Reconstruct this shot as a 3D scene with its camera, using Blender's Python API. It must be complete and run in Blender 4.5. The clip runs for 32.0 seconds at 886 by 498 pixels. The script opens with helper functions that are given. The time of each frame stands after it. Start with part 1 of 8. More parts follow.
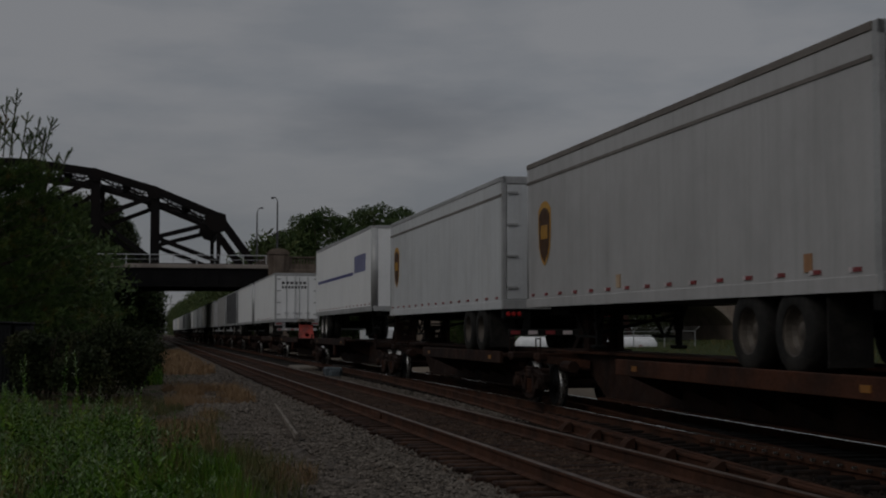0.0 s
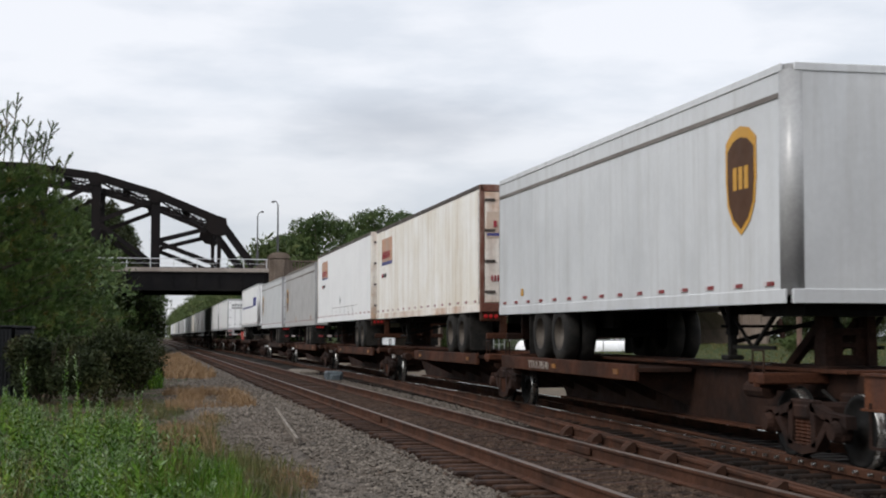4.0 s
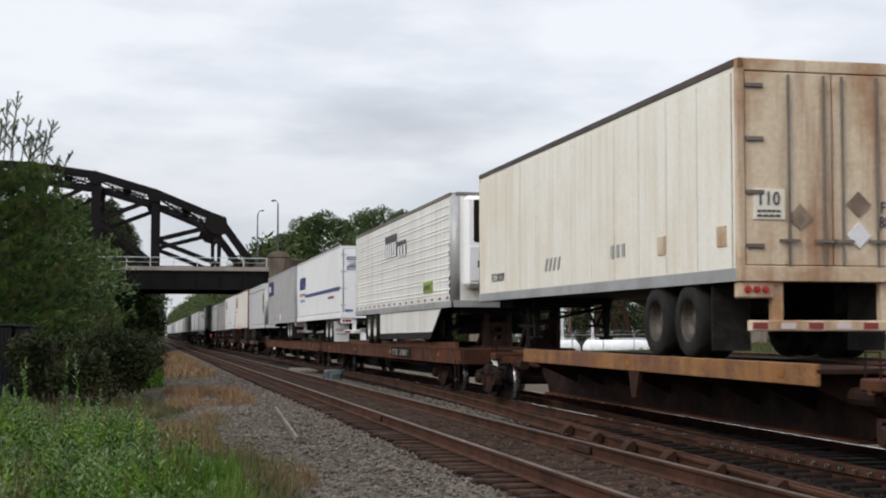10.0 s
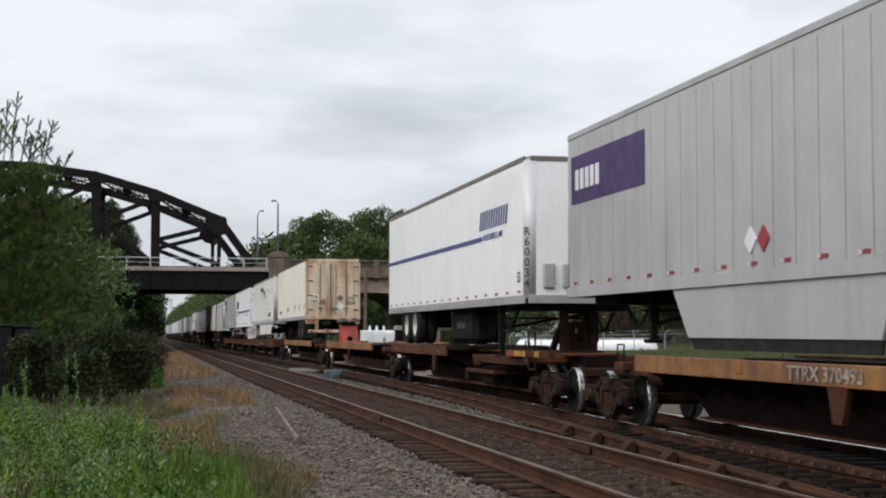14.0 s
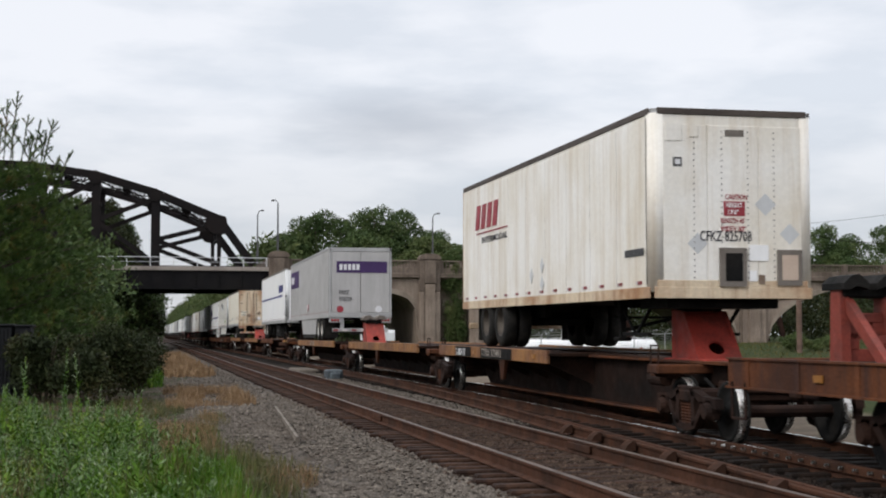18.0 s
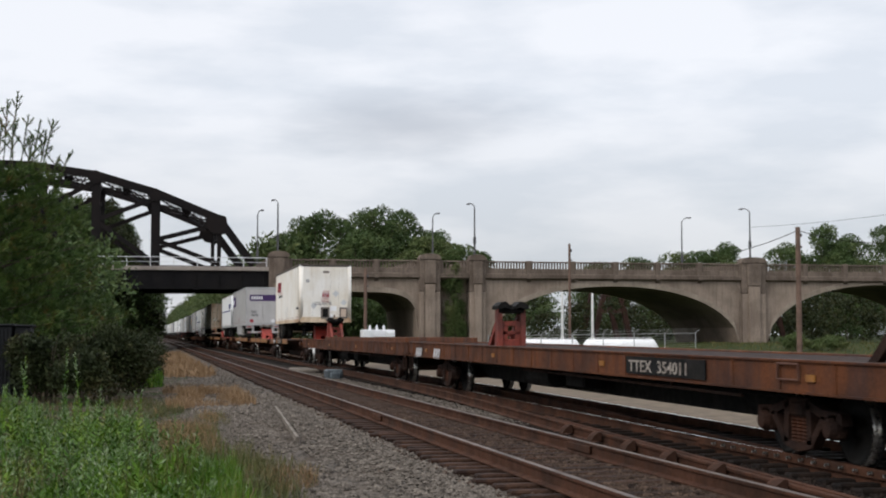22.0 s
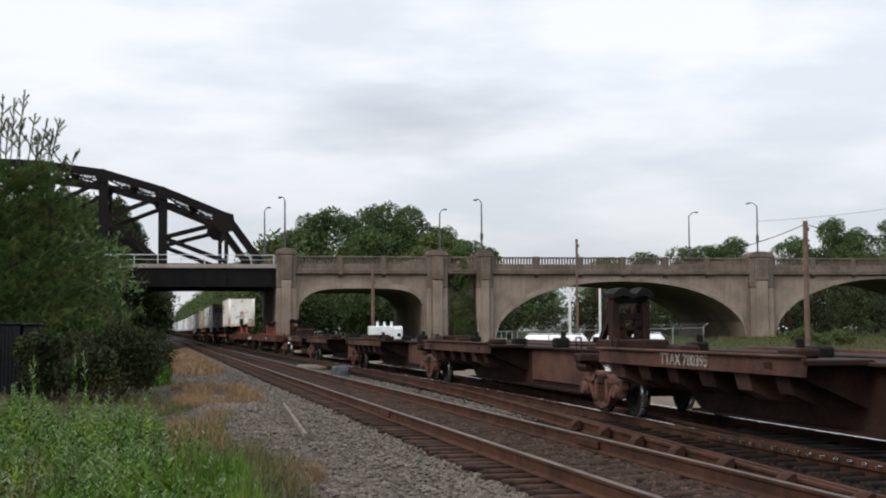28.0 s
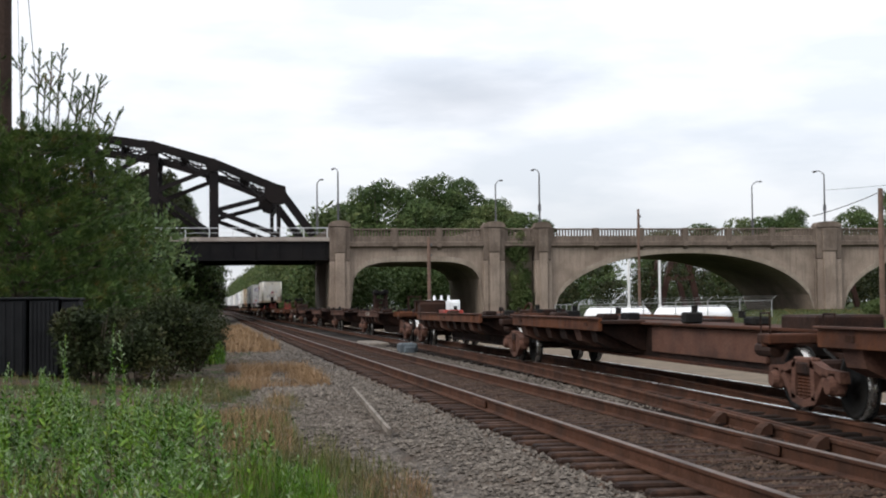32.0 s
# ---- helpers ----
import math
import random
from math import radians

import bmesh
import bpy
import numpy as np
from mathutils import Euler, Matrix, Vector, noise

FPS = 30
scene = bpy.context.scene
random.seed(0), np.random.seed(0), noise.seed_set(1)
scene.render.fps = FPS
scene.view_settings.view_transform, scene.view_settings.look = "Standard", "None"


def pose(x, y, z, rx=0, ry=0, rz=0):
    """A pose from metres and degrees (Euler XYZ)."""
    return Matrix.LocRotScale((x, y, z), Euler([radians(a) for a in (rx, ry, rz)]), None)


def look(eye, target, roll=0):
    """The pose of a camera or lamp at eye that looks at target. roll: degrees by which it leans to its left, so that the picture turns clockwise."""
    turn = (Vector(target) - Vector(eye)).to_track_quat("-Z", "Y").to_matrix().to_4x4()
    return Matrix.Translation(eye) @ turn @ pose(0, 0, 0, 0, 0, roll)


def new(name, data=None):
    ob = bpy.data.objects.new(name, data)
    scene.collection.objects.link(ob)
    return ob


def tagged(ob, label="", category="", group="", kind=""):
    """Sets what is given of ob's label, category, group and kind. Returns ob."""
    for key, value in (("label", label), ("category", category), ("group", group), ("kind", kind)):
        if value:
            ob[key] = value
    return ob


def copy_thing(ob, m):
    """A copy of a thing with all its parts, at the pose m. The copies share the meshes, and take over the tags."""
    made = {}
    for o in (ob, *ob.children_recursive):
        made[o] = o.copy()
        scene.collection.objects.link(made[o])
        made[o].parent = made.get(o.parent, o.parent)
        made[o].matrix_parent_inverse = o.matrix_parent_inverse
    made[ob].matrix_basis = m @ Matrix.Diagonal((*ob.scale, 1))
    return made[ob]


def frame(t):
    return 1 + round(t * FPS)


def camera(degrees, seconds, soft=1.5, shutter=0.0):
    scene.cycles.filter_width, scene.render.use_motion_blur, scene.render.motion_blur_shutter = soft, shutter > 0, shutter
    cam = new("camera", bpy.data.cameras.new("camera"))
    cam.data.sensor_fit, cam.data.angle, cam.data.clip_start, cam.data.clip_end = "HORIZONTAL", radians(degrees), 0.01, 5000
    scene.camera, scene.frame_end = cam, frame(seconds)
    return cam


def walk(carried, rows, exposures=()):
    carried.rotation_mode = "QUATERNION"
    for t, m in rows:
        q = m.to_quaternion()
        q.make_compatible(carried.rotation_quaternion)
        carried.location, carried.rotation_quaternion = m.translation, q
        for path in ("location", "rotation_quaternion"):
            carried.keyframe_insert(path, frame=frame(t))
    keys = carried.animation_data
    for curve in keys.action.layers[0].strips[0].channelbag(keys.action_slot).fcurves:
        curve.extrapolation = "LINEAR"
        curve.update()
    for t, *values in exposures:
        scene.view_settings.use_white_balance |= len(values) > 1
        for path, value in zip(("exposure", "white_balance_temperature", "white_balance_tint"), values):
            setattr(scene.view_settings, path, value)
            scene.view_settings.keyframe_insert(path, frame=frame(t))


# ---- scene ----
CLIP = 32.0
EYE = (0.0, 0.0, 1.39)
SPEED = 12.5          # the train's metres a second, away along +y
TRACK_X = 8.6         # centre line of the train's track
NEAR_X = 4.875        # centre line of the empty track
cam = camera(34.61, CLIP, soft=2.0, shutter=0.12)


def aim(yaw, pitch, roll=0.0, eye=EYE):
    """Camera pose: degrees to the right of +y, degrees up, degrees of lean."""
    a, b = radians(yaw), radians(pitch)
    way = Vector((math.sin(a) * math.cos(b), math.cos(a) * math.cos(b), math.sin(b)))
    return look(eye, Vector(eye) + way, roll)


# seconds, yaw, pitch, lean, metres forward, metres up
PATH = [
    (0.0, 11.77, 3.36, 0, 0, 0), (2.0, 11.77, 3.38, 0, 0, 0), (3.5, 11.75, 3.50, 0, 0, 0), (6.5, 11.75, 3.54, 0, 0, 0),
    (9.0, 11.75, 3.47, 0, 0, 0), (14.5, 11.75, 3.48, 0, 0, 0), (18.0, 11.75, 3.46, 0, 0, 0), (24.0, 11.75, 3.45, 0, 0, 0),
    (25.0, 11.75, 3.38, 0, 0, 0), (25.5, 11.77, 3.41, 0, 0, 0), (26.5, 11.75, 3.44, 0, 0, 0),
    (27.5, 11.633, 3.459, -0.10, 0, 0), (28, 11.462, 3.300, -0.35, 0, 0), (28.5, 10.900, 2.539, -0.35, 0, 0),
    (29, 10.476, 2.601, -0.37, 0.14, 0), (29.5, 10.096, 2.665, -0.39, 0.85, 0), (30, 9.812, 2.432, -0.50, 1.51, 0),
    (30.5, 9.674, 2.250, -0.51, 2.17, 0), (31, 9.525, 2.309, -0.51, 2.86, 0), (31.5, 9.520, 2.324, -0.53, 3.47, 0),
    (32, 9.450, 2.266, -0.58, 4.19, 0),
]
AHEAD = Vector((0.0, 1.0, 0.0))
walk(cam, [(t, aim(yaw, pitch, lean, Vector(EYE) + AHEAD * on + Vector((0, 0, up)))) for t, yaw, pitch, lean, on, up in PATH],
     exposures=[(0.0, -2.25), (0.5, -1.6), (1.0, -0.95), (1.5, -0.3), (2.0, -0.06), (2.4, -0.05), (5.0, -0.02), (7.5, -0.06), (21.0, -0.06), (23.5, 0.02), (27.6, 0.04), (28.3, 0.06), (29.0, 0.15), (30.0, 0.21), (32.0, 0.24)])

# overcast sky, brighter overhead, and one wide soft sun behind the camera's left
SUN_ELEVATION, SUN_TURN = 38.0, 240.0
world = bpy.data.worlds.new("overcast_sky")
scene.world = world
world.use_nodes = True
wn, wl = world.node_tree.nodes, world.node_tree.links
wn.clear()


def wnode(kind, **values):
    n = wn.new(kind)
    for key, value in values.items():
        n.inputs[key.replace("_", " ")].default_value = value
    return n


w_out = wn.new("ShaderNodeOutputWorld")
w_sky = wn.new("ShaderNodeTexSky")
w_sky.sky_type = "NISHITA"
w_sky.sun_disc = False
w_sky.sun_elevation = radians(SUN_ELEVATION)
w_sky.sun_rotation = radians(SUN_TURN)
w_blue = wnode("ShaderNodeBackground", Strength=0.09)
wl.new(w_sky.outputs["Color"], w_blue.inputs["Color"])
w_co = wn.new("ShaderNodeTexCoord")
w_map = wn.new("ShaderNodeMapping")
w_map.inputs["Scale"].default_value = (6.0, 6.0, 22.0)
wl.new(w_co.outputs["Generated"], w_map.inputs["Vector"])
w_noise = wnode("ShaderNodeTexNoise", Scale=1.0, Detail=7.0, Roughness=0.52)
wl.new(w_map.outputs["Vector"], w_noise.inputs["Vector"])
w_ramp = wn.new("ShaderNodeValToRGB")
w_ramp.color_ramp.elements[0].position = 0.38
w_ramp.color_ramp.elements[0].color = (0.85, 0.895, 0.975, 1)
w_ramp.color_ramp.elements[1].position = 0.57
w_ramp.color_ramp.elements[1].color = (1.03, 1.05, 1.11, 1)
wl.new(w_noise.outputs["Fac"], w_ramp.inputs["Fac"])
w_sep = wn.new("ShaderNodeSeparateXYZ")
wl.new(w_co.outputs["Generated"], w_sep.inputs["Vector"])
w_up = wn.new("ShaderNodeMapRange")
w_up.inputs["From Min"].default_value = 0.035
w_up.inputs["From Max"].default_value = 0.165
w_up.inputs["To Min"].default_value = 0.74
w_up.inputs["To Max"].default_value = 0.985
wl.new(w_sep.outputs["Z"], w_up.inputs["Value"])
# one darker grey cloud over the tracks
w_dir = wn.new("ShaderNodeVectorMath")
w_dir.operation = "SUBTRACT"
w_dir.inputs[1].default_value = (0.178, 0.973, 0.1452)
wl.new(w_co.outputs["Generated"], w_dir.inputs[0])
w_sq = wn.new("ShaderNodeMapping")
w_sq.inputs["Scale"].default_value = (10.0, 10.0, 36.0)
wl.new(w_dir.outputs["Vector"], w_sq.inputs["Vector"])
w_len = wn.new("ShaderNodeVectorMath")
w_len.operation = "LENGTH"
wl.new(w_sq.outputs["Vector"], w_len.inputs[0])
w_wob = wn.new("ShaderNodeMath")
w_wob.operation = "MULTIPLY_ADD"
w_wob.inputs[1].default_value = 1.6
wl.new(w_noise.outputs["Fac"], w_wob.inputs[0])
wl.new(w_len.outputs["Value"], w_wob.inputs[2])
w_cut = wn.new("ShaderNodeMapRange")
w_cut.interpolation_type = "SMOOTHSTEP"
for _k, _v in (("From Min", 0.75), ("From Max", 2.05), ("To Min", 0.55), ("To Max", 0.0)):
    w_cut.inputs[_k].default_value = _v
wl.new(w_wob.outputs["Value"], w_cut.inputs["Value"])
w_grey = wn.new("ShaderNodeMix")
w_grey.data_type = "RGBA"
w_grey.inputs["B"].default_value = (0.50, 0.53, 0.60, 1)
wl.new(w_cut.outputs["Result"], w_grey.inputs["Factor"])
wl.new(w_ramp.outputs["Color"], w_grey.inputs["A"])
w_cloud = wn.new("ShaderNodeBackground")
wl.new(w_grey.outputs["Result"], w_cloud.inputs["Color"])
# the overcast brightens further towards the zenith
w_zen = wn.new("ShaderNodeMapRange")
for _k, _v in (("From Min", 0.24), ("From Max", 0.85), ("To Min", 0.0), ("To Max", 0.55)):
    w_zen.inputs[_k].default_value = _v
wl.new(w_sep.outputs["Z"], w_zen.inputs["Value"])
w_sum = wn.new("ShaderNodeMath")
w_sum.operation = "ADD"
wl.new(w_up.outputs["Result"], w_sum.inputs[0])
wl.new(w_zen.outputs["Result"], w_sum.inputs[1])
wl.new(w_sum.outputs["Value"], w_cloud.inputs["Strength"])
w_mix = wn.new("ShaderNodeMixShader")
w_mix.inputs["Fac"].default_value = 0.88
wl.new(w_blue.outputs["Background"], w_mix.inputs[1])
wl.new(w_cloud.outputs["Background"], w_mix.inputs[2])
wl.new(w_mix.outputs["Shader"], w_out.inputs["Surface"])

sun_data = bpy.data.lights.new("sun", "SUN")
sun_data.energy, sun_data.angle, sun_data.color = 1.6, radians(22), (1.0, 0.96, 0.90)
sun = new("sun", sun_data)
_e, _r = radians(SUN_ELEVATION), radians(SUN_TURN)
sun_way = Vector((math.sin(_r) * math.cos(_e), math.cos(_r) * math.cos(_e), math.sin(_e)))
sun.matrix_basis = look(sun_way * 60, (0, 0, 0))
# ---- materials ----
def mat(name, c, c2=None, scale=1.5, rough=0.6, metal=0.0, bump=0.1, grain=30.0, fine=0.25, streak=None, streak_amount=0.0,
        vary=0.0, low=0.42, high=0.62):
    """Procedural surface: two colours by coarse noise, fine grain, optional downward streaks, relief and object-to-object variation."""
    m = bpy.data.materials.new(name)
    m.use_nodes = True
    n, l = m.node_tree.nodes, m.node_tree.links
    b = n["Principled BSDF"]
    b.inputs["Roughness"].default_value = rough
    b.inputs["Metallic"].default_value = metal
    b.inputs["Specular IOR Level"].default_value = 0.12 if max(c) < 0.2 and metal == 0 else 0.4
    co = n.new("ShaderNodeTexCoord")
    c2 = c2 or tuple(0.75 * k for k in c)

    def noise_of(s, detail, vec=None, r=0.6):
        t = n.new("ShaderNodeTexNoise")
        t.inputs["Scale"].default_value, t.inputs["Detail"].default_value, t.inputs["Roughness"].default_value = s, detail, r
        l.new(vec or co.outputs["Object"], t.inputs["Vector"])
        return t.outputs["Fac"]

    def span(value, a, b2, lo, hi):
        t = n.new("ShaderNodeMapRange")
        for key, k in (("From Min", a), ("From Max", b2), ("To Min", lo), ("To Max", hi)):
            t.inputs[key].default_value = k
        l.new(value, t.inputs["Value"])
        return t.outputs["Result"]

    def mixed(fac, a, b2, blend="MIX"):
        t = n.new("ShaderNodeMix")
        t.data_type, t.blend_type = "RGBA", blend
        for socket, k in ((t.inputs["Factor"], fac), (t.inputs["A"], a), (t.inputs["B"], b2)):
            if isinstance(k, tuple):
                socket.default_value = (*k, 1)
            elif isinstance(k, (int, float)):
                socket.default_value = k
            else:
                l.new(k, socket)
        return t.outputs["Result"]

    col = mixed(span(noise_of(scale, 5), low, high, 0, 1), c, c2)
    g = noise_of(grain, 3)
    if streak:
        mp = n.new("ShaderNodeMapping")
        mp.inputs["Scale"].default_value = (2.2, 2.2, 0.16)
        l.new(co.outputs["Object"], mp.inputs["Vector"])
        s = noise_of(1.6, 6, mp.outputs["Vector"], 0.65)
        col = mixed(span(s, 0.46, 0.72, 0, streak_amount), col, streak)
    t = n.new("ShaderNodeHueSaturation")
    l.new(col, t.inputs["Color"])
    val = span(g, 0.3, 0.7, 1 - fine, 1 + fine)
    if vary:
        info = n.new("ShaderNodeObjectInfo")
        mu = n.new("ShaderNodeMath")
        mu.operation = "MULTIPLY"
        l.new(val, mu.inputs[0])
        l.new(span(info.outputs["Random"], 0, 1, 1 - vary, 1 + vary), mu.inputs[1])
        val = mu.outputs["Value"]
    l.new(val, t.inputs["Value"])
    l.new(t.outputs["Color"], b.inputs["Base Color"])
    rr = span(noise_of(scale * 3, 4), 0.3, 0.7, max(0.05, rough - 0.12), min(1, rough + 0.12))
    l.new(rr, b.inputs["Roughness"])
    if bump:
        bp = n.new("ShaderNodeBump")
        bp.inputs["Strength"].default_value, bp.inputs["Distance"].default_value = bump, 0.02
        l.new(g, bp.inputs["Height"])
        l.new(bp.outputs["Normal"], b.inputs["Normal"])
    return m


# ---- mesh building ----
class Geo:
    """Collects faces of one mesh."""

    def __init__(self):
        self.v, self.f = [], []

    def face_up(self, pts, faces):
        k = len(self.v)
        self.v.extend(pts)
        self.f.extend([tuple(k + i for i in q) for q in faces])
        return self

    def box(self, x0, x1, y0, y1, z0, z1, c=0.0):
        """A box, with its edges cut by c."""
        if x0 > x1: x0, x1 = x1, x0
        if y0 > y1: y0, y1 = y1, y0
        if z0 > z1: z0, z1 = z1, z0
        if c <= 0:
            return self.face_up([(x0, y0, z0), (x1, y0, z0), (x1, y1, z0), (x0, y1, z0), (x0, y0, z1), (x1, y0, z1), (x1, y1, z1), (x0, y1, z1)],
                                [(0, 3, 2, 1), (4, 5, 6, 7), (0, 1, 5, 4), (1, 2, 6, 5), (2, 3, 7, 6), (3, 0, 4, 7)])
        c = min(c, (x1 - x0) * 0.45, (y1 - y0) * 0.45, (z1 - z0) * 0.45)
        pts, idx = [], {}
        for i, X in enumerate((x0, x1)):
            for j, Y in enumerate((y0, y1)):
                for k, Z in enumerate((z0, z1)):
                    dx, dy, dz = (c if i == 0 else -c), (c if j == 0 else -c), (c if k == 0 else -c)
                    idx[i, j, k] = len(pts)
                    pts += [(X, Y + dy, Z + dz), (X + dx, Y, Z + dz), (X + dx, Y + dy, Z)]
        P = lambda i, j, k, a: idx[i, j, k] + a
        fs = [(P(0, 0, 0, 0), P(0, 0, 1, 0), P(0, 1, 1, 0), P(0, 1, 0, 0)), (P(1, 0, 0, 0), P(1, 1, 0, 0), P(1, 1, 1, 0), P(1, 0, 1, 0)),
              (P(0, 0, 0, 1), P(1, 0, 0, 1), P(1, 0, 1, 1), P(0, 0, 1, 1)), (P(0, 1, 0, 1), P(0, 1, 1, 1), P(1, 1, 1, 1), P(1, 1, 0, 1)),
              (P(0, 0, 0, 2), P(0, 1, 0, 2), P(1, 1, 0, 2), P(1, 0, 0, 2)), (P(0, 0, 1, 2), P(1, 0, 1, 2), P(1, 1, 1, 2), P(0, 1, 1, 2))]
        for j in (0, 1):
            for k in (0, 1):
                fs.append((P(0, j, k, 1), P(1, j, k, 1), P(1, j, k, 2), P(0, j, k, 2)))
        for i in (0, 1):
            for k in (0, 1):
                fs.append((P(i, 0, k, 0), P(i, 1, k, 0), P(i, 1, k, 2), P(i, 0, k, 2)))
        for i in (0, 1):
            for j in (0, 1):
                fs.append((P(i, j, 0, 0), P(i, j, 1, 0), P(i, j, 1, 1), P(i, j, 0, 1)))
        for q in idx.values():
            fs.append((q, q + 1, q + 2))
        return self.face_up(pts, fs)

    def prism(self, poly, axis, a0, a1):
        """A polygon of (p, q) pushed along an axis: x takes (y, z), y takes (x, z), z takes (x, y)."""
        mk = {"x": lambda p, q, a: (a, p, q), "y": lambda p, q, a: (p, a, q), "z": lambda p, q, a: (p, q, a)}[axis]
        n = len(poly)
        pts = [mk(p, q, a0) for p, q in poly] + [mk(p, q, a1) for p, q in poly]
        return self.face_up(pts, [tuple(range(n))[::-1], tuple(range(n, 2 * n))] + [(i, (i + 1) % n, n + (i + 1) % n, n + i) for i in range(n)])

    def tube(self, p0, p1, r, n=8, r1=None, caps=True):
        p0, p1 = Vector(p0), Vector(p1)
        d = (p1 - p0).normalized()
        a = d.orthogonal().normalized()
        b = d.cross(a)
        r1 = r if r1 is None else r1
        pts = []
        for p, q in ((p0, r), (p1, r1)):
            for i in range(n):
                t = 2 * math.pi * i / n
                pts.append(tuple(p + (a * math.cos(t) + b * math.sin(t)) * q))
        fs = [(i, (i + 1) % n, n + (i + 1) % n, n + i) for i in range(n)]
        if caps:
            fs += [tuple(range(n))[::-1], tuple(range(n, 2 * n))]
        return self.face_up(pts, fs)

    def bar(self, p0, p1, w, h, up=(0, 0, 1)):
        """A straight bar of w by h section between two points."""
        p0, p1 = Vector(p0), Vector(p1)
        d = (p1 - p0).normalized()
        a = d.cross(Vector(up))
        a = a.normalized() if a.length > 1e-4 else d.orthogonal().normalized()
        b = a.cross(d)
        pts = []
        for p in (p0, p1):
            for s, t in ((-1, -1), (1, -1), (1, 1), (-1, 1)):
                pts.append(tuple(p + a * (s * w / 2) + b * (t * h / 2)))
        return self.face_up(pts, [(3, 2, 1, 0), (4, 5, 6, 7), (0, 1, 5, 4), (1, 2, 6, 5), (2, 3, 7, 6), (3, 0, 4, 7)])

    def lathe(self, profile, at, axis, n=20):
        """A profile of (radius, height) turned round an axis through at."""
        k = len(self.v)
        for r, h in profile:
            for i in range(n):
                t = 2 * math.pi * i / n
                c, s = r * math.cos(t), r * math.sin(t)
                o = {"x": (h, c, s), "y": (c, h, s), "z": (c, s, h)}[axis]
                self.v.append((at[0] + o[0], at[1] + o[1], at[2] + o[2]))
        for j in range(len(profile) - 1):
            for i in range(n):
                i2 = (i + 1) % n
                self.f.append((k + j * n + i, k + j * n + i2, k + (j + 1) * n + i2, k + (j + 1) * n + i))
        return self

    def mesh(self, name, material, smooth=False):
        me = bpy.data.meshes.new(name)
        me.from_pydata(self.v, [], self.f)
        bm = bmesh.new()
        bm.from_mesh(me)
        bmesh.ops.recalc_face_normals(bm, faces=bm.faces)
        bm.to_mesh(me)
        bm.free()
        if smooth:
            me.polygons.foreach_set("use_smooth", [True] * len(me.polygons))
        me.materials.append(material)
        return me


def part(name, geo, material, parent, label="", smooth=False, kind=""):
    """One mesh under a thing or a part; geo may also be a mesh that others share."""
    me = geo if isinstance(geo, bpy.types.Mesh) else geo.mesh(name, material, smooth)
    ob = new(name, me)
    ob.parent = parent
    return tagged(ob, label, kind=kind)


def thing(name, label, category, m=None, group="", kind="", geo=None, material=None, smooth=False):
    """A top-level thing: an Empty for its parts, or one mesh."""
    ob = new(name, geo.mesh(name, material, smooth) if geo else None)
    ob.matrix_basis = m or Matrix.Identity(4)
    return tagged(ob, label, category, group, kind)


def raw_mesh(name, verts, faces, material, smooth=False):
    me = bpy.data.meshes.new(name)
    me.from_pydata([tuple(map(float, v)) for v in verts], [], [tuple(map(int, f)) for f in faces])
    me.materials.append(material)
    if smooth:
        me.polygons.foreach_set("use_smooth", [True] * len(me.polygons))
    return me


def arrays_mesh(name, verts, per, material):
    """A mesh from an array of loose polygons with per corners each."""
    k = len(verts) // per
    me = bpy.data.meshes.new(name)
    me.vertices.add(len(verts))
    me.vertices.foreach_set("co", np.asarray(verts, dtype=np.float32).ravel())
    me.loops.add(k * per)
    me.loops.foreach_set("vertex_index", np.arange(k * per, dtype=np.int32))
    me.polygons.add(k)
    me.polygons.foreach_set("loop_start", np.arange(0, k * per, per, dtype=np.int32))
    me.polygons.foreach_set("loop_total", np.full(k, per, dtype=np.int32))
    me.update(calc_edges=True)
    me.materials.append(material)
    return me


def writing(name, body, size, material, parent, m, squeeze=1.0, label="", align="LEFT"):
    """Letters as a flat part."""
    cu = bpy.data.curves.new(name, "FONT")
    cu.body, cu.size, cu.align_x = body, size, align
    cu.extrude = 0.002
    cu.resolution_u = 2
    cu.offset = size * 0.012
    cu.materials.append(material)
    ob = new(name, cu)
    ob.parent = parent
    ob.matrix_basis = m @ Matrix.Diagonal((squeeze, 1, 1, 1))
    return tagged(ob, label)


RUST = mat("rusty_brown_steel", (0.058, 0.0225, 0.0125), (0.028, 0.0135, 0.009), 1.2, 0.8, 0.0, 0.15, 25, 0.3, vary=0.12)
DARK_RUST = mat("dark_brown_steel", (0.031, 0.0155, 0.0108), (0.0135, 0.0082, 0.0068), 1.6, 0.8, 0.0, 0.15, 25, 0.3, vary=0.15)
ORANGE = mat("weathered_orange_brown_paint", (0.118, 0.042, 0.0175), (0.056, 0.024, 0.0145), 0.9, 0.7, 0.0, 0.1, 25, 0.25, (0.042, 0.024, 0.022), 0.9, vary=0.15)
YELLOW_DECK = mat("weathered_orange_yellow_paint", (0.27, 0.125, 0.040), (0.145, 0.062, 0.030), 1.1, 0.7, 0.0, 0.1, 25, 0.25, (0.05, 0.03, 0.022), 0.6)
RED = mat("faded_red_paint", (0.29, 0.034, 0.022), (0.15, 0.025, 0.018), 2.0, 0.6, 0.0, 0.05, 30, 0.2)
BLACK = mat("flat_black_and_shade", (0.0072, 0.0072, 0.0072), (0.0132, 0.012, 0.0108), 2.0, 0.75, 0.0, 0.1, 30, 0.3)
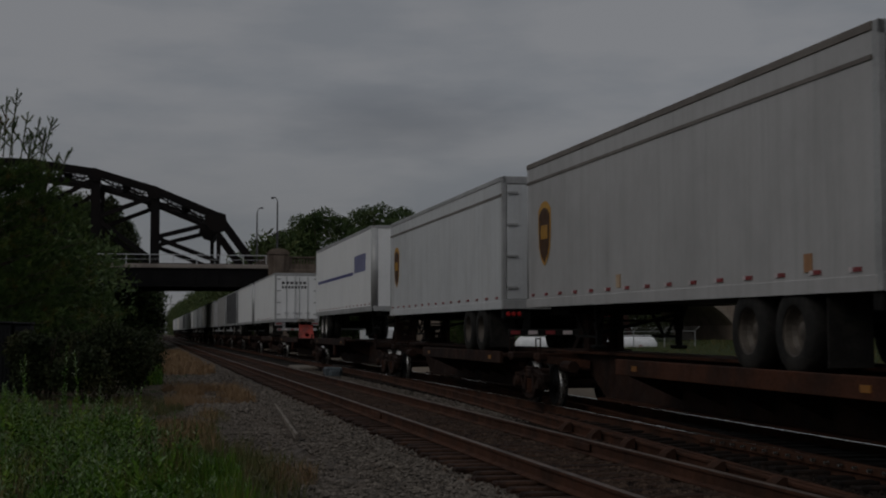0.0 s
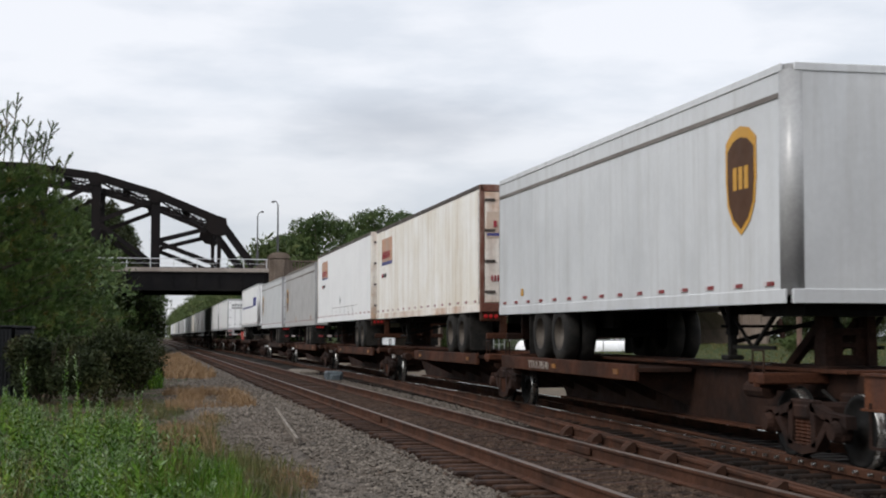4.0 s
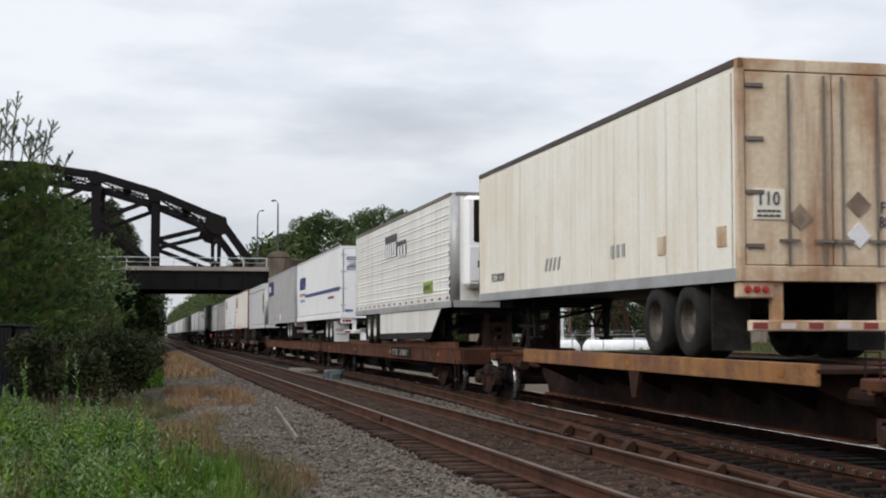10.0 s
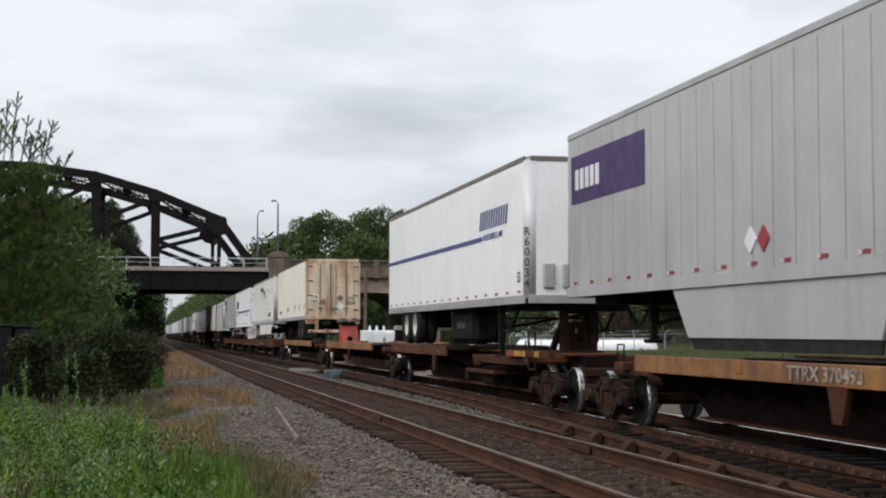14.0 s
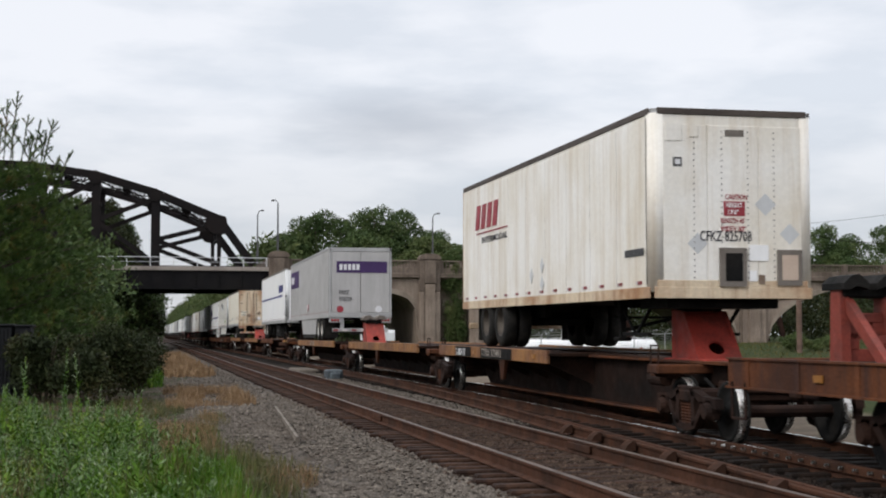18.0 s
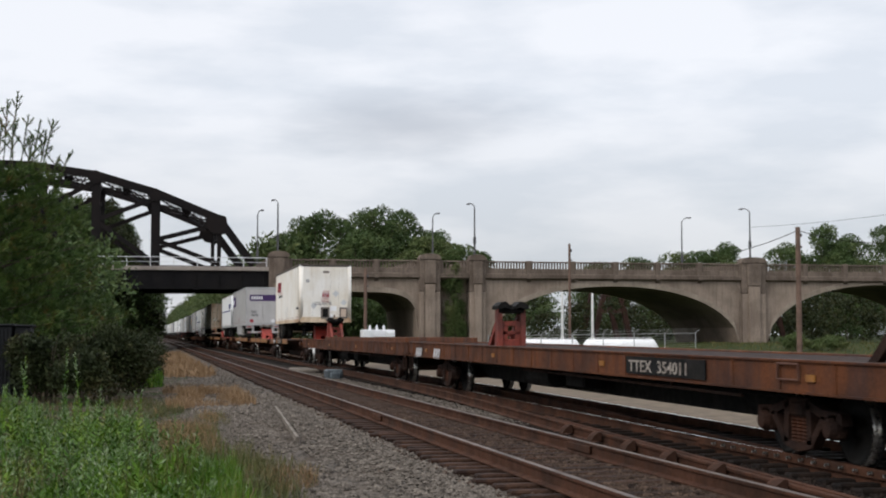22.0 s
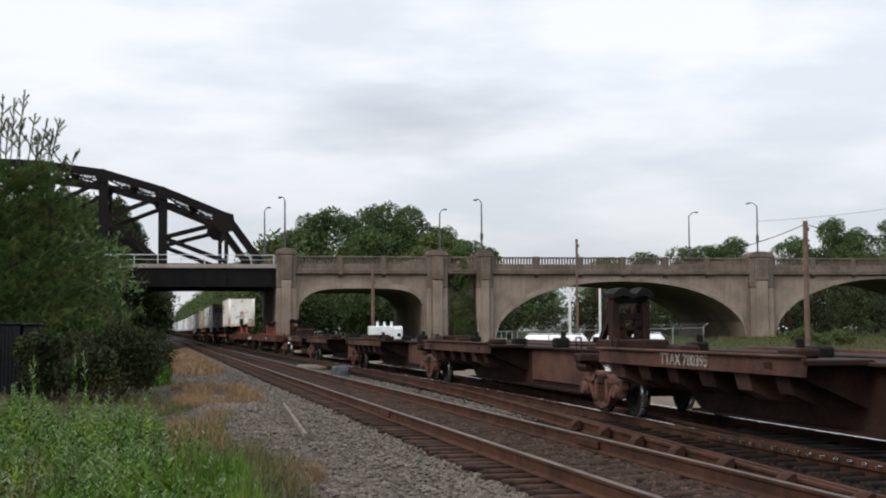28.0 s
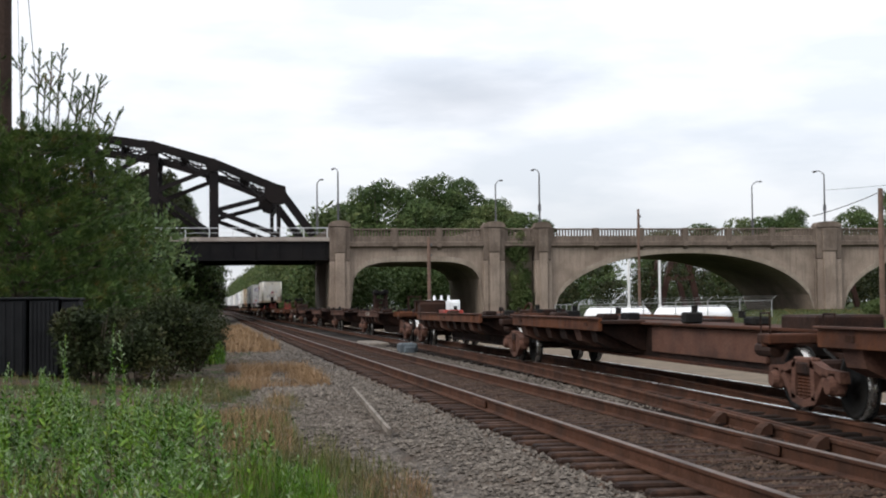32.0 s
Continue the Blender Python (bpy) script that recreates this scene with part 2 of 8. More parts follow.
RUBBER = mat("worn_black_rubber", (0.0165, 0.01575, 0.015), (0.03, 0.02775, 0.02475), 4.0, 0.8, 0.0, 0.1, 40, 0.2)
BRIGHT_STEEL = mat("polished_wheel_steel", (0.62, 0.60, 0.57), (0.45, 0.43, 0.40), 6.0, 0.28, 0.9, 0.02, 30, 0.1)
RAIL_SIDE = mat("rusty_rail_web", (0.066, 0.029, 0.017), (0.034, 0.017, 0.011), 1.3, 0.85, 0.0, 0.15, 30, 0.25)
RAIL_HEAD = mat("worn_rail_head", (0.098, 0.068, 0.053), (0.050, 0.033, 0.025), 0.8, 0.6, 0.2, 0.03, 40, 0.15)
POLISHED_HEAD = mat("polished_rail_head", (0.72, 0.71, 0.70), (0.60, 0.59, 0.58), 0.8, 0.22, 0.95, 0.0, 40, 0.05)
# dusty brown, raised above RUST: the tail cars' brighter light is in the colour
LIT_DUSTY = mat("lit_dusty_brown_steel", (0.100, 0.050, 0.036), (0.050, 0.027, 0.021), 0.9, 0.8, 0.0, 0.15, 25, 0.3, vary=0.15)
# darker brown steel that holds the shade below the car decks
SHADED_STEEL = mat("shaded_brown_steel", (0.017, 0.0085, 0.006), (0.0085, 0.0055, 0.0045), 1.6, 0.85, 0.0, 0.15, 25, 0.3, vary=0.15)
YELLOW_PATCH = mat("worn_yellow_edge_paint", (0.42, 0.22, 0.03), (0.24, 0.11, 0.022), 3.0, 0.7, 0.0, 0.05, 30, 0.25)
DULL_RED = mat("dull_dirty_red_paint", (0.20, 0.035, 0.022), (0.09, 0.024, 0.018), 2.0, 0.7, 0.0, 0.05, 30, 0.2)
TIE = mat("weathered_dark_tie_wood", (0.046, 0.024, 0.0155), (0.018, 0.0105, 0.0078), 3.0, 0.9, 0.0, 0.4, 18, 0.35, vary=0.35)
CONCRETE = mat("weathered_tan_concrete", (0.272, 0.214, 0.170), (0.190, 0.145, 0.114), 0.30, 0.9, 0.0, 0.1, 6, 0.12, (0.105, 0.084, 0.068), 0.55)
PARAPET = mat("dark_weathered_parapet_concrete", (0.178, 0.140, 0.114), (0.112, 0.087, 0.070), 0.5, 0.9, 0.0, 0.1, 6, 0.15, (0.07, 0.056, 0.046), 0.5)
RING = mat("pale_patched_arch_concrete", (0.30, 0.25, 0.20), (0.20, 0.16, 0.125), 0.35, 0.9, 0.0, 0.1, 6, 0.12, (0.12, 0.095, 0.078), 0.4)
TRUSS = mat("dark_truss_paint", (0.0084, 0.00714, 0.00756), (0.0126, 0.00924, 0.00882), 0.5, 0.65, 0.0, 0.0, 10, 0.2)
GIRDER = mat("black_girder_paint", (0.0064, 0.006, 0.0068), (0.01, 0.0088, 0.0088), 0.4, 0.7, 0.0, 0.0, 10, 0.2)
PALE_RAIL = mat("pale_railing_paint", (0.62, 0.63, 0.65), (0.52, 0.53, 0.55), 2.0, 0.5, 0.0, 0.0, 20, 0.1)
PALE_CONCRETE = mat("pale_deck_concrete", (0.30, 0.26, 0.23), (0.22, 0.185, 0.165), 0.4, 0.9, 0.0, 0.1, 6, 0.12)
GALV = mat("galvanised_rail", (0.36, 0.36, 0.36), (0.26, 0.26, 0.26), 2.0, 0.5, 0.5, 0.0, 20, 0.1)
LAMP_METAL = mat("grey_lamp_metal", (0.10, 0.10, 0.105), (0.07, 0.07, 0.075), 1.0, 0.55, 0.3, 0.0, 20, 0.1)
POLE_WOOD = mat("brown_pole_wood", (0.16, 0.105, 0.082), (0.11, 0.075, 0.06), 1.0, 0.9, 0.0, 0.2, 14, 0.2)
DARK_POLE = mat("dark_creosoted_pole", (0.045, 0.030, 0.024), (0.028, 0.020, 0.017), 1.0, 0.9, 0.0, 0.2, 14, 0.25)
WHITE_TANK = mat("white_tank_paint", (0.82, 0.82, 0.82), (0.74, 0.74, 0.74), 0.8, 0.4, 0.0, 0.0, 20, 0.05)
# ---- ground ----
def ground_height(x, y):
    bed = -0.245
    if x < 3.3:
        t = min(1.0, (3.3 - x) / 1.1)
        z = bed - 0.185 * t * t * (3 - 2 * t)
    elif x > 10.3:
        t = min(1.0, (x - 10.3) / 1.0)
        z = bed - 0.205 * t * t * (3 - 2 * t)
    else:
        z = bed
    if 4.16 < x < 5.59 or 7.9 < x < 9.3:
        z += 0.042 + 0.012 * noise.noise((x * 3.0, y * 3.0, 2.0))
    if x < 2.4 or x > 11.0:
        z += 0.10 * noise.noise((x * 0.35, y * 0.30, 0.0)) + 0.03 * noise.noise((x * 1.7, y * 1.7, 4.0))
    if x < -1.0 and y > 20:
        z += 0.25 * min(1.0, (-1.0 - x) / 4)
    if x > 25:
        z += 0.9 * min(1.0, (x - 25) / 40.0) * min(1.0, max(0.0, (y - 100) / 60.0))
    return z


def ground_material():
    m = bpy.data.materials.new("ballast_gravel_and_grass")
    m.use_nodes = True
    n, l = m.node_tree.nodes, m.node_tree.links
    b = n["Principled BSDF"]
    co = n.new("ShaderNodeTexCoord")
    sep = n.new("ShaderNodeSeparateXYZ")
    l.new(co.outputs["Object"], sep.inputs["Vector"])

    def nz(scale, detail=4.0):
        t = n.new("ShaderNodeTexNoise")
        t.inputs["Scale"].default_value, t.inputs["Detail"].default_value = scale, detail
        l.new(co.outputs["Object"], t.inputs["Vector"])
        return t.outputs["Fac"]

    def rng(v, a, b2, lo=0.0, hi=1.0):
        t = n.new("ShaderNodeMapRange")
        for key, k in (("From Min", a), ("From Max", b2), ("To Min", lo), ("To Max", hi)):
            t.inputs[key].default_value = k
        l.new(v, t.inputs["Value"])
        return t.outputs["Result"]

    def mth(op, a, b2):
        t = n.new("ShaderNodeMath")
        t.operation = op
        for i, k in enumerate((a, b2)):
            if isinstance(k, (int, float)):
                t.inputs[i].default_value = k
            else:
                l.new(k, t.inputs[i])
        return t.outputs["Value"]

    def mx(f, a, b2):
        t = n.new("ShaderNodeMix")
        t.data_type = "RGBA"
        for s, k in ((t.inputs["Factor"], f), (t.inputs["A"], a), (t.inputs["B"], b2)):
            if isinstance(k, tuple):
                s.default_value = (*k, 1)
            else:
                l.new(k, s)
        return t.outputs["Result"]

    vor = n.new("ShaderNodeTexVoronoi")
    vor.inputs["Scale"].default_value = 17.0
    l.new(co.outputs["Object"], vor.inputs["Vector"])
    stone = mx(rng(vor.outputs["Color"], 0.2, 0.8), (0.106, 0.092, 0.079), (0.034, 0.029, 0.025))
    stone = mx(rng(nz(0.8), 0.45, 0.7, 0, 0.7), stone, (0.086, 0.061, 0.043))
    x = sep.outputs["X"]
    wob = mth("MULTIPLY", rng(nz(0.45, 6.0), 0.0, 1.0, -1.0, 1.0), 1.8)
    edge = mth("ADD", x, wob)
    brown = mx(rng(nz(2.5), 0.35, 0.65), (0.026, 0.0165, 0.012), (0.012, 0.0085, 0.007))
    # near-black under the train: its shade is put into the bed colour
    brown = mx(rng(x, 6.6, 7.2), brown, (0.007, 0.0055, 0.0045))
    on_bed = mth("MULTIPLY", rng(x, 3.5, 4.0), rng(x, 10.4, 10.0))
    gravel = mx(mth("MULTIPLY", on_bed, rng(nz(1.1), 0.30, 0.55, 0.35, 1.0)), stone, brown)
    dirt = mx(rng(nz(1.6, 6.0), 0.40, 0.60), (0.066, 0.044, 0.029), (0.046, 0.037, 0.029))
    green = mx(rng(nz(3.0, 6.0), 0.35, 0.65), (0.018, 0.034, 0.007), (0.036, 0.040, 0.012))
    left = mx(rng(nz(0.55, 5.0), 0.44, 0.56), dirt, green)
    road = mx(rng(nz(2.0), 0.35, 0.65), (0.17, 0.135, 0.10), (0.115, 0.092, 0.07))
    c = mx(rng(edge, 0.7, 2.0), left, gravel)
    c = mx(rng(x, 10.6, 11.2), c, road)
    c = mx(rng(edge, 15.0, 16.6), c, green)
    l.new(c, b.inputs["Base Color"])
    b.inputs["Roughness"].default_value = 0.95
    b.inputs["Specular IOR Level"].default_value = 0.1
    bp = n.new("ShaderNodeBump")
    bp.inputs["Strength"].default_value, bp.inputs["Distance"].default_value = 0.6, 0.03
    l.new(vor.outputs["Distance"], bp.inputs["Height"])
    l.new(bp.outputs["Normal"], b.inputs["Normal"])
    return m


def steps(*stretches):
    out = []
    for a, b, s in stretches:
        k = max(1, round((b - a) / s))
        out += [a + (b - a) * i / k for i in range(k)]
    return out + [stretches[-1][1]]


def build_ground():
    xs = steps((-3000, -200, 700), (-200, -20, 20), (-20, -2, 1.5), (-2, 3.2, 0.3), (3.2, 6.8, 0.12), (6.8, 13, 0.3), (13, 40, 3), (40, 200, 16), (200, 3000, 700))
    ys = steps((-400, -20, 60), (-20, 8, 4), (8, 70, 0.6), (70, 220, 6), (220, 600, 60), (600, 4500, 800))
    verts = [(x, y, ground_height(x, y)) for y in ys for x in xs]
    k = len(xs)
    faces = [(j * k + i, j * k + i + 1, (j + 1) * k + i + 1, (j + 1) * k + i) for j in range(len(ys) - 1) for i in range(k - 1)]
    ob = new("ground", raw_mesh("ground", verts, faces, ground_material(), True))
    tagged(ob, "ballast gravel, bare dirt and patchy grass around the tracks", "ground", kind="structure")


build_ground()

# ---- bridge: concrete arches over the valley, steel truss over the tracks ----
Y0, Y1 = 163.0, 184.0
bridge = thing("road_bridge", "old concrete arch road bridge with a dark steel truss span over the tracks", "bridge", kind="structure")


def arch_span(x0, x1, spring, crown, foot, power, name="arch_span"):
    """A solid span with an arched opening through its whole depth."""
    g = Geo()
    n = 36
    top = 8.3
    xs = [x0 + (x1 - x0) * i / n for i in range(n + 1)]
    mid, half = (x0 + x1) / 2, (x1 - x0) / 2
    zs = [spring + (crown - spring) * max(0.0, 1 - abs((x - mid) / half) ** power) ** (1 / power) for x in xs]
    g.prism(list(zip(xs, zs)) + [(x1, top), (x0, top)], "y", Y0, Y1)
    span = part(name, g, CONCRETE, bridge)
    # the arch ring stands a little proud of the wall over it
    ring = Geo()
    for (xa, za), (xb, zb) in zip(list(zip(xs, zs)), list(zip(xs, zs))[1:]):
        da, db = min(0.62, top - 0.55 - za), min(0.62, top - 0.55 - zb)
        ring.prism([(xa, za + 0.004), (xb, zb + 0.004), (xb, zb + db), (xa, za + da)], "y", Y0 - 0.09, Y0 - 0.002)
    part("arch_ring", ring, RING, span, "paler patched arch ring")


def pier(x0, x1, top, foot=-1.0):
    """A bridge pier: shaft, a narrower pilaster on its face, a panelled head and a rounded cap."""
    w = x1 - x0
    p = part("pier", Geo().box(x0, x1, Y0 - 0.45, Y1 + 0.45, foot, 6.4, 0.06), CONCRETE, bridge)
    part("pier_head", Geo().box(x0, x1, Y0 - 0.45, Y1 + 0.45, 6.44, top - 0.55, 0.06), PARAPET, p, "darker weathered head")
    q = Geo().box(x0 + w * 0.26, x1 - w * 0.26, Y0 - 0.70, Y0 - 0.40, foot, 7.3, 0.06)
    part("pilaster", q, CONCRETE, p)
    part("pilaster_head", Geo().box(x0 + w * 0.22, x1 - w * 0.22, Y0 - 0.76, Y0 - 0.40, 7.34, top - 0.7, 0.07), PARAPET, p)
    n = 10
    arc = [((x0 + x1) / 2 - (w / 2 - 0.02) * math.cos(math.pi * k / n), top - 0.30 + 0.42 * math.sin(math.pi * k / n) ** 0.7) for k in range(n + 1)]
    part("cap", Geo().prism([(x1 + 0.1, top - 0.55), (x1 + 0.1, top - 0.32)] + arc[::-1] + [(x0 - 0.1, top - 0.32), (x0 - 0.1, top - 0.55)], "y", Y0 - 0.6, Y0 + 0.9), PARAPET, p, "rounded concrete cap")


def balustrade(x0, x1):
    """Parapet between two piers: cornice with corbels, base course, posts, small balusters and a top rail."""
    base = Geo().box(x0, x1, Y0 - 0.28, Y0 + 0.25, 8.3, 8.62, 0.05)
    base.box(x0, x1, Y0 - 0.10, Y0 + 0.20, 8.62, 9.22, 0.02)
    base.box(x0, x1, Y0 - 0.18, Y0 + 0.22, 9.90, 10.08, 0.05)
    par = part("parapet", base, PARAPET, bridge)
    part("cornice", Geo().prism([(Y0 - 0.004, 7.86), (Y0 - 0.34, 8.04), (Y0 - 0.46, 8.10), (Y0 - 0.46, 8.29), (Y0 - 0.004, 8.29)], "x", x0, x1), PARAPET, par, "dark dripping cornice")
    k = max(1, round((x1 - x0) / 5.2))
    post = Geo().box(-0.32, 0.32, -0.24, 0.27, 8.62, 10.14, 0.03).mesh("parapet_post", PARAPET)
    corbel = Geo().prism([(-0.03, 7.62), (-0.26, 7.76), (-0.50, 8.02), (-0.50, 8.34), (-0.03, 8.34)], "x", -0.24, 0.24).mesh("corbel", PARAPET)
    bal = Geo().box(-0.085, 0.085, -0.02, 0.14, 9.22, 9.90, 0.02).mesh("baluster", PARAPET)
    for i in range(k + 1):
        part("parapet_post", post, PARAPET, par).location = (x0 + (x1 - x0) * i / k, Y0, 0)
        if 0 < i < k:
            part("corbel", corbel, PARAPET, par).location = (x0 + (x1 - x0) * i / k, Y0, 0)
        if i < k:
            a, b = x0 + (x1 - x0) * i / k + 0.42, x0 + (x1 - x0) * (i + 1) / k - 0.42
            m = max(1, round((b - a) / 0.36))
            for j in range(m + 1):
                part("baluster", bal, PARAPET, par).location = (a + (b - a) * j / m, Y0, 0)


arch_span(15.83, 31.07, 0.0, 6.35, -1, 4.2)
arch_span(38.94, 71.12, -0.6, 7.2, -1, 2.15)
arch_span(74.24, 106.5, -0.6, 7.6, -1, 2.15)
for x0, x1, top in ((13.57, 15.83, 10.85), (31.07, 33.5, 10.75), (37.03, 38.94, 10.7), (71.12, 74.24, 10.75), (106.5, 109.5, 10.8)):
    pier(x0, x1, top)
for x0, x1 in ((15.83, 31.07), (33.5, 37.03), (38.94, 71.12), (74.24, 106.5)):
    balustrade(x0, x1)
part("recessed_wall", Geo().box(33.5, 37.03, Y0 + 1.2, Y1, -1, 8.3), CONCRETE, bridge)
part("deck_slab", Geo().box(13.6, 109, Y0 + 0.3, Y1 - 0.3, 8.3, 8.75), CONCRETE, bridge)
part("far_parapet", Geo().box(13.6, 109, Y1 - 0.3, Y1 + 0.2, 8.3, 9.9), CONCRETE, bridge)

STEEL_X0 = -62.0
fascia = Geo().box(STEEL_X0, 13.57, Y0 - 0.25, Y0 + 0.25, 8.66, 9.12, 0.03)
part("fascia", fascia, PALE_CONCRETE, bridge, "pale concrete deck edge")
gird = Geo().box(STEEL_X0, 13.57, Y0, Y0 + 0.4, 6.62, 8.85)
for i in range(30):
    x = 13.0 - i * 2.55
    gird.box(x - 0.06, x + 0.06, Y0 - 0.12, Y0, 6.65, 8.8)
gird.box(STEEL_X0, 13.57, Y0 - 0.15, Y0 + 0.5, 6.55, 6.64)
part("edge_girder", gird, GIRDER, bridge, "black riveted plate girder")
part("far_girder", Geo().box(STEEL_X0, 13.57, Y1 - 0.4, Y1, 6.62, 8.85), GIRDER, bridge)
under = Geo().box(STEEL_X0, 13.57, Y0 + 0.4, Y1 - 0.4, 8.2, 8.85)
for i in range(11):
    x = 13.0 - i * 7.0
    under.box(x - 0.25, x + 0.25, Y0 + 0.4, Y1 - 0.4, 7.1, 8.2)
part("steel_deck", under, GIRDER, bridge)
for yy, nm in ((Y0 - 0.1, "near"), (Y1, "far")):
    rail = Geo()
    for z in (9.62, 10.16):
        rail.box(STEEL_X0, 13.4, yy - 0.03, yy + 0.03, z - 0.02 - 0.02 * (z > 10), z + 0.02 + 0.02 * (z > 10))
    rg = part("railing", rail, PALE_RAIL, bridge, "pale painted pipe railing")
    post = Geo().box(-0.045, 0.045, -0.045, 0.045, 9.12, 10.2).mesh("railing_post", PALE_RAIL)
    for i in range(29):
        part("railing_post", post, PALE_RAIL, rg).location = (13.3 - i * 2.6, yy, 0)

truss_top = [(8.03, 14.7), (0.85, 17.6), (-5.8, 19.5), (-12.8, 20.4), (-20.0, 20.6), (-27.2, 20.4), (-34.2, 19.5), (-40.9, 17.6), (-48.0, 14.7)]
FOOT_R, FOOT_L, LOW = (11.95, 9.4), (-52.0, 9.4), 9.2


def truss_side(y):
    s = part("truss", Geo().box(FOOT_L[0], FOOT_R[0], y - 0.3, y + 0.3, LOW - 0.5, LOW + 0.1), TRUSS, bridge, "dark riveted steel truss")
    chord = [FOOT_R] + truss_top + [FOOT_L]
    for (xa, za), (xb, zb) in zip(chord, chord[1:]):
        part("chord", Geo().bar((xa, y, za), (xb, y, zb), 0.8, 0.86, (0, 0, 1)), TRUSS, s)
    for i, (x, z) in enumerate(truss_top):
        w = 0.45 if i in (0, 8) else 1.0
        part("post", Geo().bar((x, y, LOW), (x, y, z), 0.5, w, (1, 0, 0)), TRUSS, s)
        q = 1.4 if i in (0, 8) else 0.8
        gus = Geo().prism([(x - 1.2 * q, z - 0.5 * q), (x - 0.7 * q, z - 1.1 * q), (x + 0.1 * q, z - 1.3 * q), (x + 0.75 * q, z - 1.1 * q), (x + 0.55 * q, z + 0.25), (x, z + 0.5), (x - 1.0 * q, z + 0.45)], "y", y - 0.42, y + 0.42)
        part("gusset", gus, TRUSS, s)
    for (xa, za), (xb, zb) in zip(truss_top[:4], truss_top[1:5]):
        mz = LOW + (zb - LOW) * (0.36 if xa > 5 else 0.5)
        part("diagonal", Geo().bar((xa, y, za - 0.6), (xb, y, mz), 0.4, 0.5), TRUSS, s)
        part("diagonal", Geo().bar((xb, y, mz), (xa, y, LOW + 0.3), 0.4, 0.5), TRUSS, s)
    for (xa, za), (xb, zb) in zip(truss_top[4:], truss_top[5:]):
        part("diagonal", Geo().bar((xa, y, za - 0.4), (xb, y, LOW + 0.4), 0.4, 0.55), TRUSS, s)


truss_side(Y0 + 2.2)
truss_side(Y1 - 2.2)
for (x, z) in truss_top:
    part("sway_strut", Geo().bar((x, Y0 + 2.2, z), (x, Y1 - 2.2, z), 0.35, 0.6), TRUSS, bridge)
    part("sway_strut", Geo().bar((x, Y0 + 2.2, z - 2.0), (x, Y1 - 2.2, z - 2.0), 0.25, 0.35), TRUSS, bridge)
    for k in range(6):
        ya, yb = Y0 + 2.2 + k * 2.77, Y0 + 2.2 + (k + 1) * 2.77
        part("sway_lacing", Geo().bar((x, ya, z - (0 if k % 2 else 2.0)), (x, yb, z - (2.0 if k % 2 else 0)), 0.12, 0.16), TRUSS, bridge)

def laced_brace(a, b):
    """Two angles one over the other with zigzag lacing between them."""
    g = Geo()
    a, b = Vector(a), Vector(b)
    n = 30
    for z in (-0.34, 0.34):
        g.bar(a + Vector((0, 0, z)), b + Vector((0, 0, z)), 0.16, 0.16)
    for i in range(n):
        s = 0.34 if i % 2 else -0.34
        g.bar(a.lerp(b, i / n) + Vector((0, 0, s)), a.lerp(b, (i + 1) / n) + Vector((0, 0, -s)), 0.07, 0.10)
    m = a.lerp(b, 0.5)
    g.box(m.x - 0.45, m.x + 0.45, m.y - 0.1, m.y + 0.1, m.z - 0.42, m.z + 0.42)
    return g


for (xa, za), (xb, zb) in zip(truss_top, truss_top[1:]):
    part("lateral_brace", laced_brace((xa, Y0 + 2.2, za - 0.1), (xb, Y1 - 2.2, zb - 0.1)), TRUSS, bridge, "laced steel brace")
    part("lateral_brace", laced_brace((xa, Y1 - 2.2, za - 0.1), (xb, Y0 + 2.2, zb - 0.1)), TRUSS, bridge, "laced steel brace")


def street_lamp(x, y, z0, z1, dx, dy):
    lamp = thing("street_lamp", "tall grey metal street lamp with a curved arm on the bridge", "street lamp", group="street lamps on the bridge")
    part("pole", Geo().tube((x, y, z0), (x, y, z1 - 0.5), 0.13, 8, 0.075), LAMP_METAL, lamp)
    part("base", Geo().tube((x, y, z0), (x, y, z0 + 1.1), 0.2, 8, 0.17), LAMP_METAL, lamp)
    part("box", Geo().box(x - 0.16, x + 0.16, y - 0.14, y + 0.14, z0 + 2.2, z0 + 3.0, 0.03), LAMP_METAL, lamp)
    arm = Geo()
    pts = [(x + dx * k, y + dy * k, z1 - 0.5 + 0.5 * math.sin(min(1.0, k * 1.6) * math.pi / 2)) for k in (0, 0.12, 0.3, 0.6, 1.0)]
    for a, b in zip(pts, pts[1:]):
        arm.tube(a, b, 0.055, 6)
    part("arm", arm, LAMP_METAL, lamp)
    e = pts[-1]
    part("head", Geo().box(e[0] - 0.2, e[0] + 0.2, e[1] - 0.3, e[1] + 0.3, e[2] - 0.14, e[2] + 0.04, 0.07), LAMP_METAL, lamp)


for x, y, dx, dy in ((14.6, Y0 + 0.4, -0.45, 1.3), (37.8, Y0 + 0.4, -0.45, 1.3), (72.6, Y0 + 0.4, -0.6, 1.3), (13.8, Y1 - 0.4, 0.5, -1.3), (36.8, Y1 - 0.4, 0.5, -1.3), (71.6, Y1 - 0.4, 0.6, -1.3)):
    street_lamp(x, y, 9.9 if y < 170 else 9.2, 17.0 if y < 170 else 17.35, dx, dy)


# ---- tracks ----
def sag(y):
    """The train's track sags a little near the camera, bent to fit its view."""
    t = min(1.0, max(0.0, (36.0 - y) / 24.0))
    return -0.09 * t * t * (3 - 2 * t)


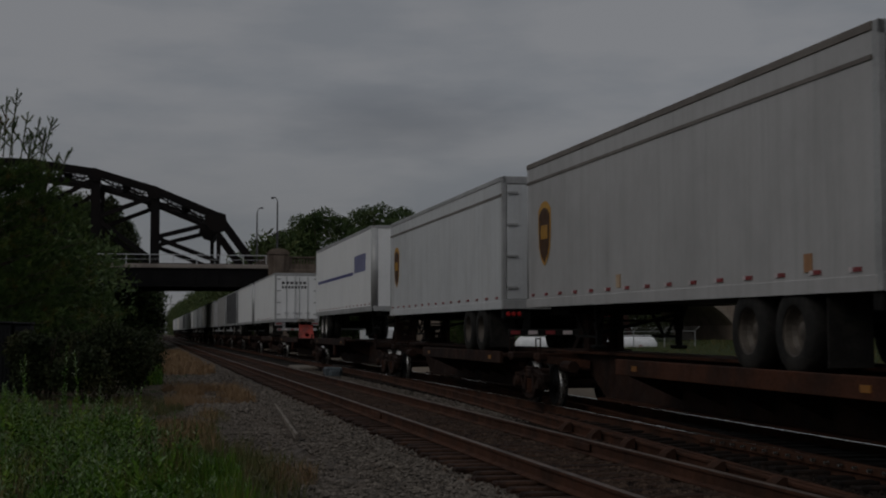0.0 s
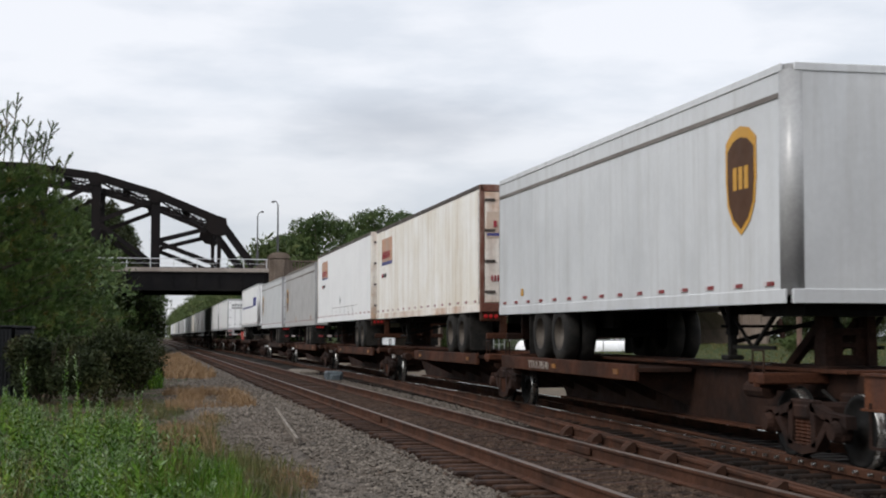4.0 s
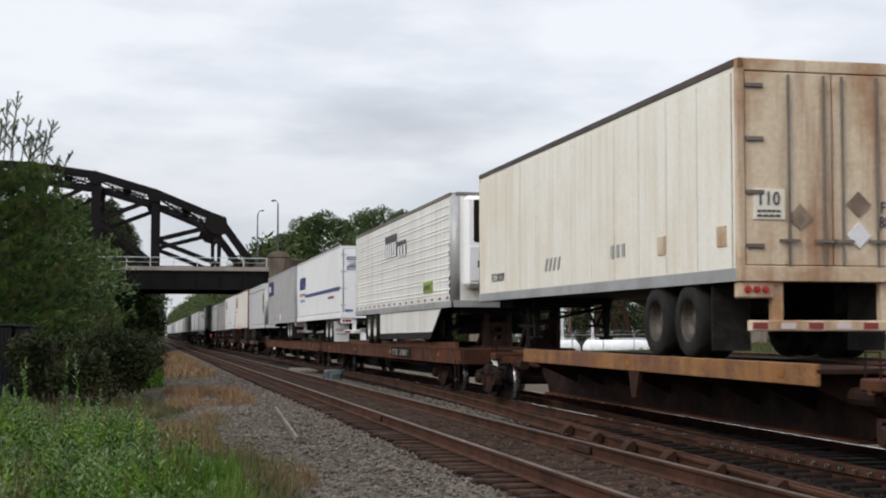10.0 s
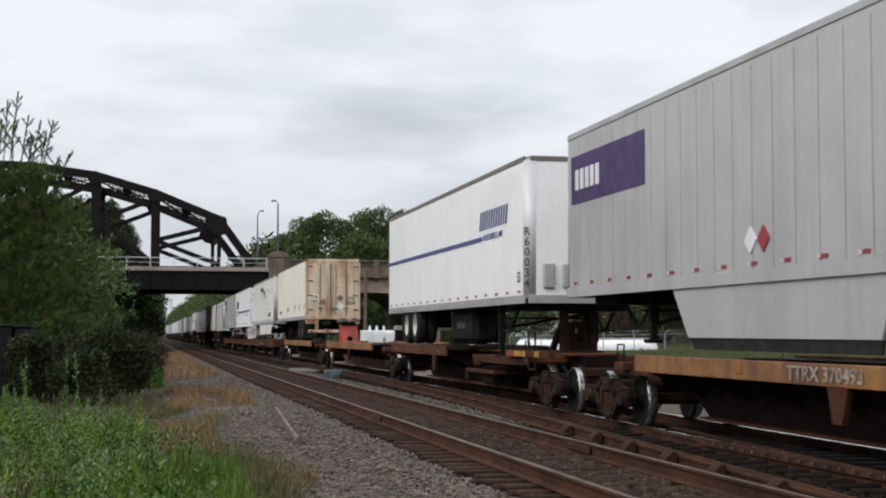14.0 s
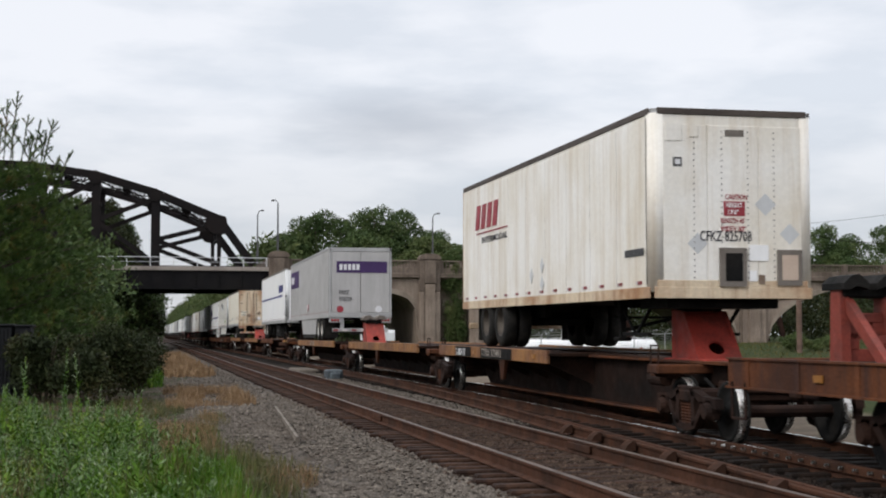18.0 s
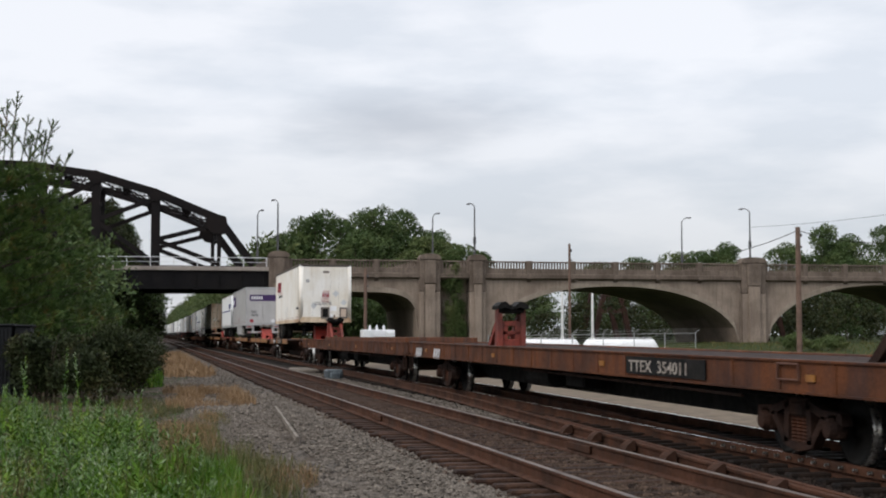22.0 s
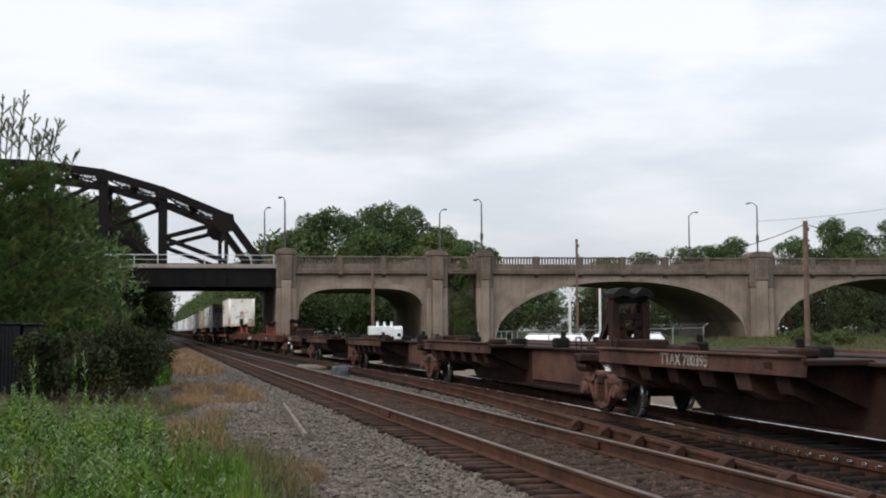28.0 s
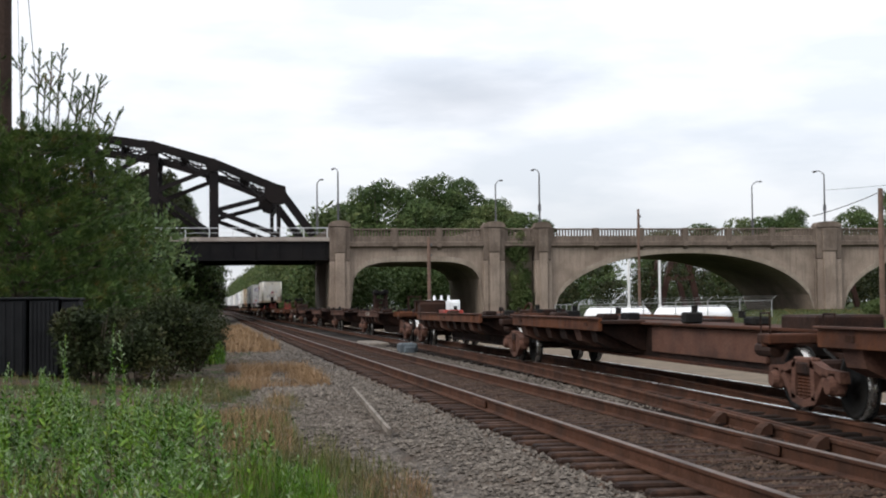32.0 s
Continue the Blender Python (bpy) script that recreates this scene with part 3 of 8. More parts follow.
def rail_run(name, pts, parent, worn=True):
    """A rail along points of (x, y): foot, web and head."""
    prof = [(-0.075, -0.18), (0.075, -0.18), (0.075, -0.165), (0.012, -0.145), (0.012, -0.045), (0.036, -0.035), (0.036, -0.006), (-0.036, -0.006), (-0.036, -0.035), (-0.012, -0.045), (-0.012, -0.145), (-0.075, -0.165)]
    g, h = Geo(), Geo()
    n = len(prof)
    for x, y in pts:
        d = sag(y) if parent is far_track else 0.0
        g.v += [(x + p, y, q + d) for p, q in prof]
        h.v += [(x - 0.036, y, d - 0.0065), (x - 0.030, y, d), (x + 0.030, y, d), (x + 0.036, y, d - 0.0065)]
    for j in range(len(pts) - 1):
        g.f += [(j * n + i, j * n + (i + 1) % n, (j + 1) * n + (i + 1) % n, (j + 1) * n + i) for i in range(n)]
        h.f += [(j * 4 + i, j * 4 + i + 1, j * 4 + i + 5, j * 4 + i + 4) for i in range(3)]
    r = part(name, g, RAIL_SIDE, parent)
    part("rail_head", h, (POLISHED_HEAD if parent is far_track else RAIL_HEAD) if worn else RAIL_SIDE, r, "worn shiny running surface" if worn else "")
    return r


def tie_mesh(seed, length=2.6):
    rnd = random.Random(seed)
    a = length / 2 + rnd.uniform(-0.05, 0.05)
    return Geo().box(-a, a, -0.11, 0.11, -0.38, -0.185 + rnd.uniform(-0.012, 0.008), 0.02).mesh("tie", TIE)


near_track = thing("near_track", "empty rusty railway track on dark wooden ties", "railway track", kind="structure")
far_track = thing("far_track", "railway track under the train with a bolted turnout", "railway track", kind="structure")
for x in (4.12, 5.63):
    rail_run("rail", [(x, -10), (x, 60), (x, 150), (x, 700)], near_track)
for x in (7.845, 9.355):
    rail_run("rail", [(x, -10)] + [(x, 3.0 * k) for k in range(3, 14)] + [(x, 60), (x, 150), (x, 700)], far_track)
turn = [(7.72, 60), (7.62, 46), (7.30, 36), (7.10, 30), (6.86, 24.6), (6.62, 19.5), (6.36, 14.5), (6.05, 9), (5.75, 4)]
rail_run("turnout_rail", turn, far_track, False)
rail_run("turnout_rail", [(x + 1.51, y) for x, y in turn], far_track, False)
rail_run("guard_rail", [(x + 0.13, y) for x, y in turn[4:]], far_track, False)
rail_run("guard_rail", [(7.70, 21), (7.66, 19), (7.66, 12), (7.70, 8)], far_track, False)

bolt = Geo().lathe([(0.0, -0.05), (0.022, -0.05), (0.022, 0.0), (0.0, 0.0)], (0, 0, 0), "x", 6).mesh("bolt", BRIGHT_STEEL)
for i in range(22):
    y = 11.4 + i * 0.33
    part("bolt", bolt, BRIGHT_STEEL, far_track).location = (7.60, y, -0.085)
part("joint_bar", Geo().box(7.61, 7.65, 10.5, 19.0, -0.15, -0.04, 0.01), RAIL_SIDE, far_track)
brace = Geo().prism([(-0.17, -0.18), (0.0, -0.18), (0.0, -0.05), (-0.04, -0.045), (-0.12, -0.10)], "y", -0.12, 0.12).mesh("rail_brace", RAIL_SIDE)
for i in range(7):
    y = 11.6 + 1.75 * i
    x = 6.36 + (y - 14.5) * 0.0508
    part("rail_brace", brace, RAIL_SIDE, far_track).location = (x - 0.05, y, 0)
part("joint_bar", Geo().box(5.575, 5.60, 17.6, 18.6, -0.14, -0.04, 0.01), RAIL_SIDE, near_track)
part("joint_bar", Geo().box(4.065, 4.09, 25.0, 26.0, -0.14, -0.04, 0.01), RAIL_SIDE, near_track)
# ---- ties, one by one near the camera ----
tie_kinds = [tie_mesh(i) for i in range(6)]
# ties below the train are darkened, its shade painted into the wood
SHADED_TIE = mat("shaded_tie_wood", (0.020, 0.013, 0.010), (0.009, 0.007, 0.006), 3.0, 0.9, 0.0, 0.4, 18, 0.35, vary=0.3)
shaded_kinds = [k.copy() for k in tie_kinds]
for k in shaded_kinds:
    k.materials[0] = SHADED_TIE
rnd = random.Random(5)
for i in range(130):
    t = part("tie", tie_kinds[i % 6], TIE, near_track)
    t.matrix_basis = pose(NEAR_X + rnd.uniform(-0.05, 0.05), 9.0 + i * 0.52 + rnd.uniform(-0.03, 0.03), 0, 0, 0, rnd.uniform(-1, 1))
far_ties = Geo()
for i in range(200):
    y = 9.0 + 130 * 0.52 + i * 0.52
    far_ties.box(NEAR_X - 1.3, NEAR_X + 1.3, y - 0.11, y + 0.11, -0.38, -0.185)
for i in range(40):
    for x in (NEAR_X, TRACK_X):
        y = 8.48 - i * 0.52
        far_ties.box(x - 1.3, x + 1.3, y - 0.11, y + 0.11, -0.38, -0.185 + sag(y) * (x == TRACK_X))
part("far_ties", far_ties, TIE, near_track, kind="stuff")
for i in range(100):
    y = 9.0 + i * 0.56
    t = part("tie", shaded_kinds[i % 6], SHADED_TIE, far_track)
    t.matrix_basis = pose(TRACK_X - 0.1 + rnd.uniform(-0.05, 0.05), y, 0, 0, 0, rnd.uniform(-1, 1))
# ---- the train: every trailer and car is a thing of its own, keyed in motions() ----
NOSES = []            # where each trailer's kingpin sits, and its floor height
MOVING = []           # (thing, its y at the start, its length)


def on_train(ob, s, length=15.0):
    ob.matrix_basis = pose(TRACK_X, s, 0)
    MOVING.append((ob, s, length))
    return ob


WHITE = mat("white_trailer_paint", (0.86, 0.86, 0.86), (0.81, 0.81, 0.815), 0.5, 0.42, 0.0, 0.01, 12, 0.03, (0.62, 0.60, 0.56), 0.22)
DIRTY_WHITE = mat("dirty_white_trailer_paint", (0.82, 0.80, 0.76), (0.72, 0.67, 0.58), 0.35, 0.5, 0.0, 0.02, 14, 0.05, (0.48, 0.37, 0.24), 0.55)
CREAM = mat("yellowed_cream_trailer_paint", (0.80, 0.77, 0.69), (0.74, 0.69, 0.58), 0.45, 0.5, 0.0, 0.02, 14, 0.05, (0.55, 0.42, 0.26), 0.4)
RUSTY_WHITE = mat("rust_stained_white_paint", (0.78, 0.74, 0.68), (0.52, 0.36, 0.26), 0.8, 0.55, 0.0, 0.03, 14, 0.08, (0.30, 0.17, 0.11), 0.5, low=0.46, high=0.66)
RUSTY_CREAM = mat("rust_stained_cream_paint", (0.62, 0.51, 0.37), (0.36, 0.20, 0.10), 0.7, 0.6, 0.0, 0.03, 14, 0.1, (0.26, 0.12, 0.06), 0.8, low=0.48, high=0.66)
SILVER = mat("grey_trailer_paint", (0.46, 0.45, 0.445), (0.40, 0.39, 0.385), 0.5, 0.45, 0.15, 0.01, 12, 0.03, (0.27, 0.26, 0.25), 0.4)
PALE_SILVER = mat("pale_silver_trailer_paint", (0.61, 0.62, 0.63), (0.54, 0.55, 0.56), 0.5, 0.45, 0.1, 0.01, 12, 0.03, (0.36, 0.35, 0.33), 0.4)
RIBBED = mat("ribbed_stainless_paint", (0.88, 0.865, 0.815), (0.80, 0.785, 0.735), 0.4, 0.4, 0.15, 0.01, 12, 0.03, (0.45, 0.40, 0.33), 0.4)
CHARCOAL = mat("dark_grey_trailer_paint", (0.10, 0.10, 0.105), (0.07, 0.07, 0.075), 0.5, 0.5, 0.0, 0.01, 12, 0.05)
ALLOY = mat("grey_aluminium_trim", (0.40, 0.40, 0.40), (0.31, 0.31, 0.31), 1.0, 0.4, 0.15, 0.02, 20, 0.08)
DARK_TRIM = mat("dark_brown_roof_trim", (0.085, 0.070, 0.062), (0.06, 0.05, 0.045), 1.0, 0.6, 0.0, 0.02, 20, 0.1)
TAN_TRIM = mat("grey_brown_corner_trim", (0.17, 0.148, 0.128), (0.12, 0.10, 0.085), 1.0, 0.55, 0.1, 0.02, 20, 0.1)
TAPE_RED = mat("red_reflective_tape", (0.24, 0.035, 0.04), (0.19, 0.035, 0.035), 3.0, 0.4, 0.0, 0.0, 20, 0.05)
TAPE_WHITE = mat("white_reflective_tape", (0.58, 0.50, 0.50), (0.5, 0.45, 0.45), 3.0, 0.4, 0.0, 0.0, 20, 0.05)
NAVY = mat("navy_blue_paint", (0.055, 0.060, 0.22), (0.05, 0.052, 0.18), 1.0, 0.45, 0.0, 0.0, 20, 0.05)
PURPLE = mat("purple_paint", (0.066, 0.038, 0.118), (0.058, 0.034, 0.102), 1.0, 0.45, 0.0, 0.0, 20, 0.05)
PALE = mat("pale_lettering", (0.72, 0.72, 0.74), (0.66, 0.66, 0.68), 1.0, 0.5, 0.0, 0.0, 20, 0.05)
GREYTEXT = mat("dark_grey_lettering", (0.07, 0.07, 0.075), (0.09, 0.09, 0.09), 1.0, 0.5, 0.0, 0.0, 20, 0.05)
BROWN_BADGE = mat("brown_badge_paint", (0.075, 0.035, 0.018), (0.06, 0.03, 0.016), 1.0, 0.5, 0.0, 0.0, 20, 0.05)
GOLD = mat("gold_badge_paint", (0.52, 0.27, 0.03), (0.45, 0.23, 0.03), 1.0, 0.5, 0.0, 0.0, 20, 0.05)
CRIMSON = mat("crimson_lettering", (0.30, 0.03, 0.045), (0.26, 0.03, 0.04), 1.0, 0.5, 0.0, 0.0, 20, 0.05)
RUSTED_FRAME = mat("rusted_red_door_frame", (0.13, 0.055, 0.040), (0.34, 0.25, 0.21), 1.4, 0.7, 0.0, 0.05, 20, 0.2, low=0.45, high=0.7)
SALMON = mat("faded_salmon_panel", (0.46, 0.26, 0.17), (0.40, 0.28, 0.21), 1.0, 0.5, 0.0, 0.0, 20, 0.05)
DUSTY_TAN = mat("faded_tan_panel", (0.52, 0.41, 0.33), (0.46, 0.35, 0.28), 1.0, 0.5, 0.0, 0.0, 20, 0.05)
RUST_PATCH = mat("faded_brown_placard", (0.25, 0.19, 0.14), (0.16, 0.11, 0.08), 3.0, 0.7, 0.0, 0.0, 20, 0.1)
LIME = mat("lime_green_badge", (0.27, 0.36, 0.04), (0.22, 0.30, 0.04), 1.0, 0.5, 0.0, 0.0, 20, 0.05)
AMBER = mat("amber_yellow_reflector", (0.27, 0.115, 0.02), (0.16, 0.066, 0.018), 1.0, 0.5, 0.0, 0.0, 20, 0.1)
LAMP_RED = mat("red_tail_lamp_lens", (0.35, 0.02, 0.02), (0.25, 0.02, 0.02), 1.0, 0.2, 0.0, 0.0, 20, 0.05)

DULL_RIM = mat("dull_brown_wheel_steel", (0.105, 0.088, 0.072), (0.06, 0.05, 0.042), 3.0, 0.6, 0.1, 0.02, 20, 0.15)
WHEEL_ALLOY = mat("bright_wheel_alloy", (0.68, 0.66, 0.62), (0.52, 0.50, 0.46), 5.0, 0.35, 0.35, 0.02, 20, 0.08)
# meshes that all road wheels and rail trucks share
TYRE = Geo().lathe([(0.30, 0.13), (0.34, 0.14), (0.48, 0.13), (0.515, 0.09), (0.525, 0.0), (0.515, -0.09), (0.48, -0.13), (0.34, -0.14), (0.30, -0.13)], (0, 0, 0), "x", 28).mesh("tyre", RUBBER, True)
RIM = Geo().lathe([(0.305, -0.13), (0.318, -0.115), (0.285, -0.10), (0.268, -0.02), (0.235, 0.03), (0.125, 0.05), (0.11, -0.01), (0.05, -0.03), (0.0, -0.03)], (0, 0, 0), "x", 24).mesh("rim", WHEEL_ALLOY)
DARK_RIM = Geo().lathe([(0.305, -0.13), (0.318, -0.115), (0.285, -0.10), (0.268, -0.02), (0.235, 0.03), (0.125, 0.05), (0.11, -0.01), (0.05, -0.03), (0.0, -0.03)], (0, 0, 0), "x", 24).mesh("rim", DULL_RIM)
# wheels are black: the shade behind the side frames is in the colour
RAIL_WHEEL = Geo().lathe([(0.0, -0.07), (0.10, -0.07), (0.12, -0.02), (0.33, -0.03), (0.36, -0.065), (0.412, -0.065), (0.405, 0.055), (0.44, 0.065), (0.445, 0.085), (0.41, 0.095), (0.36, 0.09), (0.33, 0.03), (0.0, 0.05)], (0, 0, 0), "x", 28).mesh("wheel", BLACK, True)
TREAD = Geo().lathe([(0.414, -0.062), (0.4165, -0.060), (0.4165, 0.048), (0.412, 0.052)], (0, 0, 0), "x", 28).mesh("tread", BRIGHT_STEEL, True)


def side_frame_mesh(x):
    s = -1 if x < 0 else 1
    x0, x1 = (x, x + 0.13) if s < 0 else (x - 0.13, x)
    g = Geo()
    for e in (1, -1):
        g.prism([(e * 0.22, 0.72), (e * 0.62, 0.62), (e * 1.08, 0.60), (e * 1.10, 0.46), (e * 0.98, 0.50), (e * 0.72, 0.50), (e * 0.60, 0.52), (e * 0.22, 0.62)][::e], "x", x0, x1)
        g.prism([(e * 0.62, 0.56), (e * 0.72, 0.52), (e * 0.36, 0.16), (e * 0.0, 0.10), (e * 0.0, 0.20), (e * 0.30, 0.25)][::e], "x", x0, x1)
        g.prism([(e * 0.22, 0.68), (e * 0.34, 0.66), (e * 0.36, 0.20), (e * 0.24, 0.20)][::e], "x", x0, x1)
        g.lathe([(0.0, -0.05), (0.10, -0.05), (0.13, 0.02), (0.13, 0.16), (0.0, 0.16)], (x0 - 0.02 if s < 0 else x0 - 0.0, e * 0.865, 0.42), "x", 14)
        g.box(x0, x1, e * 0.74, e * 0.99, 0.30, 0.60, 0.03)
    g.box(x0, x1, -0.3, 0.3, 0.62, 0.74, 0.02)
    return g


FRAME_L = side_frame_mesh(-1.10).mesh("side_frame", DARK_RUST)
FRAME_R = side_frame_mesh(1.10).mesh("side_frame", DARK_RUST)
SPRING = Geo().lathe([(r, k * 0.021) for k in range(16) for r in ((0.055, 0.072)[k % 2],)], (-1.03, 0, 0.20), "z", 10).mesh("spring", RUST)
BOLSTER = Geo().box(-1.12, 1.12, -0.2, 0.2, 0.50, 0.70, 0.04).box(-0.5, 0.5, -0.25, 0.25, 0.62, 0.80, 0.03).mesh("truck", DARK_RUST)
AXLE = Geo().tube((-0.8, 0, 0), (0.8, 0, 0), 0.085, 10).mesh("axle", DARK_RUST)


# the tail cars' side frames take the brightened colour
LIT_DUSTY_FRAME_L = side_frame_mesh(-1.10).mesh("side_frame", LIT_DUSTY)


def rail_truck(car, y, full=True, lit_dusty=False):
    t = part("truck", BOLSTER, DARK_RUST, car, "rusty cast-steel railway truck")
    t.location = (0, y, 0)
    part("side_frame", LIT_DUSTY_FRAME_L if lit_dusty else FRAME_L, DARK_RUST, t)
    part("side_frame", FRAME_R, DARK_RUST, t)
    for y in (-0.15, 0.0, 0.15):
        part("spring", SPRING, RUST, t).location = (0, y, 0)
    for e in (-0.865, 0.865):
        a = part("axle", AXLE, DARK_RUST, t)
        a.location = (0, e, 0.416)
        for x, turn in ((-0.755, 180), (0.755, 0)):
            w = part("wheel", RAIL_WHEEL, DARK_RUST, t)
            w.matrix_basis = pose(x, e, 0.416, 0, 0, 0 if x < 0 else 180)
            if full:
                q = part("wheel_tread", TREAD, BRIGHT_STEEL, t, "bright worn wheel tread")
                q.matrix_basis = pose(x, e, 0.416, 0, 0, 0 if x < 0 else 180)
    return t


def road_axle(tr, y, deck, rim):
    """Dual wheels at both sides, resting on the deck."""
    part("axle", Geo().tube((-0.95, y, deck + 0.52), (0.95, y, deck + 0.52), 0.07, 8), BLACK, tr)
    for x, turn in ((-1.14, 0), (-0.84, 0), (0.84, 180), (1.14, 180)):
        w = part("tyre", TYRE, RUBBER, tr)
        w.matrix_basis = pose(x, y, deck + 0.525, 0, 0, turn)
        if abs(x) > 1:
            part("rim", rim, ALLOY, tr, "metal disc wheel").matrix_basis = pose(x, y, deck + 0.525, 0, 0, turn)


def side_text(tr, name, body, size, material, y, z, squeeze=1.0, side=-1.0, half=1.3, label=""):
    """Writing on the side that the camera sees: it reads from the far end to the near end."""
    m = Matrix(((0, 0, -1, -half - 0.004), (-1, 0, 0, y), (0, 1, 0, z), (0, 0, 0, 1)))
    return writing(name, body, size, material, tr, m, squeeze, label)


def end_text(tr, name, body, size, material, x, y, z, squeeze=1.0, align="LEFT", label=""):
    m = Matrix(((1, 0, 0, x), (0, 0, -1, y - 0.004), (0, 1, 0, z), (0, 0, 0, 1)))
    return writing(name, body, size, material, tr, m, squeeze, label, align)


def side_plate(tr, name, y0, y1, z0, z1, material, label="", half=1.3, proud=0.010):
    return part(name, Geo().box(-half - proud, -half + 0.002, y0, y1, z0, z1), material, tr, label)


def end_plate(tr, name, x0, x1, y, z0, z1, material, label="", proud=0.006):
    return part(name, Geo().box(x0, x1, y - proud, y + 0.002, z0, z1), material, tr, label)


def trailer(s_lead, s_tail, top, bottom, deck, body, label, rear_near=True, roof_trim=None, low_trim=None, corner=None, axle=None, ribs=None,
            tape=True, rim=None, seams=0, rods=True, detail=True, bumper=None, face=None, under=None, hinge=None, foot=0.18, leg_x=0.75):
    """A road semi-trailer on its wheels and stand. Its lead end is at local y 0, its tail end at -length."""
    L = s_lead - s_tail
    roof_trim, low_trim, corner = roof_trim or ALLOY, low_trim or ALLOY, corner or ALLOY
    NOSES.append((s_lead - 0.9 if rear_near else s_tail + 0.9, bottom))
    tr = thing("semi_trailer", label, "trailer", group="trailers on the train")
    on_train(tr, s_lead, L)
    h = 1.295
    g = Geo()
    # body shell with rounded vertical nose corners
    nose_y, rear_y = (0.0, -L) if rear_near else (-L, 0.0)
    e = 1 if nose_y > rear_y else -1
    r = 0.16
    poly = [(-h, rear_y + e * 0.10), (-h, nose_y - e * r), (-h + 0.05, nose_y - e * 0.05), (-h + r, nose_y), (h - r, nose_y), (h - 0.05, nose_y - e * 0.05), (h, nose_y - e * r), (h, rear_y + e * 0.10)]
    g.prism(poly, "z", bottom + 0.16, top - 0.10)
    part("body", g, body, tr)
    part("roof", Geo().prism([(x * 0.995, y) for x, y in poly], "z", top - 0.10, top - 0.01), ALLOY, tr, "flat metal roof")
    for x in (-h, h):
        part("roof_rail", Geo().box(x - 0.016, x + 0.016, -L + 0.1, -0.1, top - 0.10, top, 0.008), roof_trim, tr)
    part("roof_rail", Geo().box(-h + 0.1, h - 0.1, nose_y - 0.016, nose_y + 0.016, top - 0.10, top, 0.008), roof_trim, tr)
    for x in (-h, h):
        part("bottom_rail", Geo().box(x - 0.014, x + 0.014, -L + 0.06, -0.06, bottom, bottom + 0.17, 0.006), low_trim, tr)
    part("nose_sill", Geo().box(-h + 0.05, h - 0.05, nose_y - 0.02, nose_y + 0.02, bottom, bottom + 0.17, 0.006), low_trim, tr)
    part("floor_frame", Geo().box(-h + 0.06, h - 0.06, -L + 0.1, -0.1, bottom + 0.03, bottom + 0.15), BLACK, tr)
    for x in (-h + 0.05, h - 0.05):
        q = Geo().tube((x - math.copysign(0.10, x), nose_y - e * 0.15, bottom + 0.1), (x - math.copysign(0.10, x), nose_y - e * 0.15, top - 0.08), 0.163, 20)
        part("corner_post", q, corner, tr, smooth=True)
    # rear frame and doors
    rf = Geo()
    ry = rear_y
    for x in (-h, h - 0.09):
        rf.box(x, x + 0.09, ry - 0.02, ry + e * 0.12, bottom, top, 0.01)
    rf.box(-h, h, ry - 0.02, ry + e * 0.12, top - 0.16, top, 0.01)
    rf.box(-h, h, ry - 0.03, ry + e * 0.12, bottom, bottom + 0.20, 0.01)
    part("rear_frame", rf, bumper or corner, tr)
    face = face or body
    if rear_near or detail:
        for x0, x1 in ((-h + 0.10, -0.01), (0.01, h - 0.10)):
            d = part("door", Geo().box(x0, x1, ry - 0.012 * e, ry + e * 0.05, bottom + 0.21, top - 0.17, 0.008), face, tr)
            if detail and rods:
                for k in ((0.49, 0.90) if x0 < -0.5 else (0.10, 0.51)):
                    xx = x0 + (x1 - x0) * k
                    part("lock_rod", Geo().tube((xx, ry - 0.04 * e, bottom + 0.2), (xx, ry - 0.04 * e, top - 0.2), 0.018, 6), hinge or ALLOY, d)
                    part("rod_handle", Geo().bar((xx - 0.14, ry - 0.05 * e, bottom + 0.52), (xx + 0.14, ry - 0.05 * e, bottom + 0.52), 0.03, 0.04), hinge or ALLOY, d)
                hx = x0 if x0 < 0 else x1
                for k in range(4):
                    zz = bottom + 0.45 + k * (top - bottom - 0.8) / 3
                    part("hinge", Geo().box(min(hx, hx * 0.8), max(hx, hx * 0.8), ry - 0.045 * e, ry, zz - 0.03, zz + 0.03, 0.008), hinge or corner, d)
    bum = Geo()
    for x in (-0.75, 0.75):
        bum.box(x - 0.075, x + 0.075, ry + e * 0.05, ry + e * 0.15, deck + 0.45, bottom)
    bum.box(-1.15, 1.15, ry - 0.02, ry + e * 0.10, deck + 0.38, deck + 0.52, 0.015)
    part("under_ride_bumper", bum, under or bumper or corner, tr)
    if detail and rear_near:
        for x in (-1, 1):
            box = part("lamp_box", Geo().box(x * 0.82, x * 1.27, ry + 0.01, ry + e * 0.22, bottom - 0.21, bottom + 0.01, 0.02), under or bumper or corner, tr, "tail lamp housing under the door sill")
            for k in (0.93, 1.05, 1.17):
                part("tail_lamp", Geo().lathe([(0.0, -0.03), (0.045, -0.025), (0.052, 0.0), (0.0, 0.0)], (x * k, ry + 0.012, bottom - 0.10), "y", 10), LAMP_RED, box, "round red tail lamp")
        for i in range(6 if under is not RUST else 0):
            x0 = -1.12 + i * 0.38
            end_plate(tr, "reflective_strip", x0, x0 + 0.2, ry - 0.021, deck + 0.41, deck + 0.49, TAPE_RED if i % 2 == 0 else TAPE_WHITE)
    # running gear
    a0 = (axle if axle is not None else (rear_y + e * 2.7 if rear_near else rear_y + e * 2.9))
    for k in (-0.64, 0.64):
        road_axle(tr, a0 + k, deck, rim or RIM)
    bog = Geo()
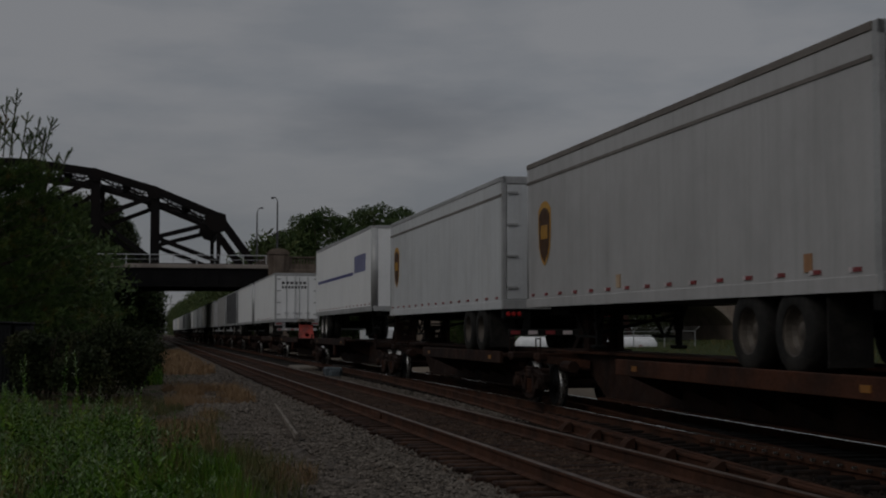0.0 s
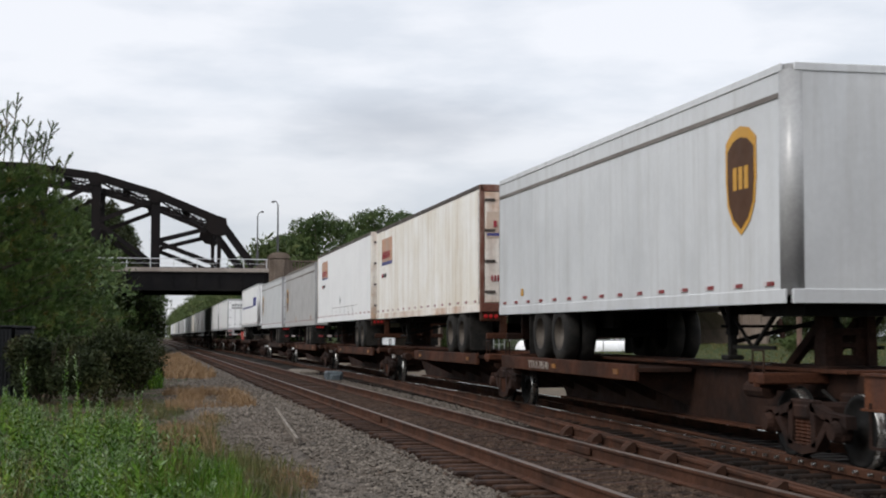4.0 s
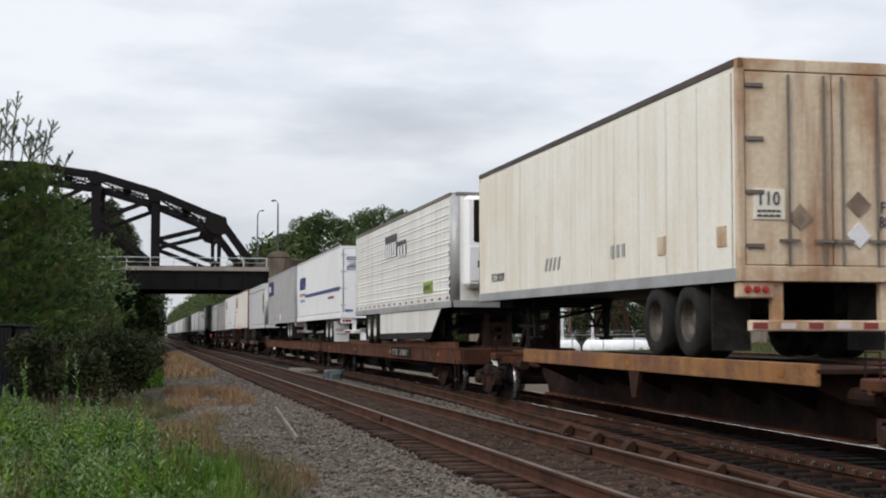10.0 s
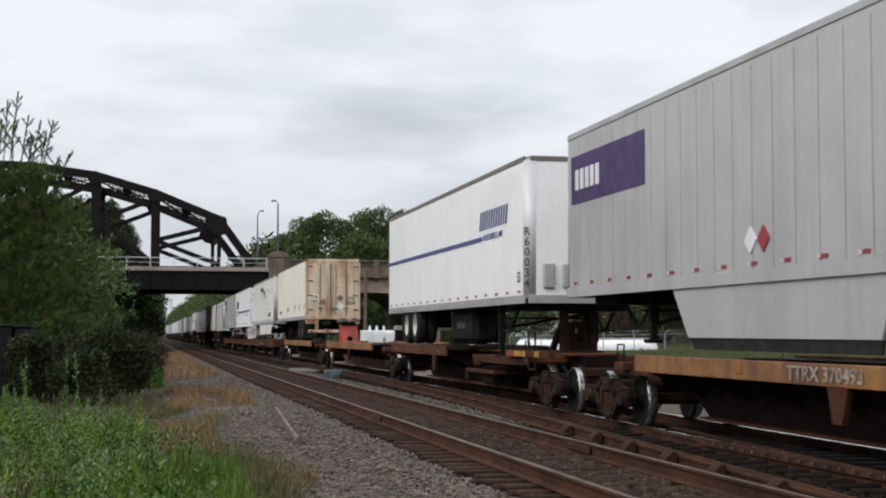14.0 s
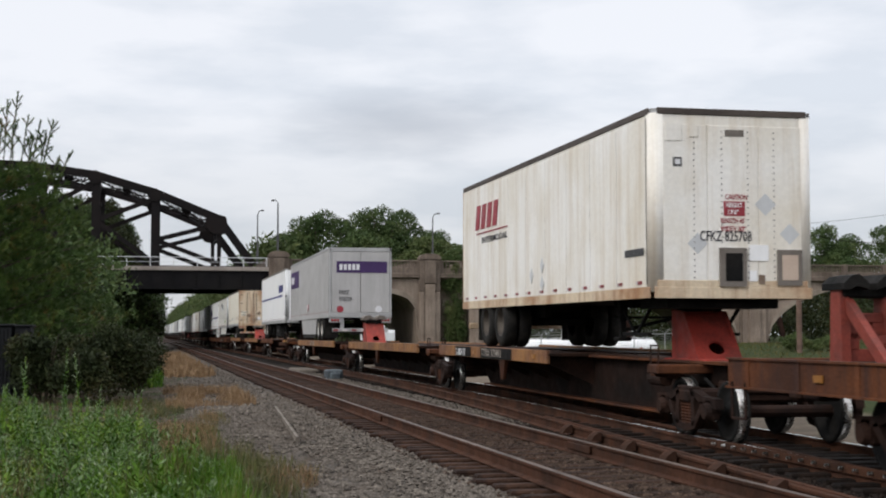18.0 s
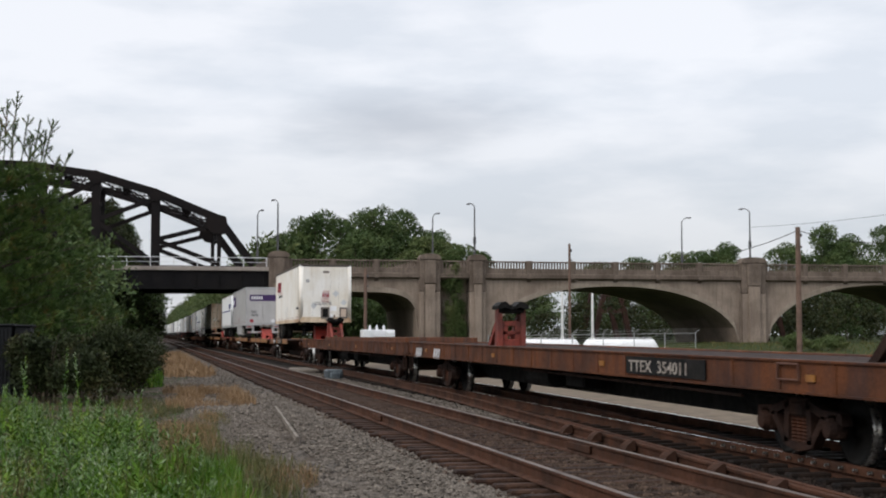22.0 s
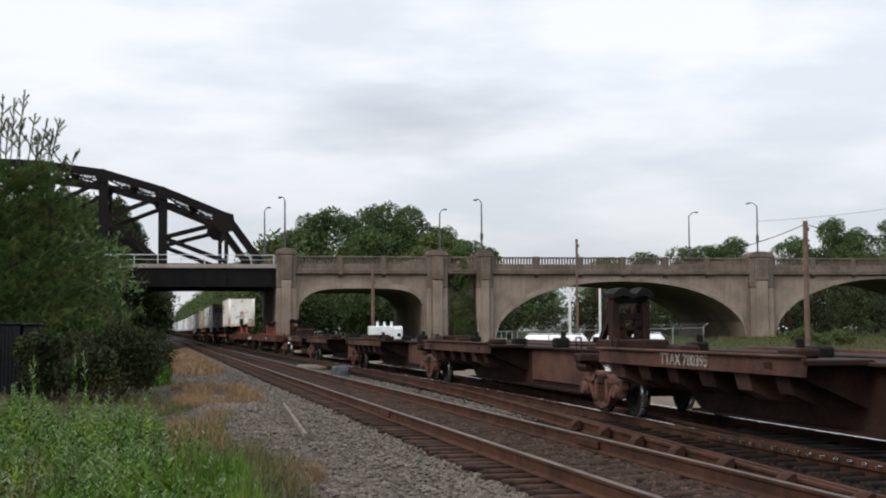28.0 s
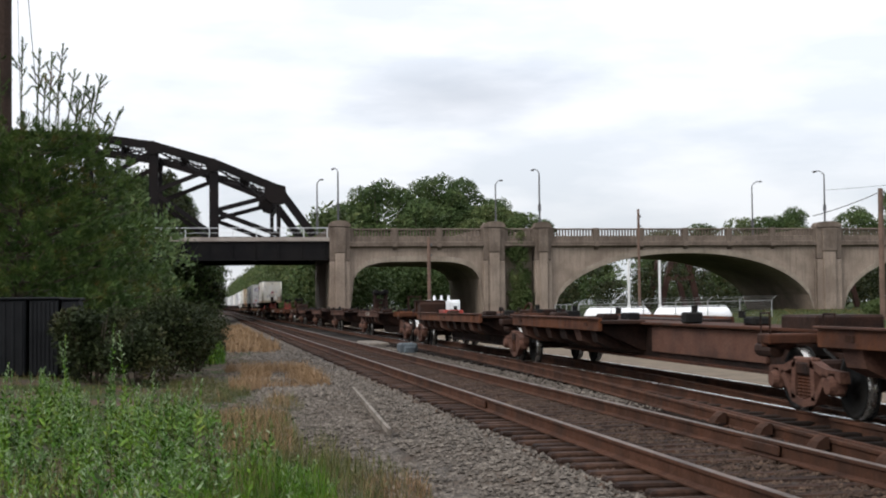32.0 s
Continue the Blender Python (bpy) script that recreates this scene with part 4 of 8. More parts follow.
    for x in (-0.5, 0.5):
        bog.box(x - 0.06, x + 0.06, a0 - 1.6, a0 + 1.6, deck + 0.62, bottom + 0.05)
    bog.box(-0.9, 0.9, a0 - 0.1, a0 + 0.1, deck + 0.5, deck + 0.75)
    part("bogie_frame", bog, BLACK, tr)
    flap = a0 - e * 1.45
    for x0, x1 in ((-1.25, -0.7), (0.7, 1.25)):
        part("mud_flap", Geo().box(x0, x1, flap - 0.012, flap + 0.012, deck + 0.12, bottom, 0.004), RUBBER, tr)
    # landing legs, kingpin and the stand that holds the nose
    ly = nose_y - e * 2.9
    for x in (-leg_x, leg_x):
        leg = Geo().box(x - 0.07, x + 0.07, ly - 0.075, ly + 0.075, deck + foot + 0.34, bottom + 0.1, 0.01)
        leg.box(x - 0.05, x + 0.05, ly - 0.055, ly + 0.055, deck + foot + 0.05, deck + foot + 0.36, 0.008)
        leg.box(x - 0.12, x + 0.12, ly - 0.13, ly + 0.13, deck + foot, deck + foot + 0.07, 0.02)
        leg.bar((x, ly, bottom - 0.10), (x, ly + e * 0.62, bottom - 0.52), 0.035, 0.035)
        leg.bar((x, ly, bottom - 0.40), (x, ly - e * 0.42, bottom + 0.05), 0.045, 0.045)
        leg.bar((x, ly, bottom - 0.54), (x, ly + e * 1.35, bottom - 0.54), 0.05, 0.05)
        leg.bar((x, ly + e * 0.72, bottom - 0.54), (x, ly + e * 1.45, bottom - 0.06), 0.045, 0.045)
        part("landing_leg", leg, BLACK, tr)
    part("leg_frame", Geo().box(-0.68, 0.68, ly - 0.30, ly + 0.30, bottom - 0.10, bottom + 0.03), BLACK, tr)
    part("nose_frame", Geo().box(-0.9, 0.9, min(nose_y - e * 0.4, nose_y - e * 1.6), max(nose_y - e * 0.4, nose_y - e * 1.6), bottom - 0.14, bottom + 0.03), BLACK, tr)
    part("leg_brace", Geo().bar((-leg_x, ly, bottom - 0.48), (leg_x, ly, bottom - 0.14), 0.05, 0.06).tube((-leg_x - 0.16, ly, bottom - 0.26), (leg_x, ly, bottom - 0.26), 0.02, 6), BLACK, tr)
    part("kingpin_plate", Geo().box(-0.6, 0.6, nose_y - e * 1.3, nose_y - e * 0.4, bottom - 0.06, bottom + 0.04), BLACK, tr)
    # reflective tape
    if tape:
        n = round(L / 0.95) if detail else 0
        for i in range(n):
            y = -0.5 - i * (L - 1.0) / max(1, n - 1)
            side_plate(tr, "reflective_strip", y - 0.12, y + 0.05, bottom + 0.215, bottom + 0.265, TAPE_RED, half=h, proud=0.018)
            side_plate(tr, "reflective_strip", y + 0.05, y + 0.14, bottom + 0.215, bottom + 0.265, TAPE_WHITE, half=h, proud=0.018)
    if seams:
        # panels of the side, each with its own edges
        w = (L - 0.35) / seams
        for i in range(seams):
            y1 = -0.17 - i * w
            part("side_panel", Geo().box(-h - 0.009, -h + 0.001, y1 - w + 0.012, y1 - 0.006, bottom + 0.17, top - 0.17, 0.004), body, tr)
            part("rivet_seam", Geo().box(-h - 0.004, -h + 0.001, y1 - w - 0.006, y1 - w + 0.012, bottom + 0.17, top - 0.17), DARK_TRIM if body is not WHITE else ALLOY, tr)
    if ribs:
        # long horizontal ribs pressed into the side
        rb = Geo()
        k = int((top - bottom - 0.5) / ribs)
        for i in range(k):
            z = bottom + 0.36 + (i // 2) * ribs * 2 + (i % 2) * ribs * 0.62
            rb.prism([(-h - 0.016, z), (-h, z - 0.02), (-h, z + 0.02)], "y", -L + 0.2, -0.2)
        part("side_ribs", rb, body, tr)
    return tr


def shield(tr, y, z, k=1.0, half=1.3):
    """Plain badge: a brown shield with a gold upper field."""
    def outline(f):
        pts = [(0.0, -0.62), (0.17, -0.48), (0.27, -0.28), (0.30, 0.0), (0.30, 0.42), (0.16, 0.54), (0.0, 0.58)]
        return [(p * f * 1.35, q * f) for p, q in pts] + [(-p * f * 1.35, q * f) for p, q in pts[-2:0:-1]]
    a = Geo().prism([(y + p * k, z + q * k) for p, q in outline(1.0)], "x", -half - 0.006, -half)
    part("badge", a, GOLD, tr, "plain gold and brown shield badge")
    b = Geo().prism([(y + p * k * 0.86, z - 0.03 * k + q * k * 0.84) for p, q in outline(1.0)], "x", -half - 0.010, -half - 0.004)
    part("badge_field", b, BROWN_BADGE, tr)
    for i in range(3):
        part("letter_bar", Geo().box(-half - 0.015, -half - 0.008, y + (0.14 - i * 0.15 - 0.05) * k, y + (0.14 - i * 0.15 + 0.05) * k, z - 0.12 * k, z + 0.13 * k), GOLD, tr)


def bars(tr, y0, y1, z0, z1, n, material, half=1.3, gap=0.3, slant=0.0, name="letter_bar"):
    """A row of plain bars in place of a brand's letters."""
    w = (y0 - y1) / n
    for i in range(n):
        a = y0 - i * w
        b = a - w * (1 - gap)
        part(name, Geo().prism([(a, z0), (b, z0), (b - slant, z1), (a - slant, z1)], "x", -half - 0.014, -half - 0.004), material, tr)


def end_bars(tr, x0, x1, y, z0, z1, n, material, gap=0.3):
    w = (x1 - x0) / n
    for i in range(n):
        part("letter_bar", Geo().box(x0 + i * w, x0 + i * w + w * (1 - gap), y - 0.014, y - 0.003, z0, z1), material, tr)


# -- trailers, from the train's head to its end --
def lead_trailers():
    """Far ahead, beyond the bridge: only their outlines and colours show."""
    rnd = random.Random(11)
    tones = [(SILVER, "grey"), (WHITE, "white"), (PALE_SILVER, "pale silver"), (DIRTY_WHITE, "dirty white"), (SILVER, "grey"), (CHARCOAL, "dark grey")]
    s = 101.0
    i = 0
    while s < 400:
        L = 14.6 if i % 3 else 16.1
        body, word = tones[(i * 5 + i // 3) % 6] if i else (WHITE, "white")
        trailer(s + L, s, 4.85, 2.0, 1.12, body, f"{word} road trailer riding far ahead on the train", rear_near=bool(i % 4), tape=False, detail=False)
        s += L + 2.2 + (6.0 if i == 2 else 0)
        i += 1


lead_trailers()
t = trailer(99.0, 83.0, 4.85, 2.0, 1.12, WHITE, "white road trailer with paired rear doors on a spine car", True, ALLOY, seams=8)
end_bars(t, -0.9, 0.6, -16.0, 4.2, 4.35, 6, GREYTEXT)
end_bars(t, -0.9, 0.6, -16.0, 3.95, 4.1, 8, GREYTEXT)
t = trailer(62.5, 46.6, 4.95, 2.1, 1.12, WHITE, "white road trailer with a thin blue stripe along its side", False, ALLOY, seams=10)
side_plate(t, "stripe", -1.0, -11.5, 3.45, 3.56, NAVY, "thin navy blue stripe", proud=0.012)
bars(t, -11.9, -14.6, 3.5, 4.1, 6, NAVY, slant=0.06)
t = trailer(43.0, 28.95, 4.7, 1.9, 0.96, PALE_SILVER, "silver-grey road trailer with a small shield badge", True, ALLOY, PALE_SILVER, under=BLACK, rim=DARK_RIM)
shield(t, -1.2, 3.35)
side_plate(t, "top_band", -14.0, -0.1, 4.28, 4.33, TAN_TRIM)
t = trailer(27.05, 13.25, 4.7, 1.9, 0.96, SILVER, "grey road trailer with a brown and gold shield badge", True, TAN_TRIM, SILVER, under=BLACK, rim=DARK_RIM)
shield(t, -1.35, 3.3, 1.02)
side_plate(t, "top_band", -13.7, -0.1, 4.30, 4.35, TAN_TRIM, "raised moulding below the roof")
for y in (-5.6, -12.2):
    side_plate(t, "placard_holder", y - 0.10, y + 0.10, 2.15, 2.36, RUSTY_CREAM, "small stained placard holder")
t = trailer(12.1, -3.05, 4.88, 1.97, 0.96, WHITE, "white road trailer with a salmon panel near its front", True, DARK_TRIM, WHITE, corner=RUSTY_WHITE, bumper=RUSTY_WHITE, under=RUST, hinge=DARK_TRIM, face=RUSTY_WHITE, rim=DARK_RIM)
side_plate(t, "panel", -3.50, -1.67, 3.83, 4.51, SALMON, "faded salmon advertising panel", proud=0.008)
side_plate(t, "panel_stripe", -3.50, -1.67, 3.77, 3.83, NAVY, proud=0.008)
bars(t, -1.8, -3.25, 3.90, 4.12, 7, CRIMSON, slant=0.05, gap=0.45)
bars(t, -1.72, -2.12, 3.41, 3.53, 4, CRIMSON, gap=0.25)
bars(t, -2.12, -2.67, 3.41, 3.53, 6, GREYTEXT, gap=0.25)
part("placard_mark", Geo().prism([(-7.4, 2.94), (-7.56, 2.77), (-7.4, 2.60), (-7.24, 2.77)], "x", -1.306, -1.296), ALLOY, t, "worn diamond placard")
for k in range(6):
    side_plate(t, "patch", -5.2 - k * 1.15 - 1.05, -5.2 - k * 1.15, 2.20, 2.50, WHITE, "riveted repair patch", proud=0.012)
    side_plate(t, "patch_edge", -5.2 - k * 1.15 - 1.05, -5.2 - k * 1.15, 2.50, 2.515, TAN_TRIM, proud=0.016)
    side_plate(t, "patch_edge", -5.2 - k * 1.15 - 0.015, -5.2 - k * 1.15, 2.20, 2.50, TAN_TRIM, proud=0.016)
t = trailer(-4.0, -18.8, 4.82, 1.95, 0.96, DIRTY_WHITE, "rust-streaked white road trailer with ribbed panels and a salmon panel", True, DARK_TRIM, RUSTY_WHITE, seams=12, corner=RUSTY_WHITE, bumper=RUSTED_FRAME, under=RUST, hinge=DARK_TRIM, face=RUSTY_WHITE, rim=DARK_RIM)
side_plate(t, "panel", -3.10, -1.21, 3.72, 4.45, SALMON, "faded salmon advertising panel", proud=0.014)
side_plate(t, "panel_stripe", -3.10, -1.21, 3.62, 3.72, NAVY, proud=0.014)
bars(t, -1.35, -2.8, 3.82, 4.04, 7, CRIMSON, half=1.312, gap=0.45, slant=0.05)
bars(t, -1.21, -1.56, 3.24, 3.36, 4, CRIMSON, gap=0.25, half=1.305)
bars(t, -1.56, -2.1, 3.24, 3.36, 6, GREYTEXT, gap=0.25, half=1.305)
end_plate(t, "panel", -1.15, 1.15, -14.81, 3.62, 4.20, DUSTY_TAN, "faded salmon advertising panel", proud=0.018)
end_bars(t, -1.0, 0.5, -14.84, 3.85, 4.0, 7, CRIMSON, 0.66)
end_plate(t, "panel_stripe", -1.15, 1.15, -14.81, 3.66, 3.72, NAVY, proud=0.022)
end_bars(t, -1.05, -0.12, -14.83, 2.64, 2.77, 13, CRIMSON, 0.5)
end_text(t, "writing", "402059", 0.26, GREYTEXT, 0.0, -14.85, 2.62, 1.2)
t = trailer(-20.6, -34.5, 4.70, 1.86, 0.96, PALE_SILVER, "pale silver road trailer with a large shield badge near its nose", False, PALE_SILVER, PALE_SILVER, axle=-3.75, rim=DARK_RIM, under=DARK_RUST)
shield(t, -12.6, 3.45, 1.15)
side_plate(t, "top_band", -13.7, -0.1, 4.30, 4.36, TAN_TRIM, "raised moulding below the roof")
side_plate(t, "placard_holder", -2.0, -1.84, 2.22, 2.36, GOLD, "small yellow placard holder")
t = trailer(-37.2, -53.2, 4.88, 2.05, 1.12, SILVER, "grey road trailer with a purple panel on side and doors", True, ALLOY, SILVER, seams=24, rods=False)
side_plate(t, "panel", -3.9, -0.5, 3.72, 4.55, PURPLE, "purple name panel", proud=0.014)
bars(t, -0.8, -2.2, 3.95, 4.3, 5, PALE, half=1.305)
for k in (0, 0.42):
    p = Geo().prism([(-7.9 - k, 2.62), (-7.7 - k, 2.36), (-7.9 - k, 2.10), (-8.1 - k, 2.36)], "x", -1.318, -1.30)
    part("placard", p, PALE, t, "white diamond placard")
end_plate(t, "panel", -1.0, 1.1, -16.01, 3.85, 4.35, PURPLE, "purple name panel", proud=0.02)
end_bars(t, -0.88, 0.05, -16.03, 3.98, 4.22, 5, PALE)
end_text(t, "writing", "FXFZ", 0.255, GREYTEXT, -1.04, -16.03, 2.99, 0.76)
end_text(t, "writing", "972352", 0.255, GREYTEXT, -1.04, -16.03, 2.69, 0.72)
t = trailer(-56.1, -72.3, 4.90, 2.05, 1.08, WHITE, "clean white road trailer with a broad blue stripe", True, PALE_SILVER, WHITE, axle=-12.5, rods=False, corner=WHITE)
bars(t, -1.3, -3.9, 3.55, 4.12, 12, NAVY, slant=0.14, gap=0.62)
side_text(t, "writing", "TRUCK LINE  SINCE 1957", 0.18, CRIMSON, -1.35, 3.25, 1.22)
side_text(t, "writing", "NORTHFIELD, MN", 0.16, NAVY, -1.65, 2.96, 1.4)
side_plate(t, "stripe", -16.0, -3.75, 3.14, 3.28, NAVY, "broad navy blue stripe", proud=0.010)
bars(t, -12.37, -14.26, 2.87, 2.96, 16, CRIMSON, gap=0.4)
side_text(t, "writing", "53", 0.28, GREYTEXT, -0.35, 2.42, 0.9)
side_plate(t, "roof_edge", -16.1, -0.1, 4.885, 4.905, DARK_TRIM, "thin dark edge of the roof", proud=0.03)
end_plate(t, "roof_edge", -1.28, 1.28, -16.22, 4.85, 4.905, DARK_TRIM, proud=0.012)
end_plate(t, "door_seal", -1.205, -1.185, -16.22, 2.27, 4.72, GREYTEXT, "dark rubber door seal", proud=0.010)
for z in (4.52, 3.86, 3.20, 2.56):
    part("hinge", Geo().box(-1.30, -1.22, -16.25, -16.2, z - 0.035, z + 0.035, 0.01).box(-1.22, -1.06, -16.235, -16.2, z - 0.020, z + 0.020, 0.006), PALE_SILVER, t, "grey steel door hinge")
end_plate(t, "panel", -1.06, -0.32, -16.212, 4.30, 4.43, NAVY, "navy panel with pale lettering", proud=0.012)
end_text(t, "writing", "WANTED", 0.115, PALE, -1.03, -16.226, 4.325, 1.45)
end_bars(t, -1.04, -0.34, -16.215, 4.22, 4.26, 15, ALLOY)
end_bars(t, -0.92, -0.50, -16.215, 4.15, 4.19, 9, ALLOY)
end_bars(t, -1.0, -0.38, -16.215, 4.08, 4.12, 13, GREYTEXT)
end_plate(t, "panel", -1.06, -0.32, -16.212, 3.91, 4.06, NAVY, "navy panel with pale lettering", proud=0.012)
end_bars(t, -1.03, -0.35, -16.226, 3.93, 4.0, 12, PALE)
end_bars(t, -1.0, -0.38, -16.226, 4.02, 4.04, 16, ALLOY)
part("mud_flap", Geo().prism([(-1.29, 1.95), (-0.66, 1.95), (-0.68, 1.14), (-1.27, 1.14)], "y", -14.12, -14.10), WHITE, t, "white mud flap")
part("mud_flap", Geo().prism([(0.66, 1.95), (1.29, 1.95), (1.27, 1.14), (0.68, 1.14)], "y", -14.12, -14.10), WHITE, t, "white mud flap")
end_bars(t, -1.22, -0.74, -14.12, 1.56, 1.66, 6, ALLOY, 0.4)
end_bars(t, -1.18, -0.78, -14.12, 1.42, 1.46, 8, ALLOY, 0.3)
end_plate(t, "blue_plate", -1.13, -0.82, -16.212, 2.30, 2.39, mat("faded_blue_plate", (0.13, 0.16, 0.42), (0.10, 0.13, 0.36), 3.0, 0.5), "small faded blue plate", proud=0.012)
part("door_handle", Geo().tube((-0.25, -16.26, 2.62), (0.2, -16.26, 2.62), 0.03, 6).box(-0.05, 0.02, -16.28, -16.2, 2.55, 2.7), GREYTEXT, t)
t = trailer(-74.7, -91.1, 4.92, 2.08, 1.12, RIBBED, "ribbed white refrigerated trailer with a cooling unit on its nose", False, TAN_TRIM, ALLOY, axle=-3.65, ribs=0.155)
bars(t, -6.6, -8.7, 3.80, 4.44, 5, GREYTEXT, half=1.315, slant=0.0, gap=0.12)
bars(t, -6.72, -8.75, 3.76, 4.20, 5, WHITE, half=1.322, slant=0.0, gap=0.42)
bars(t, -8.85, -10.3, 3.74, 4.16, 3, GREYTEXT, half=1.315, gap=0.2)
bars(t, -8.95, -10.4, 3.70, 4.02, 3, WHITE, half=1.322, gap=0.5)
for k, ch in enumerate("PRIZ"):
    side_text(t, "writing", ch, 0.15, GREYTEXT, -16.18, 3.55 - k * 0.18, 1.1, half=1.322)
for k in range(3):
    side_plate(t, "letter_bar", -16.30, -16.18, 2.74 - k * 0.17, 2.84 - k * 0.17, GREYTEXT, half=1.312)
side_plate(t, "badge", -14.06, -12.9, 2.52, 2.80, LIME, "lime green badge with dark lettering", proud=0.03)
bars(t, -13.0, -13.95, 2.58, 2.72, 5, GREYTEXT, half=1.328, gap=0.5)
part("side_skirt", Geo().prism([(-5.35, 2.10), (-15.0, 2.10), (-13.8, 1.47), (-5.35, 1.43)], "x", -1.27, -1.24), RIBBED, t, "pale aerodynamic side skirt")
# far skirt in dark grey, not the near one's paint: shade in the colour
part("side_skirt", Geo().box(1.24, 1.27, -14.4, -5.35, 1.43, 2.05), CHARCOAL, t, "far side skirt, its shade put into a dark grey")
part("skirt_edge", Geo().prism([(-5.35, 1.44), (-13.9, 1.48), (-13.6, 1.30), (-5.35, 1.26)], "x", -1.272, -1.242), RUBBER, t, "dark rubber skirt edge")
unit = Geo().box(-1.05, 1.05, -16.85, -16.4, 2.55, 4.80, 0.10)
u = part("cooling_unit", unit, WHITE, t, "white cooling unit housing")
part("grille", Geo().box(-0.85, 0.95, -16.88, -16.80, 3.65, 4.70, 0.04), BLACK, u, "dark intake grille")
part("panel", Geo().box(-0.95, -0.2, -16.875, -16.84, 2.7, 3.55, 0.02), PALE, u)
part("vent", Geo().box(-0.75, -0.55, -16.885, -16.86, 3.05, 3.2), BLACK, u)
t = trailer(-93.8, -108.2, 5.0, 2.15, 1.14, CREAM, "yellowed cream road trailer with rust-stained rear doors", True, DARK_TRIM, ALLOY, corner=RUSTY_CREAM, seams=12, face=RUSTY_CREAM, bumper=RUSTY_CREAM, axle=-11.95, rim=DARK_RIM, under=RUSTY_CREAM, hinge=TAN_TRIM, tape=False)
side_text(t, "writing", "FSTZ 882209", 0.24, GREYTEXT, -1.3, 2.55, 0.85, half=1.305)
bars(t, -5.5, -6.6, 2.62, 2.85, 4, ALLOY, half=1.306, gap=0.6, slant=0.12)
bars(t, -9.4, -10.2, 2.68, 2.88, 3, ALLOY, half=1.306, gap=0.5)
for y in (-11.7, -13.9):
    side_plate(t, "placard_holder", y - 0.15, y + 0.15, 2.62, 2.88, RUSTY_CREAM, "stained placard holder", proud=0.02)
end_plate(t, "number_panel", -1.10, -0.67, -14.41, 2.94, 3.33, CREAM, "cream number panel", proud=0.02)
end_bars(t, -1.05, -0.72, -14.425, 3.03, 3.06, 5, GREYTEXT, 0.2)
end_bars(t, -1.05, -0.72, -14.425, 2.97, 3.00, 4, GREYTEXT, 0.2)
for _x, _z, _m in ((0.35, 3.15, RUST_PATCH), (0.35, 2.75, PALE), (-0.46, 2.97, RUST_PATCH)):
    part("placard", Geo().prism([(_x, _z + 0.17), (_x + 0.17, _z), (_x, _z - 0.17), (_x - 0.17, _z)], "y", -14.43, -14.40), _m, t, "worn diamond placard")
end_text(t, "writing", "110", 0.25, GREYTEXT, -1.06, -14.435, 3.12, 0.86)
end_text(t, "writing", "FSTZ", 0.22, GREYTEXT, 0.66, -14.415, 3.04, 0.74)
end_text(t, "writing", "882209", 0.22, GREYTEXT, 0.64, -14.415, 2.85, 0.66)
t = trailer(-131.85, -148.05, 4.98, 2.05, 1.17, WHITE, "white road trailer with a thin blue stripe and grey nose corner", False, TAN_TRIM, ALLOY, corner=PALE_SILVER, axle=-3.55, seams=13, foot=-0.24, leg_x=1.05)
side_plate(t, "stripe", -12.5, -0.1, 3.50, 3.60, NAVY, "thin navy blue stripe", proud=0.016)
bars(t, -12.3, -14.85, 3.74, 4.15, 12, NAVY, half=1.308, slant=0.12, gap=0.62)
side_text(t, "writing", "NORTHFIELD, MN", 0.19, NAVY, -12.62, 3.50, 1.16, half=1.308)
side_text(t, "writing", "53", 0.30, GREYTEXT, -15.58, 2.48, 0.9, half=1.308)
for k, ch in enumerate("R60034"):
    turn45 = Matrix(((0.7071, 0, -0.7071, -1.2635), (-0.7071, 0, -0.7071, -16.1685), (0, 1, 0, 3.40 - k * 0.205), (0, 0, 0, 1)))
    writing("writing", ch, 0.235, GREYTEXT, t, turn45, 1.05, align="CENTER")
for x in (-0.95, -0.55):
    part("service_box", Geo().box(x, x + 0.24, -16.27, -16.19, 2.35, 2.85, 0.03), ALLOY, t, "grey service box on the nose")
part("tool_box", Geo().box(-1.05, -0.55, -10.5, -7.9, 1.20, 2.06, 0.14), BLACK, t, "black box slung under the floor")
bars(t, -8.85, -9.75, 1.58, 1.72, 3, GREYTEXT, half=1.056, gap=0.3)
t = trailer(-150.6, -166.5, 4.98, 2.1, 1.14, SILVER, "grey road trailer with a purple panel and side skirt", True, ALLOY, SILVER, under=ALLOY, seams=26, axle=-12.6, rods=False)
side_plate(t, "panel", -4.1, -0.35, 3.72, 4.55, PURPLE, "purple name panel", proud=0.016)
bars(t, -0.6, -2.0, 3.95, 4.3, 5, PALE, half=1.308)
part("side_skirt", Geo().prism([(-5.1, 2.12), (-11.3, 2.12), (-11.0, 1.42), (-5.7, 1.42)], "x", -1.27, -1.24), SILVER, t, "grey aerodynamic side skirt")
# the far skirt's shade is painted as dark grey here too
part("side_skirt", Geo().box(1.22, 1.25, -11.0, -4.2, 1.42, 2.02), CHARCOAL, t, "far side skirt, its shade put into a dark grey")
part("skirt_edge", Geo().prism([(-5.7, 1.43), (-11.0, 1.43), (-10.95, 1.26), (-5.9, 1.26)], "x", -1.252, -1.222), RUBBER, t, "dark rubber skirt edge")
for k in (0, 0.42):
    p = Geo().prism([(-7.9 - k * 0.9, 2.80), (-7.72 - k * 0.9, 2.63), (-7.9 - k * 0.9, 2.46), (-8.08 - k * 0.9, 2.63)], "x", -1.322, -1.302)
    part("placard", p, CRIMSON if k else PALE, t, "diamond placard")
